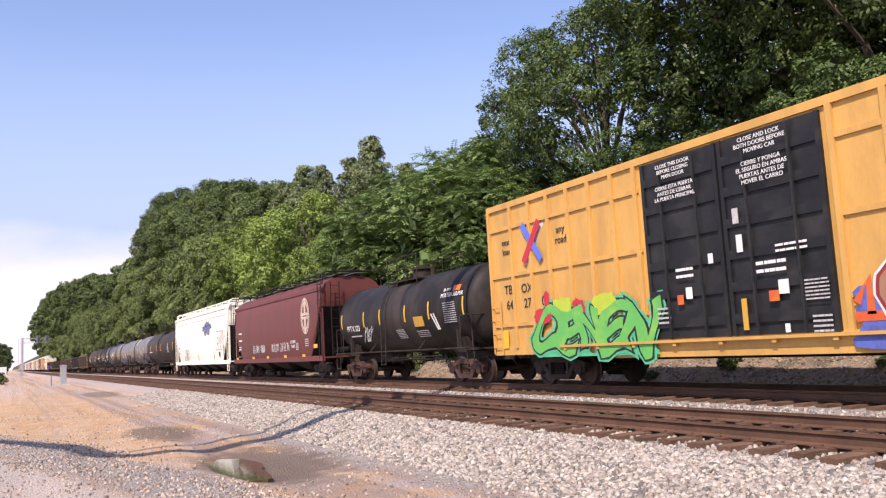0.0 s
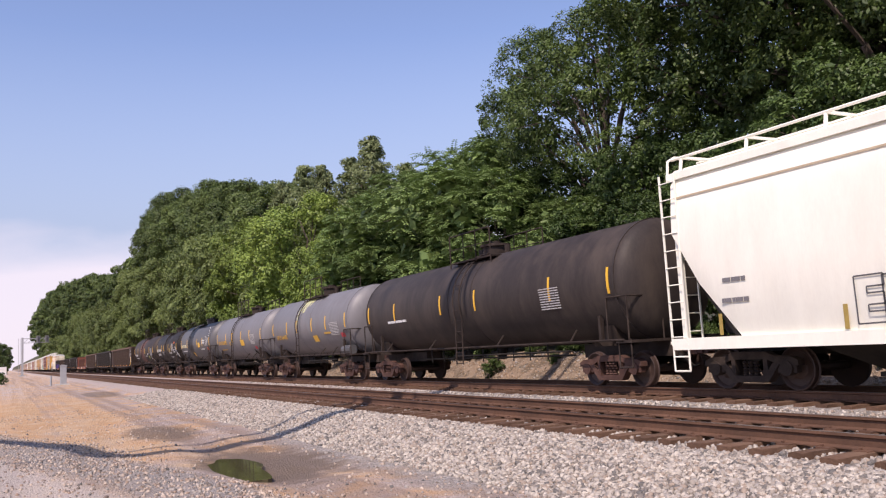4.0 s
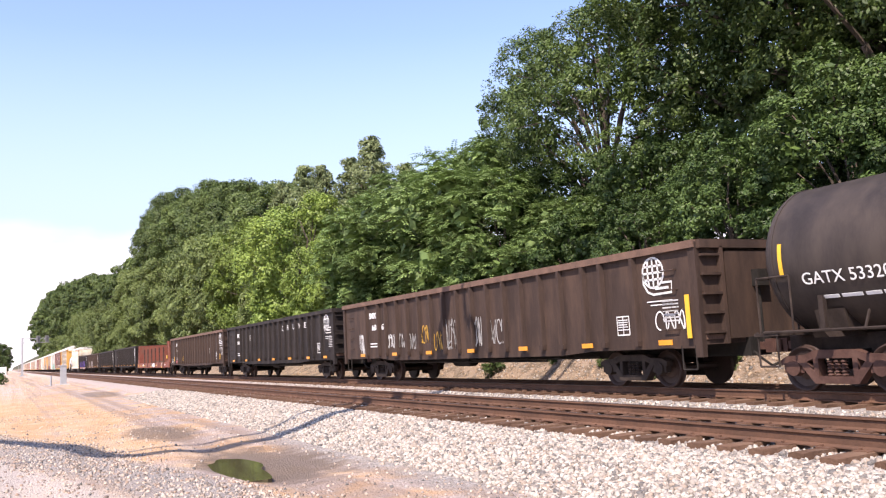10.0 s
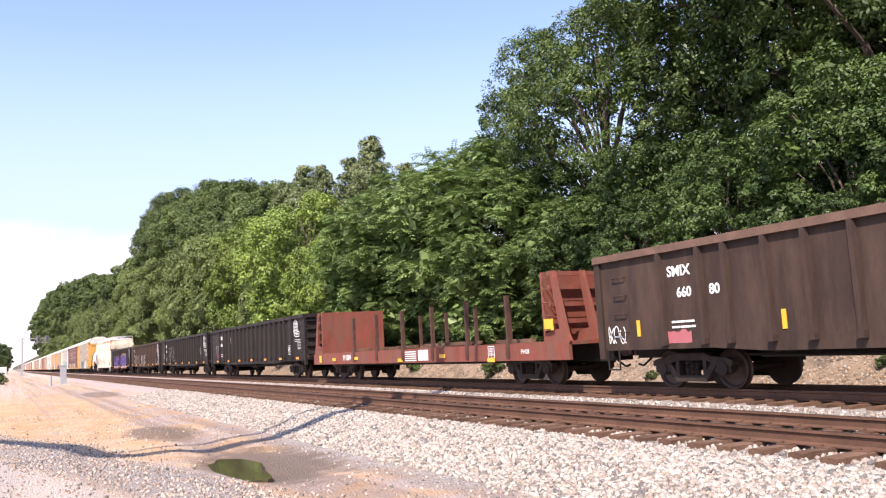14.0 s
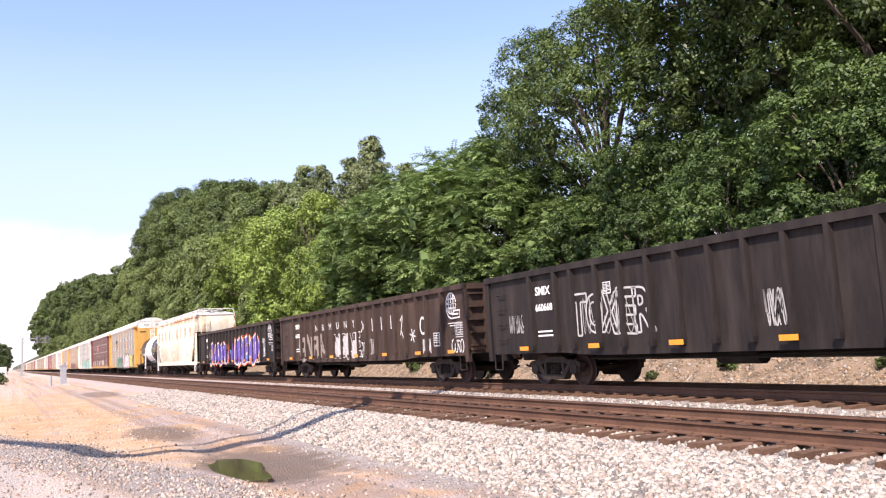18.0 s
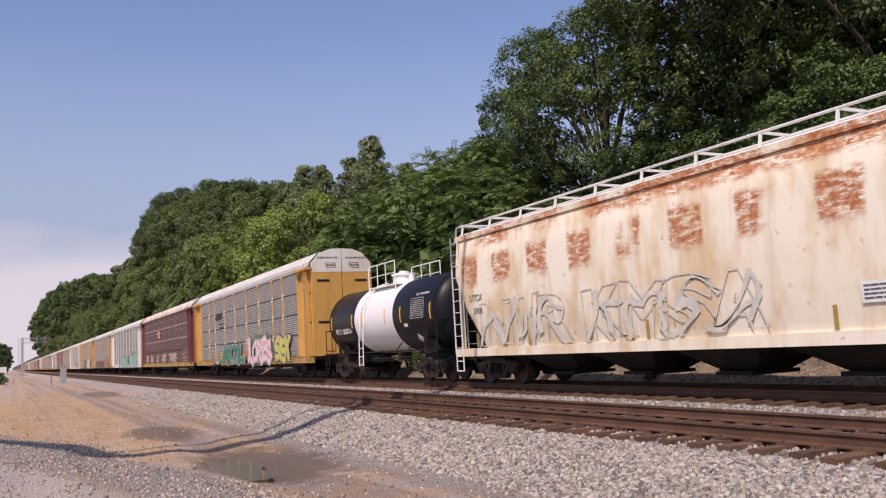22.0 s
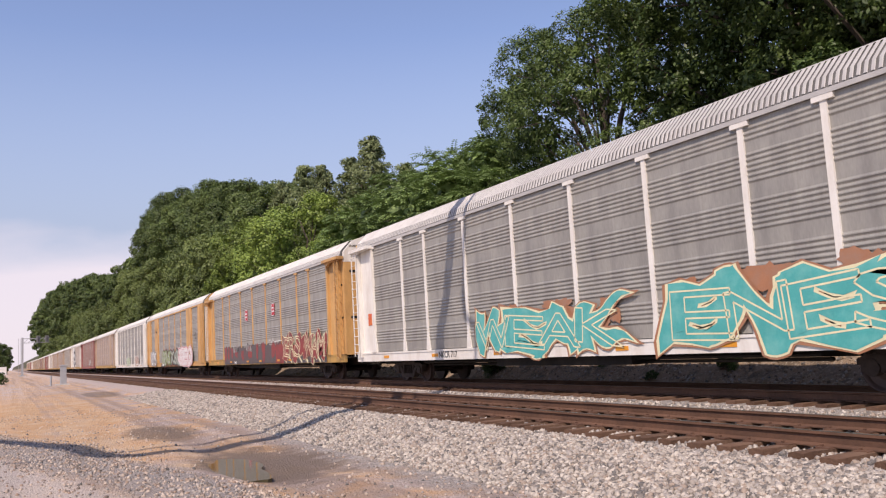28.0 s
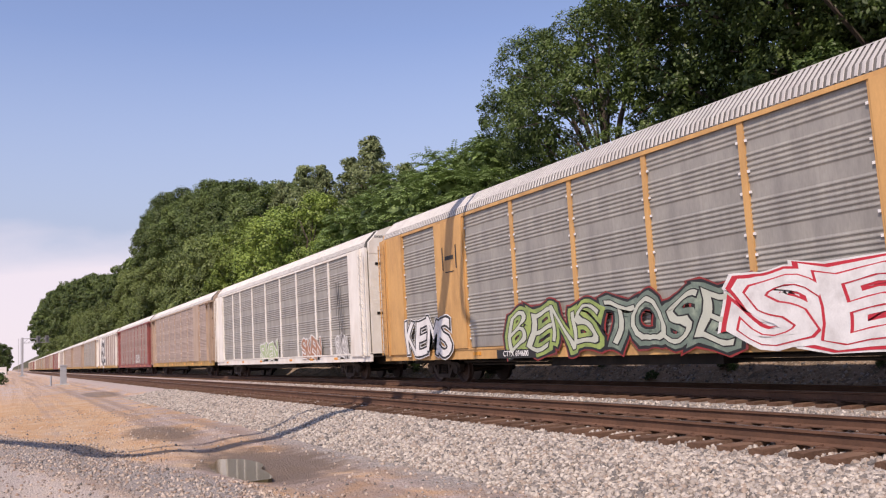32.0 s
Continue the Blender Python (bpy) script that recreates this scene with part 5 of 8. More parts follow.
puddle(4.9, 54.0, 0.55, 2.8, -0.515, 5, "small far puddle in the road")

steel_grey = material("grey_galvanized_steel", (0.36, 0.37, 0.38), 0.5, metal=0.3, var=0.12)
dark_steel = material("dark_signal_steel", (0.16, 0.16, 0.16), 0.6, var=0.2)
pole_wood = material("pole_wood", (0.16, 0.12, 0.09), 0.9, var=0.35, scale=5, bump=0.5)
cable_black = material("cable_black", (0.03, 0.03, 0.03), 0.6, var=0.2)


def relay_case():
    t = thing("relay_case", "grey metal signal case on a concrete base", "signal case", at=pose(4.85, 90.0, ground_z(4.85, 90.0)))
    part("base", Shape().box(-0.7, 0.5, -0.8, 0.6, -0.2, 0.14), material("pale_concrete", (0.45, 0.43, 0.4), 0.9, var=0.2), t)
    part("cabinet", Shape().box(-0.28, 0.28, -0.25, 0.25, 0.14, 1.85), steel_grey, t)
    part("cap", Shape().prism([(-0.34, 1.85), (-0.34, 1.9), (0, 2.0), (0.34, 1.9), (0.34, 1.85)], -0.3, 0.3), steel_grey, t)
    part("door", Shape().box(-0.24, 0.24, -0.27, -0.25, 0.25, 1.75), steel_grey, t)
    part("conduit", Shape().rod((-1.1, 0, -0.2), (-1.1, 0, 0.95), 0.1, 10), steel_grey, t)


def signal_bridge():
    Y = 239.0
    t = thing("signal_bridge", "cantilever signal bridge with two dark signal heads", "railway signal", at=pose(3.4, Y, ground_z(3.4, Y)))
    part("mast", Shape().box(-0.25, 0.25, -0.25, 0.25, -0.3, 9.8), steel_grey, t)
    part("foundation", Shape().box(-0.7, 0.7, -0.7, 0.7, -0.3, 0.3), steel_grey, t)
    part("ladder", Shape().rod((-0.5, -0.3, 0), (-0.5, -0.3, 9.6), 0.04).rod((-0.9, -0.3, 0), (-0.9, -0.3, 9.6), 0.04), steel_grey, t)
    for z in (8.4, 9.5):
        part("truss_chord", Shape().box(0.2, 6.4, -0.5, -0.4, z - 0.06, z + 0.06).box(0.2, 6.4, 0.4, 0.5, z - 0.06, z + 0.06), steel_grey, t)
    for i in range(6):
        part("truss_brace", Shape().rod((0.3 + i, -0.45, 8.4), (1.3 + i, -0.45, 9.5), 0.045, 5), steel_grey, t)
    part("walkway", Shape().box(2.6, 6.4, -1.0, -0.4, 8.3, 8.36), dark_steel, t)
    for x in (3.6, 5.6):
        h = part("signal_head", Shape().box(x - 0.45, x + 0.45, -0.75, -0.6, 8.5, 10.1), dark_steel, t)
        for z in (8.9, 9.35, 9.8):
            part("hood", lambda: Shape().loft([[(0.17 * cos(a), 0, 0.17 * sin(a)) for a in [pi * k / 8 for k in range(9)]], [(0.17 * cos(a), -0.4, 0.17 * sin(a)) for a in [pi * k / 8 for k in range(9)]]], caps=False, closed=False), dark_steel, h, at=pose(x, -0.75, z), key="hood")


def utility_cables():
    """Two sagging cables cross over the line high above the camera and lay their shadows over it."""
    def run(name, label, shadow, h, r, lead, tail):
        pts = []
        for x, y, z in shadow:
            k = (h - z) / -LIGHT.z
            pts.append(Vector((x, y, z)) - LIGHT * k)
        pts = [Vector(q) for q in lead] + pts + [Vector(q) for q in tail]
        cu = bpy.data.curves.new(name, 'CURVE')
        cu.dimensions, cu.bevel_depth, cu.bevel_resolution = '3D', r, 2
        sp = cu.splines.new('POLY')
        fine = []
        for i in range(len(pts) - 1):
            a, b, c, d = pts[max(0, i - 1)], pts[i], pts[i + 1], pts[min(len(pts) - 1, i + 2)]
            for q in range(6):
                t = q / 6
                fine.append(0.5 * ((2 * b) + (c - a) * t + (2 * a - 5 * b + 4 * c - d) * t * t + (3 * b - a - 3 * c + d) * t ** 3))
        fine.append(pts[-1])
        sp.points.add(len(fine) - 1)
        for q, w in zip(sp.points, fine):
            q.co = (*w, 1)
        ob = bpy.data.objects.new(name, cu)
        me = bpy.data.meshes.new_from_object(ob)
        bpy.data.objects.remove(ob)
        me.materials.clear()
        me.materials.append(cable_black)
        tagged(new(name, me), label, "cable")
    thick = [(-0.14, 23.0, -0.5), (1.25, 19.6, -0.5), (1.7, 17.4, -0.5), (3.17, 16.83, -0.5), (4.13, 17.2, -0.5), (5.3, 18.0, -0.48), (8.14, 20.4, 0.0), (12.5, 24.4, 0.95), (12.5, 23.3, 4.3)]
    run("overhead_cable", "thick black overhead cable crossing the tracks", thick, 12.0, 0.24, [(-13.0, 24.0, 13.5)], [(16.0, 21.5, 16.5), (44.0, 31.0, 21.5)])
    thin = [(0.9, 17.9, -0.5), (3.35, 18.0, -0.5), (4.9, 18.9, -0.48), (7.0, 21.2, -0.36), (8.3, 21.4, 0.0), (9.6, 20.7, 0.0), (12.5, 21.95, 1.38), (12.5, 22.4, 4.2)]
    run("overhead_cable", "thin black overhead cable crossing the tracks", thin, 13.0, 0.075, [(-13.0, 10.0, 14.5)], [(16.0, 20.5, 17.0), (44.0, 30.0, 21.5)])
    for x, y, h in ((-13.0, 24.0, 14.2), (-13.0, 10.0, 15.0), (44.0, 30.5, 22.0)):
        p_ = thing("utility_pole", "weathered wooden utility pole beside the line", "utility pole", at=pose(x, y, ground_z(x, y)))
        part("pole", Shape().loft([[(r * cos(2 * pi * i / 10), r * sin(2 * pi * i / 10), z) for i in range(10)] for r, z in ((0.17, -0.5), (0.11, h - ground_z(x, y)))]), pole_wood, p_)
        part("crossarm", Shape().box(-0.06, 0.06, -1.1, 1.1, h - 0.9, h - 0.75), pole_wood, p_)


relay_case()
signal_bridge()
utility_cables()


def left_edge():
    t = thing("white_signboard", "small white board low beside the road", "sign", at=pose(-0.65, 152.0, ground_z(-0.65, 152.0)))
    part("board", Shape().box(-0.75, 0.55, -0.05, 0.05, 1.0, 2.3), white_paint, t)
    part("post", Shape().box(-0.05, 0.05, -0.04, 0.04, -0.2, 1.0), steel_grey, t)


left_edge()

# ---- trees: place, height of the top, turn ----
big_a = tree("oak_tree", "tall broad oak in dense dark green leaf", 20.0, 7.4, leaf_a, bark, 11, 40, 34, 120, 0.078, low=0.12, clump=0.23, lobe=0.34, fill=0.77)
plant(big_a, [(27.4, 33.4, 15.9, 250), (31.0, 9.0, 23.0, 250)])
big_b = tree("oak_tree", "tall spreading oak with bare limbs showing", 20.0, 6.4, leaf_a, bark, 23, 32, 30, 110, 0.078, low=0.18, clump=0.22, lobe=0.33, fill=0.8)
plant(big_b, [(32.0, 23.2, 22.5, 0), (29.8, 17.6, 24.0, 150), (36.0, 31.0, 21.0, 200), (26.0, 5.0, 20.0, 77), (36.0, 20.0, 24.0, 120)])
sumac = tree("sumac_tree", "drooping light green sumac at the wood's edge", 10.5, 4.2, leaf_b, bark, 31, 26, 18, 10, 0.17, low=0.02, clump=0.45, lobe=0.36, frond=True, fill=0.74)
plant(sumac, [(22.6, 38.9, 10.5, 0), (21.2, 34.0, 8.0, 130), (22.5, 45.0, 10.2, 60), (22.0, 29.5, 6.4, 20), (21.5, 49.5, 9.4, 150)])
edge = tree("mulberry_tree", "leafy green mulberry at the foot of the wood", 9.0, 3.4, leaf_e, bark, 37, 22, 24, 90, 0.07, low=0.0, clump=0.24, lobe=0.36, fill=0.74)
plant(edge, [(23.2, 16.6, 8.3, 200), (22.0, 20.5, 6.6, 300), (21.6, 24.5, 5.8, 40), (22.8, 12.2, 7.6, 80), (24.4, 27.5, 8.4, 10), (24.5, 22.0, 8.0, 150), (21.6, 9.0, 6.0, 35), (24.2, 33.0, 8.6, 95), (21.2, 28.0, 5.6, 155), (23.4, 7.5, 8.0, 215), (20.9, 15.0, 4.4, 275)])
mid_a = tree("poplar_tree", "slender poplar rising over the wood", 16.5, 3.6, leaf_p, bark, 41, 64, 11, 36, 0.09, low=0.0, clump=0.55, taper=0.7, lobe=0.5, fill=0.7)
plant(mid_a, [(26.5, 62.0, 16.2, 0), (26.5, 66.5, 15.6, 45), (26.0, 72.5, 16.2, 90), (26.5, 79.5, 17.6, 180), (26.0, 54.5, 12.8, 30), (26.5, 87.0, 17.6, 60), (27.5, 48.5, 12.0, 10)])
mid_b = tree("box_elder", "bright yellow-green box elder in full leaf", 11.0, 4.4, leaf_c, bark, 53, 26, 22, 85, 0.09, low=0.0, clump=0.36, lobe=0.33, fill=0.74)
plant(mid_b, [(21.8, 66.0, 12.4, 0), (21.5, 57.0, 9.0, 90), (22.0, 79.0, 12.5, 200)])
mid_c = tree("maple_tree", "rounded green maple in the wooded slope", 15.0, 5.4, leaf_m, bark, 61, 32, 20, 110, 0.105, low=0.0, clump=0.4, lobe=0.3, fill=0.78)
plant(mid_c, [(27.0, 94.0, 18.6, 0), (26.5, 103.5, 20.8, 70), (26.5, 113.0, 22.4, 30), (27.0, 121.5, 24.2, 140), (26.0, 132.0, 24.6, 10), (27.0, 144.0, 27.0, 220), (27.2, 157.0, 27.6, 33), (30.2, 175.0, 30.6, 90)])
wood_edge = tree("ash_tree", "dusty green ash at the foot of the slope", 11.5, 4.6, leaf_d, bark, 67, 26, 18, 100, 0.11, low=0.0, clump=0.4, lobe=0.32, fill=0.74)
plant(wood_edge, [(22.0, 104.0, 13.0, 100), (22.0, 114.0, 13.5, 100), (22.0, 126.0, 14.5, 160), (22.0, 140.0, 15.5, 200), (22.0, 155.0, 16.5, 10), (22.3, 72.0, 10.0, 66), (22.0, 86.0, 12.5, 20), (23.0, 52.5, 9.0, 300), (22.0, 98.0, 14.0, 20), (22.5, 92.0, 14.0, 300),
                  (20.0, 165.0, 12.0, 50), (20.2, 178.0, 12.5, 140), (20.2, 192.0, 12.5, 250), (20.4, 208.0, 13.0, 330), (20.4, 228.0, 14.0, 80), (20.4, 252.0, 14.5, 10), (18.7, 150.0, 7.0, 0), (18.8, 170.0, 8.0, 40), (18.8, 190.0, 8.5, 80), (19.0, 212.0, 9.0, 120), (19.0, 236.0, 9.5, 160), (19.0, 262.0, 10.0, 200), (19.0, 292.0, 10.5, 240), (19.2, 330.0, 11.5, 280), (19.2, 375.0, 12.5, 320), (19.4, 430.0, 13.5, 20)])
far_a = tree("far_tree", "far green tree on the wooded slope", 17.0, 5.6, leaf_m, bark, 71, 28, 16, 60, 0.2, low=0.0, clump=0.42, lobe=0.3, fill=0.76)
plant(far_a, [(23.0, 172.0, 20.0, 0), (24, 190.0, 20.0, 10), (24, 206.0, 20.6, 40), (24.5, 224.0, 21.8, 80), (25, 246.0, 24.0, 120), (25.5, 272.0, 26.2, 160), (26, 300.0, 29.0, 200), (26, 330.0, 31.0, 240), (26, 365.0, 32.5, 280), (26, 405.0, 36.0, 320), (26, 450.0, 38.0, 0), (26, 500.0, 39.5, 60), (26, 560.0, 41.5, 110), (26, 640.0, 42.5, 200), (26, 740.0, 42.0, 100), (-9.5, 430.0, 16.0, 30), (-13, 400.0, 15.0, 90), (-2.6, 470.0, 12.5, 170), (-14, 380.0, 15.0, 10), (-2.4, 400.0, 6.5, 15), (-5.0, 390.0, 7.0, 200), (-6.5, 450.0, 13.0, 70)])
bush = tree("bush", "low green bush on the stony bank", 1.3, 0.75, leaf_a, bark, 83, 9, 8, 40, 0.045, low=0.0, clump=0.5, lobe=0.5)
plant(bush, [(19.9, 16.4, 1.1, 25), (20.2, 20.3, 1.4, 75), (20.0, 23.4, 1.2, 125), (20.3, 26.6, 1.5, 175), (20.0, 30.0, 1.3, 225), (20.3, 34.5, 1.5, 275), (20.1, 12.6, 1.2, 325), (19.9, 10.4, 1.0, 15), (20.2, 38.4, 1.4, 65), (20.0, 43.0, 1.5, 115), (20.1, 48.0, 1.5, 165), (18.9, 18.2, 0.55, 0), (19.0, 13.2, 0.4, 60), (18.6, 31.2, 0.5, 100), (19.0, 24.2, 0.45, 200), (18.7, 9.7, 0.5, 140), (18.9, 39.8, 0.8, 10), (18.4, 21.0, 0.0, 40), (19.2, 27.5, 0.65, 150), (-0.9, 118.0, 0.7, 0), (-1.6, 121.0, 0.9, 60)])


# ---- paint on the cars: lettering, stencils, emblems, graffiti ----
GLYPHS = {}
print_grey = material("stencil_grey", (0.46, 0.45, 0.44), 0.6, var=0.3, scale=8)


def glyph(ch, offset):
    key = (ch, offset)
    if key not in GLYPHS:
        me = text_mesh(ch, 1.0, letter_white, 0.0, offset)
        bm = bmesh.new()
        bm.from_mesh(me)
        bmesh.ops.remove_doubles(bm, verts=bm.verts, dist=1e-5)
        bmesh.ops.triangulate(bm, faces=bm.faces)
        bmesh.ops.subdivide_edges(bm, edges=[e for e in bm.edges if e.calc_length() > 0.12], cuts=3, use_grid_fill=True)
        v = np.array([tuple(q.co) for q in bm.verts])
        GLYPHS[key] = (v, [tuple(q.index for q in f.verts) for f in bm.faces])
        bm.free()
    return GLYPHS[key]


def flat_mesh(name, verts, faces, mat):
    me = bpy.data.meshes.new(name)
    me.from_pydata(verts, [], faces)
    me.materials.append(mat)
    return me


def graffiti(car, word, y0, y1, z0, z1, x, layers, seed=1, wob=0.12, lean=0.0, bend=0.09):
    """A painted piece: fat letters in layers from back to front, (paint, swelling). y0 is the rear end, y1 the leading end."""
    rnd = random.Random(seed)
    n = len(word)
    slots = [(rnd.uniform(-wob, wob), rnd.uniform(-wob, wob) * 0.4, rnd.uniform(-0.14, 0.14), rnd.uniform(0.94, 1.06)) for _ in word]
    parent, step = car, 0.0
    out = None
    for li, (mat, off) in enumerate(reversed(layers)):
        V, F = [], []
        for i, ch in enumerate(word):
            if ch == " ":
                continue
            gv, gf = glyph(ch, 0.028)
            bx0, bx1, bz0, bz1 = gv[:, 0].min(), gv[:, 0].max(), gv[:, 1].min(), gv[:, 1].max()
            gv, gf = glyph(ch, off)
            a, dz, rot, sc = slots[i]
            u = (gv[:, 0] - (bx0 + bx1) / 2) / (bx1 - bx0)
            w = (gv[:, 1] - bz0) / (bz1 - bz0) - 0.5
            wd, ht = (y0 - y1) / n * 1.12 * sc, (z1 - z0) * sc
            du, dw = u * wd + lean * w * ht, w * ht
            cy = y0 - (y0 - y1) * (i + 0.5) / n
            cz = (z0 + z1) / 2 + dz * (z1 - z0)
            Y = cy - (du * cos(rot) - dw * sin(rot))
            Z = cz + du * sin(rot) + dw * cos(rot)
            h = z1 - z0
            Y = Y + bend * h * np.sin(4.2 * (Z - z0) / h + 1.3 * seed + 1.9 * i)
            Z = Z + bend * 0.8 * h * np.sin(4.6 * (Y - y0) / h + 2.1 * seed)
            b = len(V)
            V += [(-0.0007 * (i % 4), q, r) for q, r in zip(Y, Z)]
            F += [tuple(b + k for k in f) for f in gf]
        depth = len(layers) - li
        me = flat_mesh("graffiti", V, F, mat)
        if out is None:
            out = new("graffiti", me)
            out.parent = car
            out.matrix_basis = pose(x - 0.004 * depth, 0, 0)
        else:
            o = new("graffiti_outline", me)
            o.parent = out
            o.matrix_basis = pose(0.004 * li, 0, 0)
    return out


def cloud(car, y0, y1, z0, z1, x, mat, seed=1, jag=0.25, n=26, name="graffiti_fill"):
    """A ragged painted patch."""
    rnd = random.Random(seed)
    top = [(y0 + (y1 - y0) * i / n, z1 - (z1 - z0) * jag * rnd.random() * (1.6 if i in (0, n) else 1)) for i in range(n + 1)]
    V = [(0, y, z) for y, z in top] + [(0, y0 + (y1 - y0) * i / n, z0 + (z1 - z0) * 0.04 * rnd.random()) for i in range(n + 1)]
    F = [(i, i + 1, n + 2 + i, n + 1 + i) for i in range(n)]
    o = new(name, flat_mesh(name, V, F, mat))
    o.parent = car
    o.matrix_basis = pose(x, 0, 0)
    return o


def blotch(car, y, z, ry, rz, x, mat, seed=1, rough=0.3, name="rust_patch"):
    """A ragged stain."""
    k = 44
    V = [(0, y, z)]
    for i in range(k):
        a = 2 * pi * i / k
        n = noise.noise((1.3 * cos(a), 1.3 * sin(a), seed * 1.7)) + 0.6 * noise.noise((4.5 * cos(a), 4.5 * sin(a), seed * 2.3)) + 0.35 * noise.noise((11 * cos(a), 11 * sin(a), seed * 3.1))
        m = 1 + rough * n
        sq = 1 / max(abs(cos(a)), abs(sin(a))) ** 0.55
        V.append((0, y + ry * m * sq * cos(a), z + rz * m * sq * sin(a)))
    o = new(name, flat_mesh(name, V, [(0, 1 + i, 1 + (i + 1) % k) for i in range(k)], mat))
    o.parent = car
    o.matrix_basis = pose(x, 0, 0)
    return o


def ribbon(car, lines, w, x, mat, name="graffiti_line"):
    """Painted lines, each one strip."""
    V, F = [], []
    for pts in lines:
        k = len(V)
        n = len(pts)
        for i, (a, b) in enumerate(pts):
            p0, p1 = pts[max(0, i - 1)], pts[min(n - 1, i + 1)]
            ln = hypot(p1[0] - p0[0], p1[1] - p0[1]) or 1e-6
            ny, nz = -(p1[1] - p0[1]) / ln * w / 2, (p1[0] - p0[0]) / ln * w / 2
            V += [(0, a - ny, b - nz), (0, a + ny, b + nz)]
            if i:
                F.append((k + 2 * i - 2, k + 2 * i - 1, k + 2 * i + 1, k + 2 * i))
    o = new(name, flat_mesh(name, V, F, mat))
    o.parent = car
    o.matrix_basis = pose(x, 0, 0)
    return tagged(o, kind="stuff")


def outline_letters(car, word, y0, y1, z0, z1, x, mat, lw, off=0.04, seed=1):
    """Hollow bubble letters drawn with one line."""
    rnd = random.Random(seed)
    n = len(word)
    lines = []
    for i, ch in enumerate(word):
        gv, gf = glyph(ch, off)
        b0, b1, c0, c1 = gv[:, 0].min(), gv[:, 0].max(), gv[:, 1].min(), gv[:, 1].max()
        count = collections.Counter(frozenset(e) for f in gf for e in zip(f, f[1:] + f[:1]))
        rot, sc = rnd.uniform(-0.12, 0.12), rnd.uniform(0.92, 1.08)
        cy, cz = y0 - (y0 - y1) * (i + 0.5) / n, (z0 + z1) / 2
        for e, k in count.items():
            if k == 1:
                ends = []
                for q in e:
                    du = ((gv[q, 0] - b0) / (b1 - b0) - 0.5) * (y0 - y1) / n * 1.1 * sc
                    dw = ((gv[q, 1] - c0) / (c1 - c0) - 0.5) * (z1 - z0) * sc
                    ends.append((cy - du * cos(rot) + dw * sin(rot), cz + du * sin(rot) + dw * cos(rot)))
                lines.append(ends)
    return ribbon(car, lines, lw, x, mat, "graffiti_outline")


def scribble(car, y, z, w, h, x, mat, seed, marks=4, lw=0.035):
    """An unreadable spray-can tag: a row of loops and hooks."""
    rnd = random.Random(seed)
    lines = []
    for i in range(marks):
        cy = y + w / 2 - w * (i + 0.5) / marks
        r = w / marks * 0.55
        ph, tw = rnd.uniform(0, 6.28), rnd.choice((1.0, 1.5, 2.0))
        k = 14
        lines.append([(cy + r * cos(ph + 4.8 * t / k) * (1 - 0.3 * t / k), z + h / 2 * sin(ph + 4.8 * tw * t / k)) for t in range(k + 1)])
        if rnd.random() < 0.5:
            lines.append([(cy - r, z + h * rnd.uniform(-0.5, 0.5)), (cy + r * 0.8, z + h * rnd.uniform(-0.5, 0.5))])
    return ribbon(car, lines, lw, x, mat, "tag")


def stencil(car, y, z, w, h, x, mat, rows=4, seed=0, at=None, frame_it=False):
    """A block of small print as plain bars."""
    rows = rows if rows < 3 else int(rows * 1.5)
    mat = print_grey if mat is letter_white and rows > 2 else mat
    rnd = random.Random(seed + int(100 * y))
    s = Shape()
    rh = h / rows
    for i in range(rows):
        a = w / 2
        zz = h / 2 - (i + 0.5) * rh
        while a > -w / 2 + 0.02:
            ln = min(rnd.uniform(0.08, 0.3) * w, a + w / 2)
            s.box(-0.004, 0.004, a - ln * 0.86, a, zz - rh * 0.21, zz + rh * 0.21)
            a -= ln
    if frame_it:
        for q in (-1, 1):
            s.box(-0.004, 0.004, -w * 0.56, w * 0.56, q * h * 0.58 - 0.012, q * h * 0.58 + 0.012)
            s.box(-0.004, 0.004, q * w * 0.56 - 0.012, q * w * 0.56 + 0.012, -h * 0.58, h * 0.58)
    return tagged(part("stencil", s, mat, car, at=at if at is not None else pose(x, y, z)), kind="stuff")


def on_tank(r, zc, y, z, out=0.012):
    a = math.asin(max(-0.98, min(0.98, (z - zc) / r)))
    return Matrix.Translation((-(r + out) * cos(a), y, zc + (r + out) * sin(a))) @ Matrix.Rotation(a, 4, 'Y')


def tank_plate(car, r, zc, y, z, w, h, mat, name="placard", turn=0):
    return part(name, Shape().box(-0.005, 0.005, -w / 2, w / 2, -h / 2, h / 2), mat, car, at=on_tank(r, zc, y, z) @ Matrix.Rotation(radians(turn), 4, 'X'))


def tank_text(car, r, zc, body, y, z, size, mat=None, turn=0):
    o = lettering(car, body, 0, 0, size, 0, mat)
    o.matrix_basis = on_tank(r, zc, y, z, 0.016) @ Matrix.Rotation(radians(turn), 4, 'X') @ SIDE
    return o


def head_text(car, length, body, z, size, mat=None):
    o = lettering(car, body, 0, 0, size, 0, mat)
    o.matrix_basis = Matrix.Translation((-0.1, -length / 2 + 0.6, z)) @ ENDWISE
    return o


def tank_stencil(car, r, zc, y, z, w, h, mat=None, rows=4, frame_it=False):
    return stencil(car, y, z, w, h, 0, mat or letter_white, rows, at=on_tank(r, zc, y, z, 0.016), frame_it=frame_it)


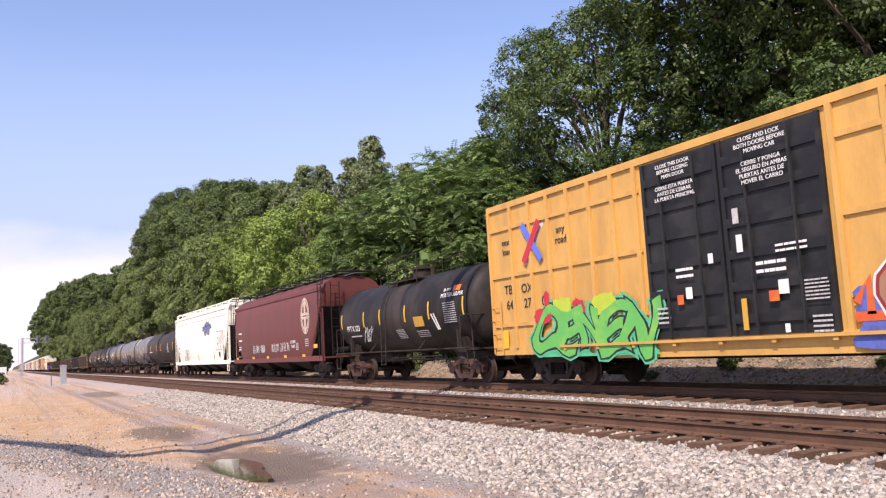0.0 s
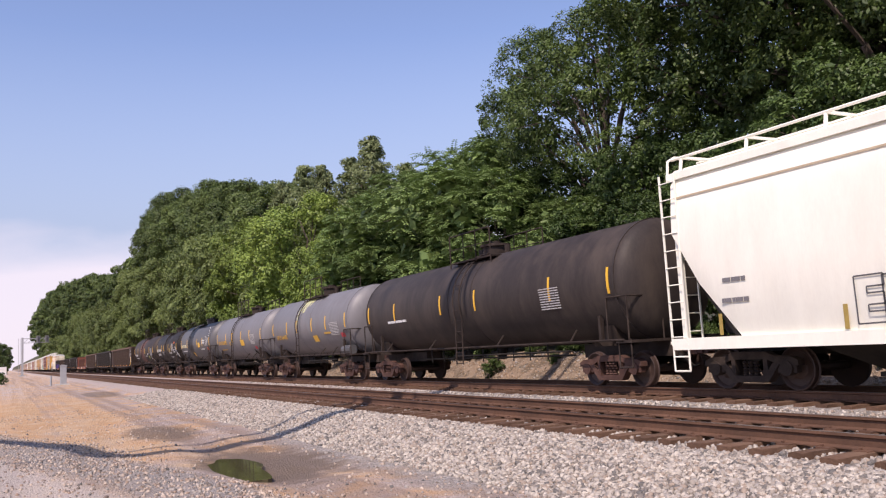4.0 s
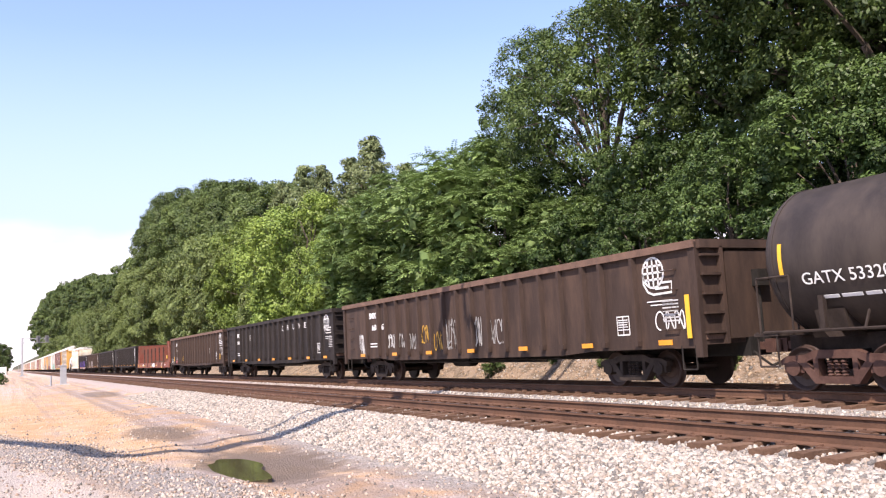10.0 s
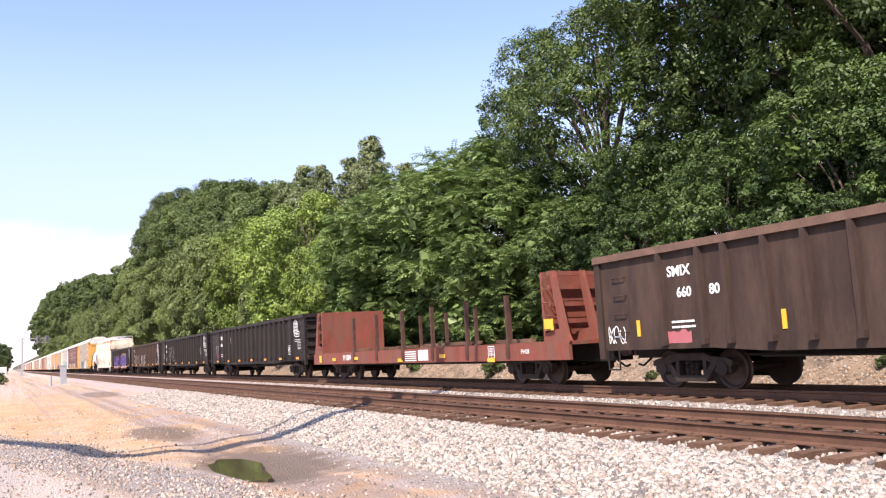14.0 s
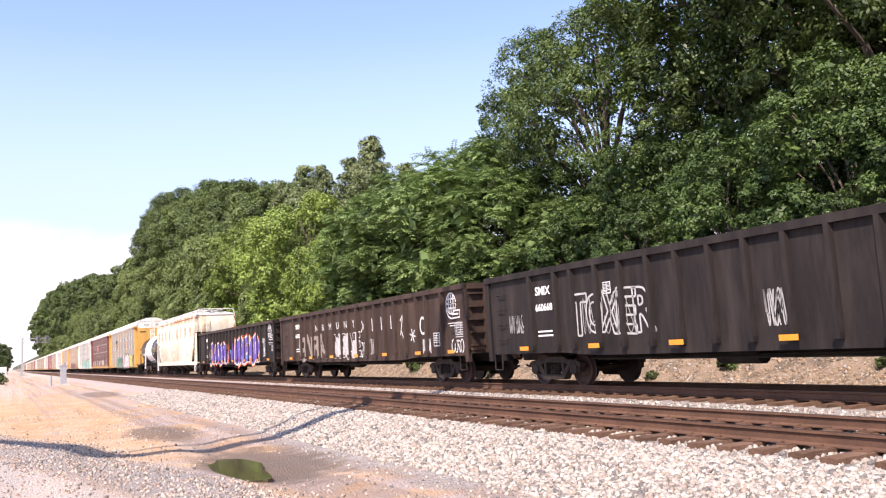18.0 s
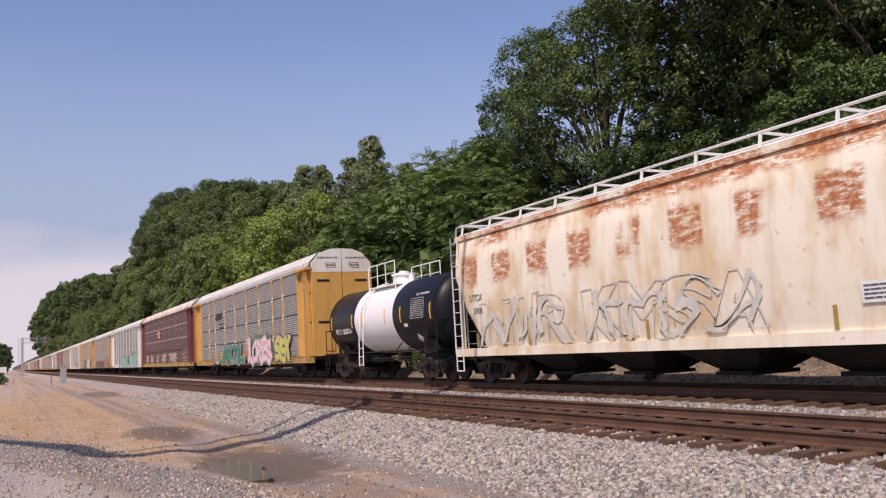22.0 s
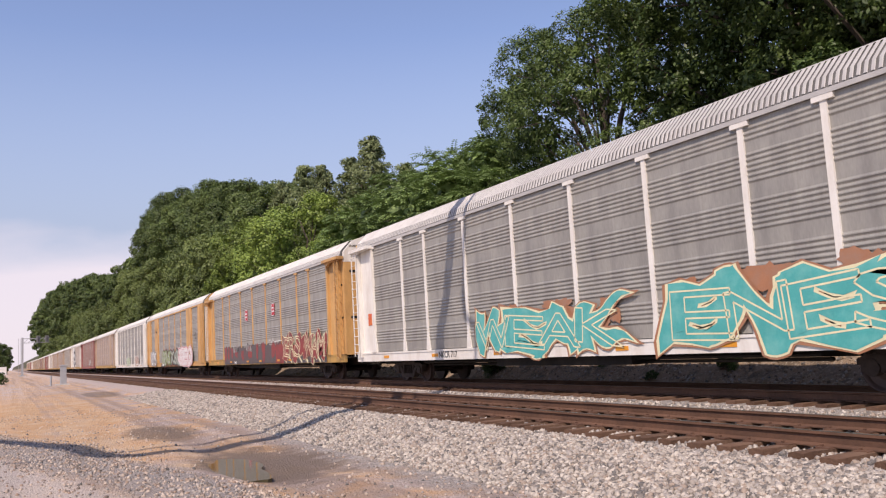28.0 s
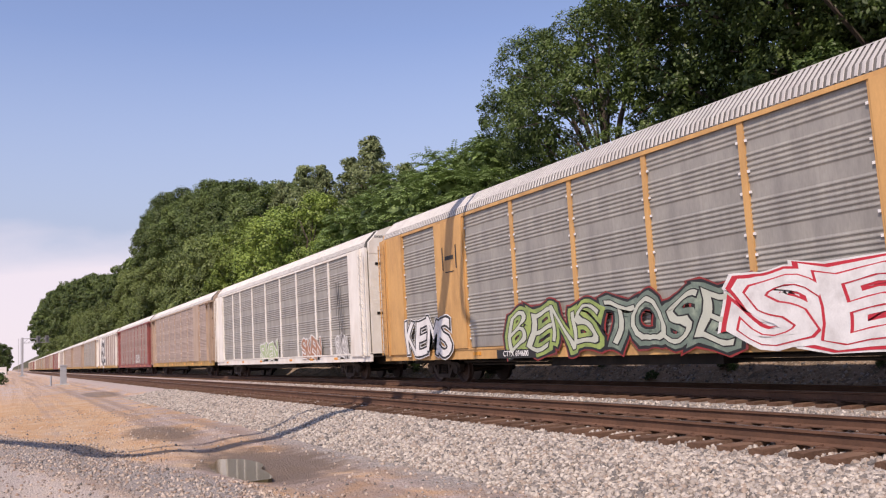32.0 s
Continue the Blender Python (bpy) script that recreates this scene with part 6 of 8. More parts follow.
def globe(car, y, z, r, x, mat):
    """Round grid emblem over a small box."""
    ring = [[(y + r * cos(2 * pi * i / 20), z + r * sin(2 * pi * i / 20)) for i in range(21)]]
    for q in (-0.5, 0.5):
        ring.append([(y + q * r * (1 - 0.2 * (t / 5) ** 2) , z + r * 0.9 * t / 5) for t in range(-5, 6)])
    for q in (-0.45, 0.0, 0.45):
        ring.append([(y - r * sqrt(1 - q * q), z + r * q), (y + r * sqrt(1 - q * q), z + r * q)])
    ring.append([(y, z - r), (y, z + r)])
    ring.append([(y + r, z), (y + r * 0.98, z - r * 0.7), (y + r * 0.6, z - r * 1.25), (y + r * 0.1, z - r * 1.45), (y - r * 1.65, z - r * 1.4), (y - r * 1.7, z - r * 0.72), (y - r * 0.75, z - r * 0.72)])
    ribbon(car, ring, 0.05, x, mat, "emblem")
    stencil(car, y - 0.26, z - r * 1.07, 0.44, 0.13, x, mat, 1)
    ribbon(car, [[(y + 0.25, z - r - 0.3), (y - 0.55, z - r - 0.3)], [(y + 0.15, z - r - 0.38), (y - 0.55, z - r - 0.38)]], 0.025, x, mat, "emblem_line")


def square_mark(car, y, z, s, x, mat):
    ribbon(car, [[(y - s / 2, z - s / 2), (y + s / 2, z - s / 2), (y + s / 2, z + s / 2), (y - s / 2, z + s / 2), (y - s / 2, z - s / 2)]], 0.035, x, mat, "inspection_mark")
    ribbon(car, [[(y, z - s / 2), (y, z + s / 2)], [(y - s / 2, z - s * 0.22), (y + s / 2, z - s * 0.22)]], 0.022, x - 0.002, mat, "mark_line")
    stencil(car, y, z + s * 0.12, s * 0.8, s * 0.5, x - 0.003, mat, 3)


def paint(name, color, second=None, amount=0.6, sc=2.0, lo=0.45):
    return material("spray_" + name, color, 0.5, var=0.12, dirt=second, dirt_amount=amount if second else 0, dirt_scale=sc, dirt_lo=lo)


g_white = paint("white", (0.7, 0.7, 0.68), (0.4, 0.38, 0.36), 0.5)
g_chalk = paint("chalk", (0.42, 0.41, 0.39), (0.15, 0.14, 0.13), 0.8)
g_black = paint("black", (0.015, 0.015, 0.016))
g_green = paint("green", (0.10, 0.43, 0.09), (0.28, 0.52, 0.06), 0.85, 1.6, 0.5)
g_limefill = paint("lime_fill", (0.42, 0.52, 0.04))
g_mintgreen = paint("mint_green", (0.06, 0.46, 0.22), (0.05, 0.3, 0.2), 0.6)
g_red = paint("red", (0.5, 0.025, 0.04))
g_lime = paint("lime", (0.42, 0.5, 0.05), (0.2, 0.42, 0.2), 0.8, 1.2)
g_purple = paint("purple", (0.125, 0.072, 0.37), (0.20, 0.45, 0.75), 0.9, 2.6, 0.62)
g_orange = paint("orange", (0.62, 0.1, 0.025), (0.6, 0.2, 0.02), 0.8)
g_teal = paint("teal", (0.05, 0.36, 0.34), (0.18, 0.5, 0.45), 0.6)
g_cream = paint("cream", (0.72, 0.66, 0.42))
g_darkgreen = paint("dark_green", (0.015, 0.17, 0.10), (0.6, 0.62, 0.6), 0.8, 1.5, 0.55)
g_pink = paint("pink", (0.72, 0.58, 0.60), (0.62, 0.08, 0.13), 0.85, 3.2, 0.5)
g_yellow = paint("yellow", (0.58, 0.54, 0.10), (0.40, 0.40, 0.09), 0.8, 1.4)
g_soot = paint("soot", (0.075, 0.066, 0.064), (0.12, 0.03, 0.028), 0.75, 1.1, 0.5)
g_dred = paint("dark_red", (0.26, 0.028, 0.024), (0.10, 0.04, 0.038), 0.75, 1.6)
g_mint = paint("mint", (0.32, 0.42, 0.2), (0.42, 0.5, 0.36), 0.7)
g_blue = paint("blue", (0.10, 0.14, 0.48), (0.05, 0.05, 0.1), 0.7, 3.0)
g_rust = paint("faded_orange", (0.36, 0.16, 0.08), (0.3, 0.2, 0.15), 0.6)
amber = paint("amber", (0.60, 0.34, 0.04), (0.4, 0.24, 0.08), 0.5, 6.0)

# ---- the train ----
SPEED = 14.8
TRAIN = []                     # (car, place of its middle along the line at 0 s)
GAPS = [1.1, 21.6, 35.1, 53.1, 73.5, 91.1, 104.6, 118.2, 131.55, 144.4, 160.1, 181.8, 202.8, 223.9, 245.0, 267.0, 288.3, 309.4, 330.2, 349.6, 362.1]
RACK = 28.2


def couple(car, i):
    a, b = (GAPS[i], GAPS[i + 1]) if i < 20 else (GAPS[20] + (i - 20) * RACK, GAPS[20] + (i - 19) * RACK)
    TRAIN.append((car, (a + b) / 2))
    return car


def span(i):
    return GAPS[i + 1] - GAPS[i]


rack_yellow = material("faded_yellow_rack_paint", (0.55, 0.315, 0.115), 0.6, var=0.14, dirt=(0.26, 0.14, 0.06), dirt_amount=0.6, streak=0.35)
yellow_paint = material("weathered_yellow_paint", (0.60, 0.335, 0.085), 0.55, var=0.1, dirt=(0.32, 0.17, 0.06), dirt_amount=0.4, streak=0.35)
door_black = material("black_door_paint", (0.013, 0.0135, 0.015), 0.5, spec=0.3, var=0.3, dirt=(0.045, 0.042, 0.04), dirt_amount=0.6)
tank_black = material("black_tank_paint", (0.0175, 0.0145, 0.013), 0.55, spec=0.2, var=0.3, dirt=(0.06, 0.05, 0.043), dirt_amount=0.6, streak=0.4)
tank_clean = material("clean_black_tank_paint", (0.008, 0.0085, 0.012), 0.4, spec=0.22, var=0.15, dirt=(0.016, 0.016, 0.019), dirt_amount=0.4, streak=0.4)
tank_soot = material("sooty_tank_paint", (0.034, 0.027, 0.0245), 0.6, spec=0.25, var=0.3, dirt=(0.075, 0.058, 0.047), dirt_amount=0.7, streak=0.3)
tank_white = material("gloss_white_paint", (0.82, 0.81, 0.79), 0.4, var=0.04)
tank_grey = material("grey_tank_paint", (0.165, 0.16, 0.165), 0.5, var=0.12, dirt=(0.13, 0.12, 0.12), dirt_amount=0.6, streak=0.3)
tank_grey2 = material("dark_grey_tank_paint", (0.09, 0.088, 0.09), 0.5, var=0.15, dirt=(0.07, 0.065, 0.06), dirt_amount=0.6, streak=0.3)
tank_spill = material("pale_yellow_spill", (0.40, 0.40, 0.33), 0.6, var=0.2, dirt=(0.66, 0.66, 0.30), dirt_amount=0.95, dirt_scale=4.0, streak=0.2, dirt_lo=0.36)
tank_rust = material("rust_red_band", (0.13, 0.052, 0.036), 0.65, var=0.25, dirt=(0.07, 0.04, 0.033), dirt_amount=0.6, streak=0.3)
hop_brown = material("mineral_brown_paint", (0.15, 0.036, 0.03), 0.6, var=0.12, dirt=(0.085, 0.035, 0.03), dirt_amount=0.5, streak=0.35)
hop_white = material("clean_white_paint", (0.85, 0.835, 0.72), 0.5, var=0.05, dirt=(0.5, 0.43, 0.34), dirt_amount=0.16, streak=0.3)


def rusting_cream():
    """Cream paint with a tan wash, rusted sheets between the inner ribs and a rusted roof edge."""
    m = bpy.data.materials.new("rusting_cream_paint")
    m.use_nodes = True
    nt = m.node_tree
    L, N = nt.links.new, nt.nodes.new
    b = nt.nodes["Principled BSDF"]
    b.inputs["Roughness"].default_value = 0.6
    tc, sep = N("ShaderNodeTexCoord"), N("ShaderNodeSeparateXYZ")
    L(tc.outputs["Object"], sep.inputs[0])
    Y, Z = sep.outputs[1], sep.outputs[2]

    def nz(scale, stretch, detail=5.0, rough=0.6):
        mp = N("ShaderNodeMapping")
        mp.inputs["Scale"].default_value = stretch
        L(tc.outputs["Object"], mp.inputs[0])
        n = N("ShaderNodeTexNoise")
        n.inputs["Scale"].default_value, n.inputs["Detail"].default_value, n.inputs["Roughness"].default_value = scale, detail, rough
        L(mp.outputs[0], n.inputs["Vector"])
        return n.outputs[0]

    def mth(op, a, c, d=None):
        n = N("ShaderNodeMath")
        n.operation = op
        for k, q in enumerate((a, c, d)):
            if isinstance(q, (int, float)):
                n.inputs[k].default_value = q
            elif q is not None:
                L(q, n.inputs[k])
        return n.outputs[0]

    def rng(v, a, c):
        n = N("ShaderNodeMapRange")
        n.interpolation_type = 'SMOOTHSTEP'
        L(v, n.inputs["Value"])
        n.inputs["From Min"].default_value, n.inputs["From Max"].default_value = a, c
        return n.outputs[0]

    def mix(f, a, c):
        n = N("ShaderNodeMix")
        n.data_type = 'RGBA'
        L(f, n.inputs["Factor"])
        for key, q in (("A", a), ("B", c)):
            if isinstance(q, tuple):
                n.inputs[key].default_value = (*q, 1)
            else:
                L(q, n.inputs[key])
        return n.outputs["Result"]

    col = mix(rng(nz(1.0, (1, 1, 0.5)), 0.42, 0.66), (0.84, 0.77, 0.62), (0.68, 0.52, 0.32))
    col = mix(mth('MULTIPLY', rng(nz(2.4, (1, 1, 0.15)), 0.5, 0.7), 0.45), col, (0.58, 0.42, 0.25))
    wob = mth('MULTIPLY_ADD', nz(1.7, (1, 1, 1)), 0.5, -0.25)
    sheet = rng(mth('SINE', mth('MULTIPLY', mth('ADD', Y, mth('MULTIPLY', wob, 0.6)), 3.4), 0), -0.25, 0.2)
    zw = mth('ADD', Z, mth('MULTIPLY', wob, 0.9))
    band = mth('MULTIPLY', rng(zw, 2.85, 3.15), rng(zw, 3.95, 3.75))
    patchy = rng(nz(0.55, (1, 1, 0.4), 3.0), 0.36, 0.47)
    speck = rng(nz(5.0, (0.6, 0.6, 2.2), 7.0, 0.72), 0.37, 0.54)
    rust = mth('MULTIPLY', mth('MULTIPLY', mth('MULTIPLY', sheet, band), patchy), speck)
    rim = mth('MULTIPLY', mth('MULTIPLY', rng(zw, 4.05, 4.25), rng(nz(0.8, (1, 1, 1)), 0.38, 0.55)), speck)
    spot = mth('MULTIPLY', rng(nz(3.2, (1, 1, 1), 6.0), 0.62, 0.72), 0.6)
    flank = rng(mth('ABSOLUTE', sep.outputs[0], 0), 1.38, 1.44)
    rust = mth('MULTIPLY', mth('MAXIMUM', mth('MAXIMUM', rust, rim), spot), flank)
    col = mix(rust, col, mix(rng(nz(9.0, (1, 1, 1)), 0.4, 0.65), (0.40, 0.125, 0.045), (0.55, 0.27, 0.12)))
    L(col, b.inputs["Base Color"])
    return m


hop_cream = rusting_cream()
gon_brown = material("brown_gondola_paint", (0.044, 0.029, 0.023), 0.7, spec=0.2, var=0.3, dirt=(0.10, 0.062, 0.044), dirt_amount=0.6, streak=0.25, dirt_scale=1.8)
gon_black = material("black_gondola_paint", (0.018, 0.0145, 0.0135), 0.65, spec=0.2, var=0.3, dirt=(0.052, 0.04, 0.034), dirt_amount=0.7, streak=0.18, dirt_scale=2.0)
gon_in = material("rusty_inside", (0.13, 0.075, 0.052), 0.85, var=0.4)
flat_red = material("red_oxide_paint", (0.20, 0.06, 0.04), 0.7, var=0.3, dirt=(0.15, 0.085, 0.062), dirt_amount=0.8, streak=0.3, dirt_scale=2.4, spec=0.25)
galv = material("galvanized_panel", (0.325, 0.312, 0.275), 0.5, metal=0.2, var=0.18, dirt=(0.15, 0.145, 0.14), dirt_amount=0.6, streak=0.3)
galv_roof = material("galvanized_roof", (0.46, 0.448, 0.42), 0.5, metal=0.1, var=0.12, dirt=(0.3, 0.28, 0.27), dirt_amount=0.4)
brown_panel = material("brown_panel", (0.13, 0.078, 0.06), 0.6, metal=0.1, var=0.2, dirt=(0.17, 0.12, 0.1), dirt_amount=0.5, streak=0.3)
maroon = material("maroon_paint", (0.18, 0.045, 0.042), 0.55, var=0.12, dirt=(0.10, 0.04, 0.04), dirt_amount=0.5)
red_rack = material("red_rack_paint", (0.28, 0.075, 0.065), 0.55, var=0.15, dirt=(0.16, 0.05, 0.04), dirt_amount=0.5)
roof_rusty = material("rust_streaked_roof", (0.56, 0.51, 0.45), 0.5, metal=0.1, var=0.12, dirt=(0.25, 0.09, 0.05), dirt_amount=0.9, dirt_scale=2.2)
sill_yellow = material("worn_yellow_sill", (0.46, 0.27, 0.07), 0.6, var=0.2, dirt=(0.15, 0.10, 0.06), dirt_amount=0.8)
end_white = material("white_end_paint", (0.72, 0.70, 0.64), 0.5, var=0.08, dirt=(0.45, 0.36, 0.26), dirt_amount=0.45, streak=0.4)
# weathered tan, its colour also muted to stand in for distance haze
tan_panel = material("tan_weathered_hazed_panel", (0.37, 0.285, 0.235), 0.55, metal=0.1, var=0.2, dirt=(0.22, 0.18, 0.15), dirt_amount=0.6, streak=0.3)

# boxcar
c = couple(boxcar("boxcar", "yellow boxcar with black double doors and graffiti", yellow_paint, door_black, span(0)), 0)
SXB = -1.53
for body, y, z, s in (("TB", 8.66, 2.68, 0.36), ("OX", 7.72, 2.66, 0.36), ("64", 8.62, 2.25, 0.36), ("27", 7.72, 2.25, 0.36), ("02", 6.86, 2.25, 0.36), ("next\nload", 8.62, 3.9, 0.27), ("any\nroad", 6.0, 3.9, 0.27)):
    lettering(c, body, y, z, s, SXB - 0.015, letter_black)
for a, m in ((1, g_red), (-1, paint("sky_blue", (0.10, 0.16, 0.62)))):
    ribbon(c, [[(7.28 + 0.42, 3.88 - 0.52 * a), (7.28 - 0.42, 3.88 + 0.52 * a)]], 0.29, SXB - 0.0762 + 0.076 - 0.002 * a, letter_white, "cross_emblem")
    ribbon(c, [[(7.28 + 0.42, 3.88 - 0.52 * a), (7.28 - 0.42, 3.88 + 0.52 * a)]], 0.22, SXB - 0.076 - 0.002 * a, m, "cross_emblem")
for body, y, z in (("CLOSE THIS DOOR\nBEFORE CLOSING\nMAIN DOOR\n \nCIERRE ESTA PUERTA\nANTES DE CERRAR\nLA PUERTA PRINCIPAL", 1.66, 4.42), ("CLOSE AND LOCK\nBOTH DOORS BEFORE\nMOVING CAR\n \nCIERRE Y PONGA\nEL SEGURO EN AMBAS\nPUERTAS ANTES DE\nMOVER EL CARRO", -0.64, 4.4)):
    lettering(c, body, y, z, 0.118, -1.70, letter_white)
for y, z, w, h, m in ((1.78, 1.9, 0.17, 0.2, g_orange), (1.52, 2.02, 0.17, 0.24, letter_white), (0.85, 2.66, 0.12, 0.2, letter_white), (0.08, 2.86, 0.14, 0.34, letter_white), (0.1, 1.5, 0.12, 0.6, amber),
                      (-0.62, 1.8, 0.22, 0.2, g_orange), (-0.85, 1.95, 0.22, 0.26, letter_white), (-0.85, 1.2, 0.1, 0.16, letter_white), (0.12, 3.4, 0.14, 0.3, print_grey)):
    plate(c, "placard", y, z, w, h, -1.652, m)
for y, z, w, h, r in ((1.6, 2.45, 0.5, 0.28, 2), (-0.62, 2.35, 0.7, 0.3, 2), (-1.1, 2.66, 0.7, 0.2, 2), (-1.55, 1.85, 0.5, 0.4, 4), (-1.6, 1.25, 0.4, 0.35, 3), (2.3, 1.6, 0.4, 0.4, 3)):
    stencil(c, y, z, w, h, -1.655, letter_white, r)
graffiti(c, "CENEN", 7.25, 2.7, 0.9, 1.95, SXB - 0.085, [(g_mintgreen, 0.12), (g_black, 0.08), (g_green, 0.045)], 5, 0.12, 0.1, bend=0.15)
for y, z, a, b, m in ((6.9, 1.85, 0.42, 0.2, g_red), (6.7, 2.2, 0.12, 0.3, g_red), (5.35, 1.9, 0.25, 0.28, g_red), (6.05, 2.05, 0.4, 0.22, g_limefill), (4.35, 2.0, 0.42, 0.24, g_limefill)):
    blotch(c, y, z, a, b, SXB - 0.094 if m is g_red else SXB - 0.096, m, int(y * 10), 0.25, "graffiti_fill")
cloud(c, 7.3, 2.6, 0.78, 0.98, SXB - 0.083, g_mintgreen, 4, 0.7, 30)
blotch(c, -3.6, 1.35, 1.45, 0.6, SXB - 0.075, g_blue, 8, 0.2, "graffiti_fill")
blotch(c, -3.9, 1.75, 0.75, 0.8, SXB - 0.078, g_blue, 9, 0.15, "graffiti_fill")
ribbon(c, [[(-2.25, 1.55), (-2.5, 1.95), (-2.5, 1.35)], [(-2.2, 1.32), (-2.9, 1.32)]], 0.16, SXB - 0.082, g_orange)
graffiti(c, "OK", -2.75, -5.0, 1.0, 2.25, SXB - 0.085, [(g_white, 0.07), (g_dred, 0.04), (g_rust, 0.0)], 8, 0.1)
plate(c, "reflector", 8.9, 1.3, 0.3, 0.5, SXB - 0.05, reflector)

# molten sulfur tank
T = (1.42, 2.45)
c = couple(tank("tank_car", "black molten sulfur tank car with dusty middle", tank_black, span(1), *T, band=tank_soot, band_y=(-0.6, 0.9), side_ladder=0.75, rail_top=True), 1)
tank_text(c, *T, "PPTX 323", 4.1, 2.12, 0.34)
tank_stencil(c, *T, 4.0, 1.82, 1.2, 0.12, rows=1)
scribble(c, 2.35, 1.85, 0.9, 0.6, -1.44, g_white, 3, 3, 0.03)
tank_plate(c, *T, -2.1, 2.12, 0.75, 0.36, amber)
tank_stencil(c, *T, -2.15, 1.7, 0.9, 0.3, rows=3)
tank_stencil(c, *T, -0.4, 1.75, 0.7, 0.4, rows=4)
tank_stencil(c, *T, -4.5, 2.3, 0.85, 0.7, rows=7)
tank_text(c, *T, "MOLTEN SULFUR", -4.6, 2.86, 0.2)
tank_plate(c, *T, -4.85, 3.06, 0.5, 0.2, g_orange)
tank_text(c, *T, "SR 3144", -4.2, 3.04, 0.15)
for y, t in ((-3.45, -16), (-3.3, -24)):
    tank_plate(c, *T, y, 2.05, 0.08, 0.6, letter_white, "stripe", t)

# mineral brown hopper
c = couple(hopper("covered_hopper", "mineral brown covered hopper with round white emblem", hop_brown, span(2), top=4.78, low=steel_black, rails=steel_black, roof=hop_brown, arch=True), 2)
def disc(car, y, z, ry, rz, x, mat, name):
    V = [(0, y, z)] + [(0, y + ry * cos(2 * pi * i / 40), z + rz * sin(2 * pi * i / 40)) for i in range(40)]
    o = new(name, flat_mesh(name, V, [(0, 1 + i, 1 + (i + 1) % 40) for i in range(40)], mat))
    o.parent, o.matrix_basis = car, pose(x, 0, 0)


worn_cream = paint("worn_cream", (0.60, 0.50, 0.38), (0.42, 0.28, 0.22), 0.7, 3.0)
disc(c, -5.95, 3.0, 0.66, 0.86, -1.600, worn_cream, "emblem_disc")
ribbon(c, [[(-5.95 + 0.66 * r * cos(a), 3.0 + 0.86 * r * sin(a)) for r in (0.8, 0.93)] for a in [2 * pi * i / 34 for i in range(34) if i % 17 not in (8, 9)]], 0.055, -1.603, hop_brown, "emblem_mark")
disc(c, -5.95, 3.0, 0.44, 0.58, -1.604, hop_brown, "emblem_centre")
ribbon(c, [[(-5.95, 2.44), (-5.95, 3.56)]], 0.26, -1.607, worn_cream, "emblem_cross")
ribbon(c, [[(-5.53, 3.0), (-6.37, 3.0)]], 0.30, -1.610, worn_cream, "emblem_cross")
stencil(c, -5.95, 3.0, 0.64, 0.13, -1.614, hop_brown, 1)
stencil(c, 6.55, 2.62, 0.75, 0.2, -1.605, letter_white, 1)
stencil(c, 6.5, 2.2, 0.75, 0.2, -1.605, letter_white, 1)
stencil(c, 6.6, 1.75, 0.6, 0.25, -1.605, letter_white, 2)
for y, w, sd in ((3.0, 1.2, 1), (1.6, 0.7, 2), (-0.8, 1.2, 3), (-2.5, 1.4, 4)):
    scribble(c, y, 1.62, w * 1.15, 0.42, -1.6, g_white, sd, 7, 0.03)
lettering(c, "6 LONG\nYEARS", -3.95, 1.72, 0.22, -1.605, g_white)
square_mark(c, -4.65, 1.6, 0.3, -1.605, g_white)
stencil(c, -6.1, 1.75, 0.5, 0.4, -1.6, print_grey, 3)
plate(c, "reflector", -7.35, 1.55, 0.5, 0.18, -1.6, reflector)
for y in (7.3, 3.6, 0.6, -2.6, -5.6):
    plate(c, "reflector", y, 1.14, 0.4, 0.12, -1.6, reflector)

# white hopper
c = couple(hopper("covered_hopper", "white covered hopper with small blue graffiti", hop_white, span(3), top=4.9, bays=4), 3)
blotch(c, -2.95, 3.35, 1.1, 0.2, -1.598, paint("pale_blue", (0.22, 0.30, 0.68)), 5, 0.3, "graffiti_fill")
graffiti(c, "ACUTE", -2.15, -3.75, 3.0, 3.8, -1.604, [(g_black, 0.075), (g_white, 0.01), (g_blue, -0.012)], 3, 0.12, bend=0.12)
scribble(c, -1.75, 3.4, 0.6, 0.3, -1.6045, g_black, 31, 4, 0.05)
scribble(c, -4.2, 3.5, 0.7, 0.3, -1.6045, g_black, 32, 5, 0.05)
outline_letters(c, "EOUP", -5.9, -8.6, 1.8, 3.05, -1.604, tank_grey2, 0.032, 0.13, 9)
outline_letters(c, "EMR", 5.0, 3.5, 1.2, 2.0, -1.604, tank_grey2, 0.028, 0.05, 10)
stencil(c, 7.6, 2.2, 0.6, 0.2, -1.6, tank_grey, 1)
stencil(c, 7.6, 1.8, 0.7, 0.2, -1.6, tank_grey, 1)
plate(c, "placard", -6.95, 1.52, 0.32, 0.3, -1.6, letter_black)
ribbon(c, [[(-9.0, 4.05), (9.0, 4.05)]], 0.04, -1.555, paint("tan", (0.45, 0.36, 0.24)), "tan_stripe")

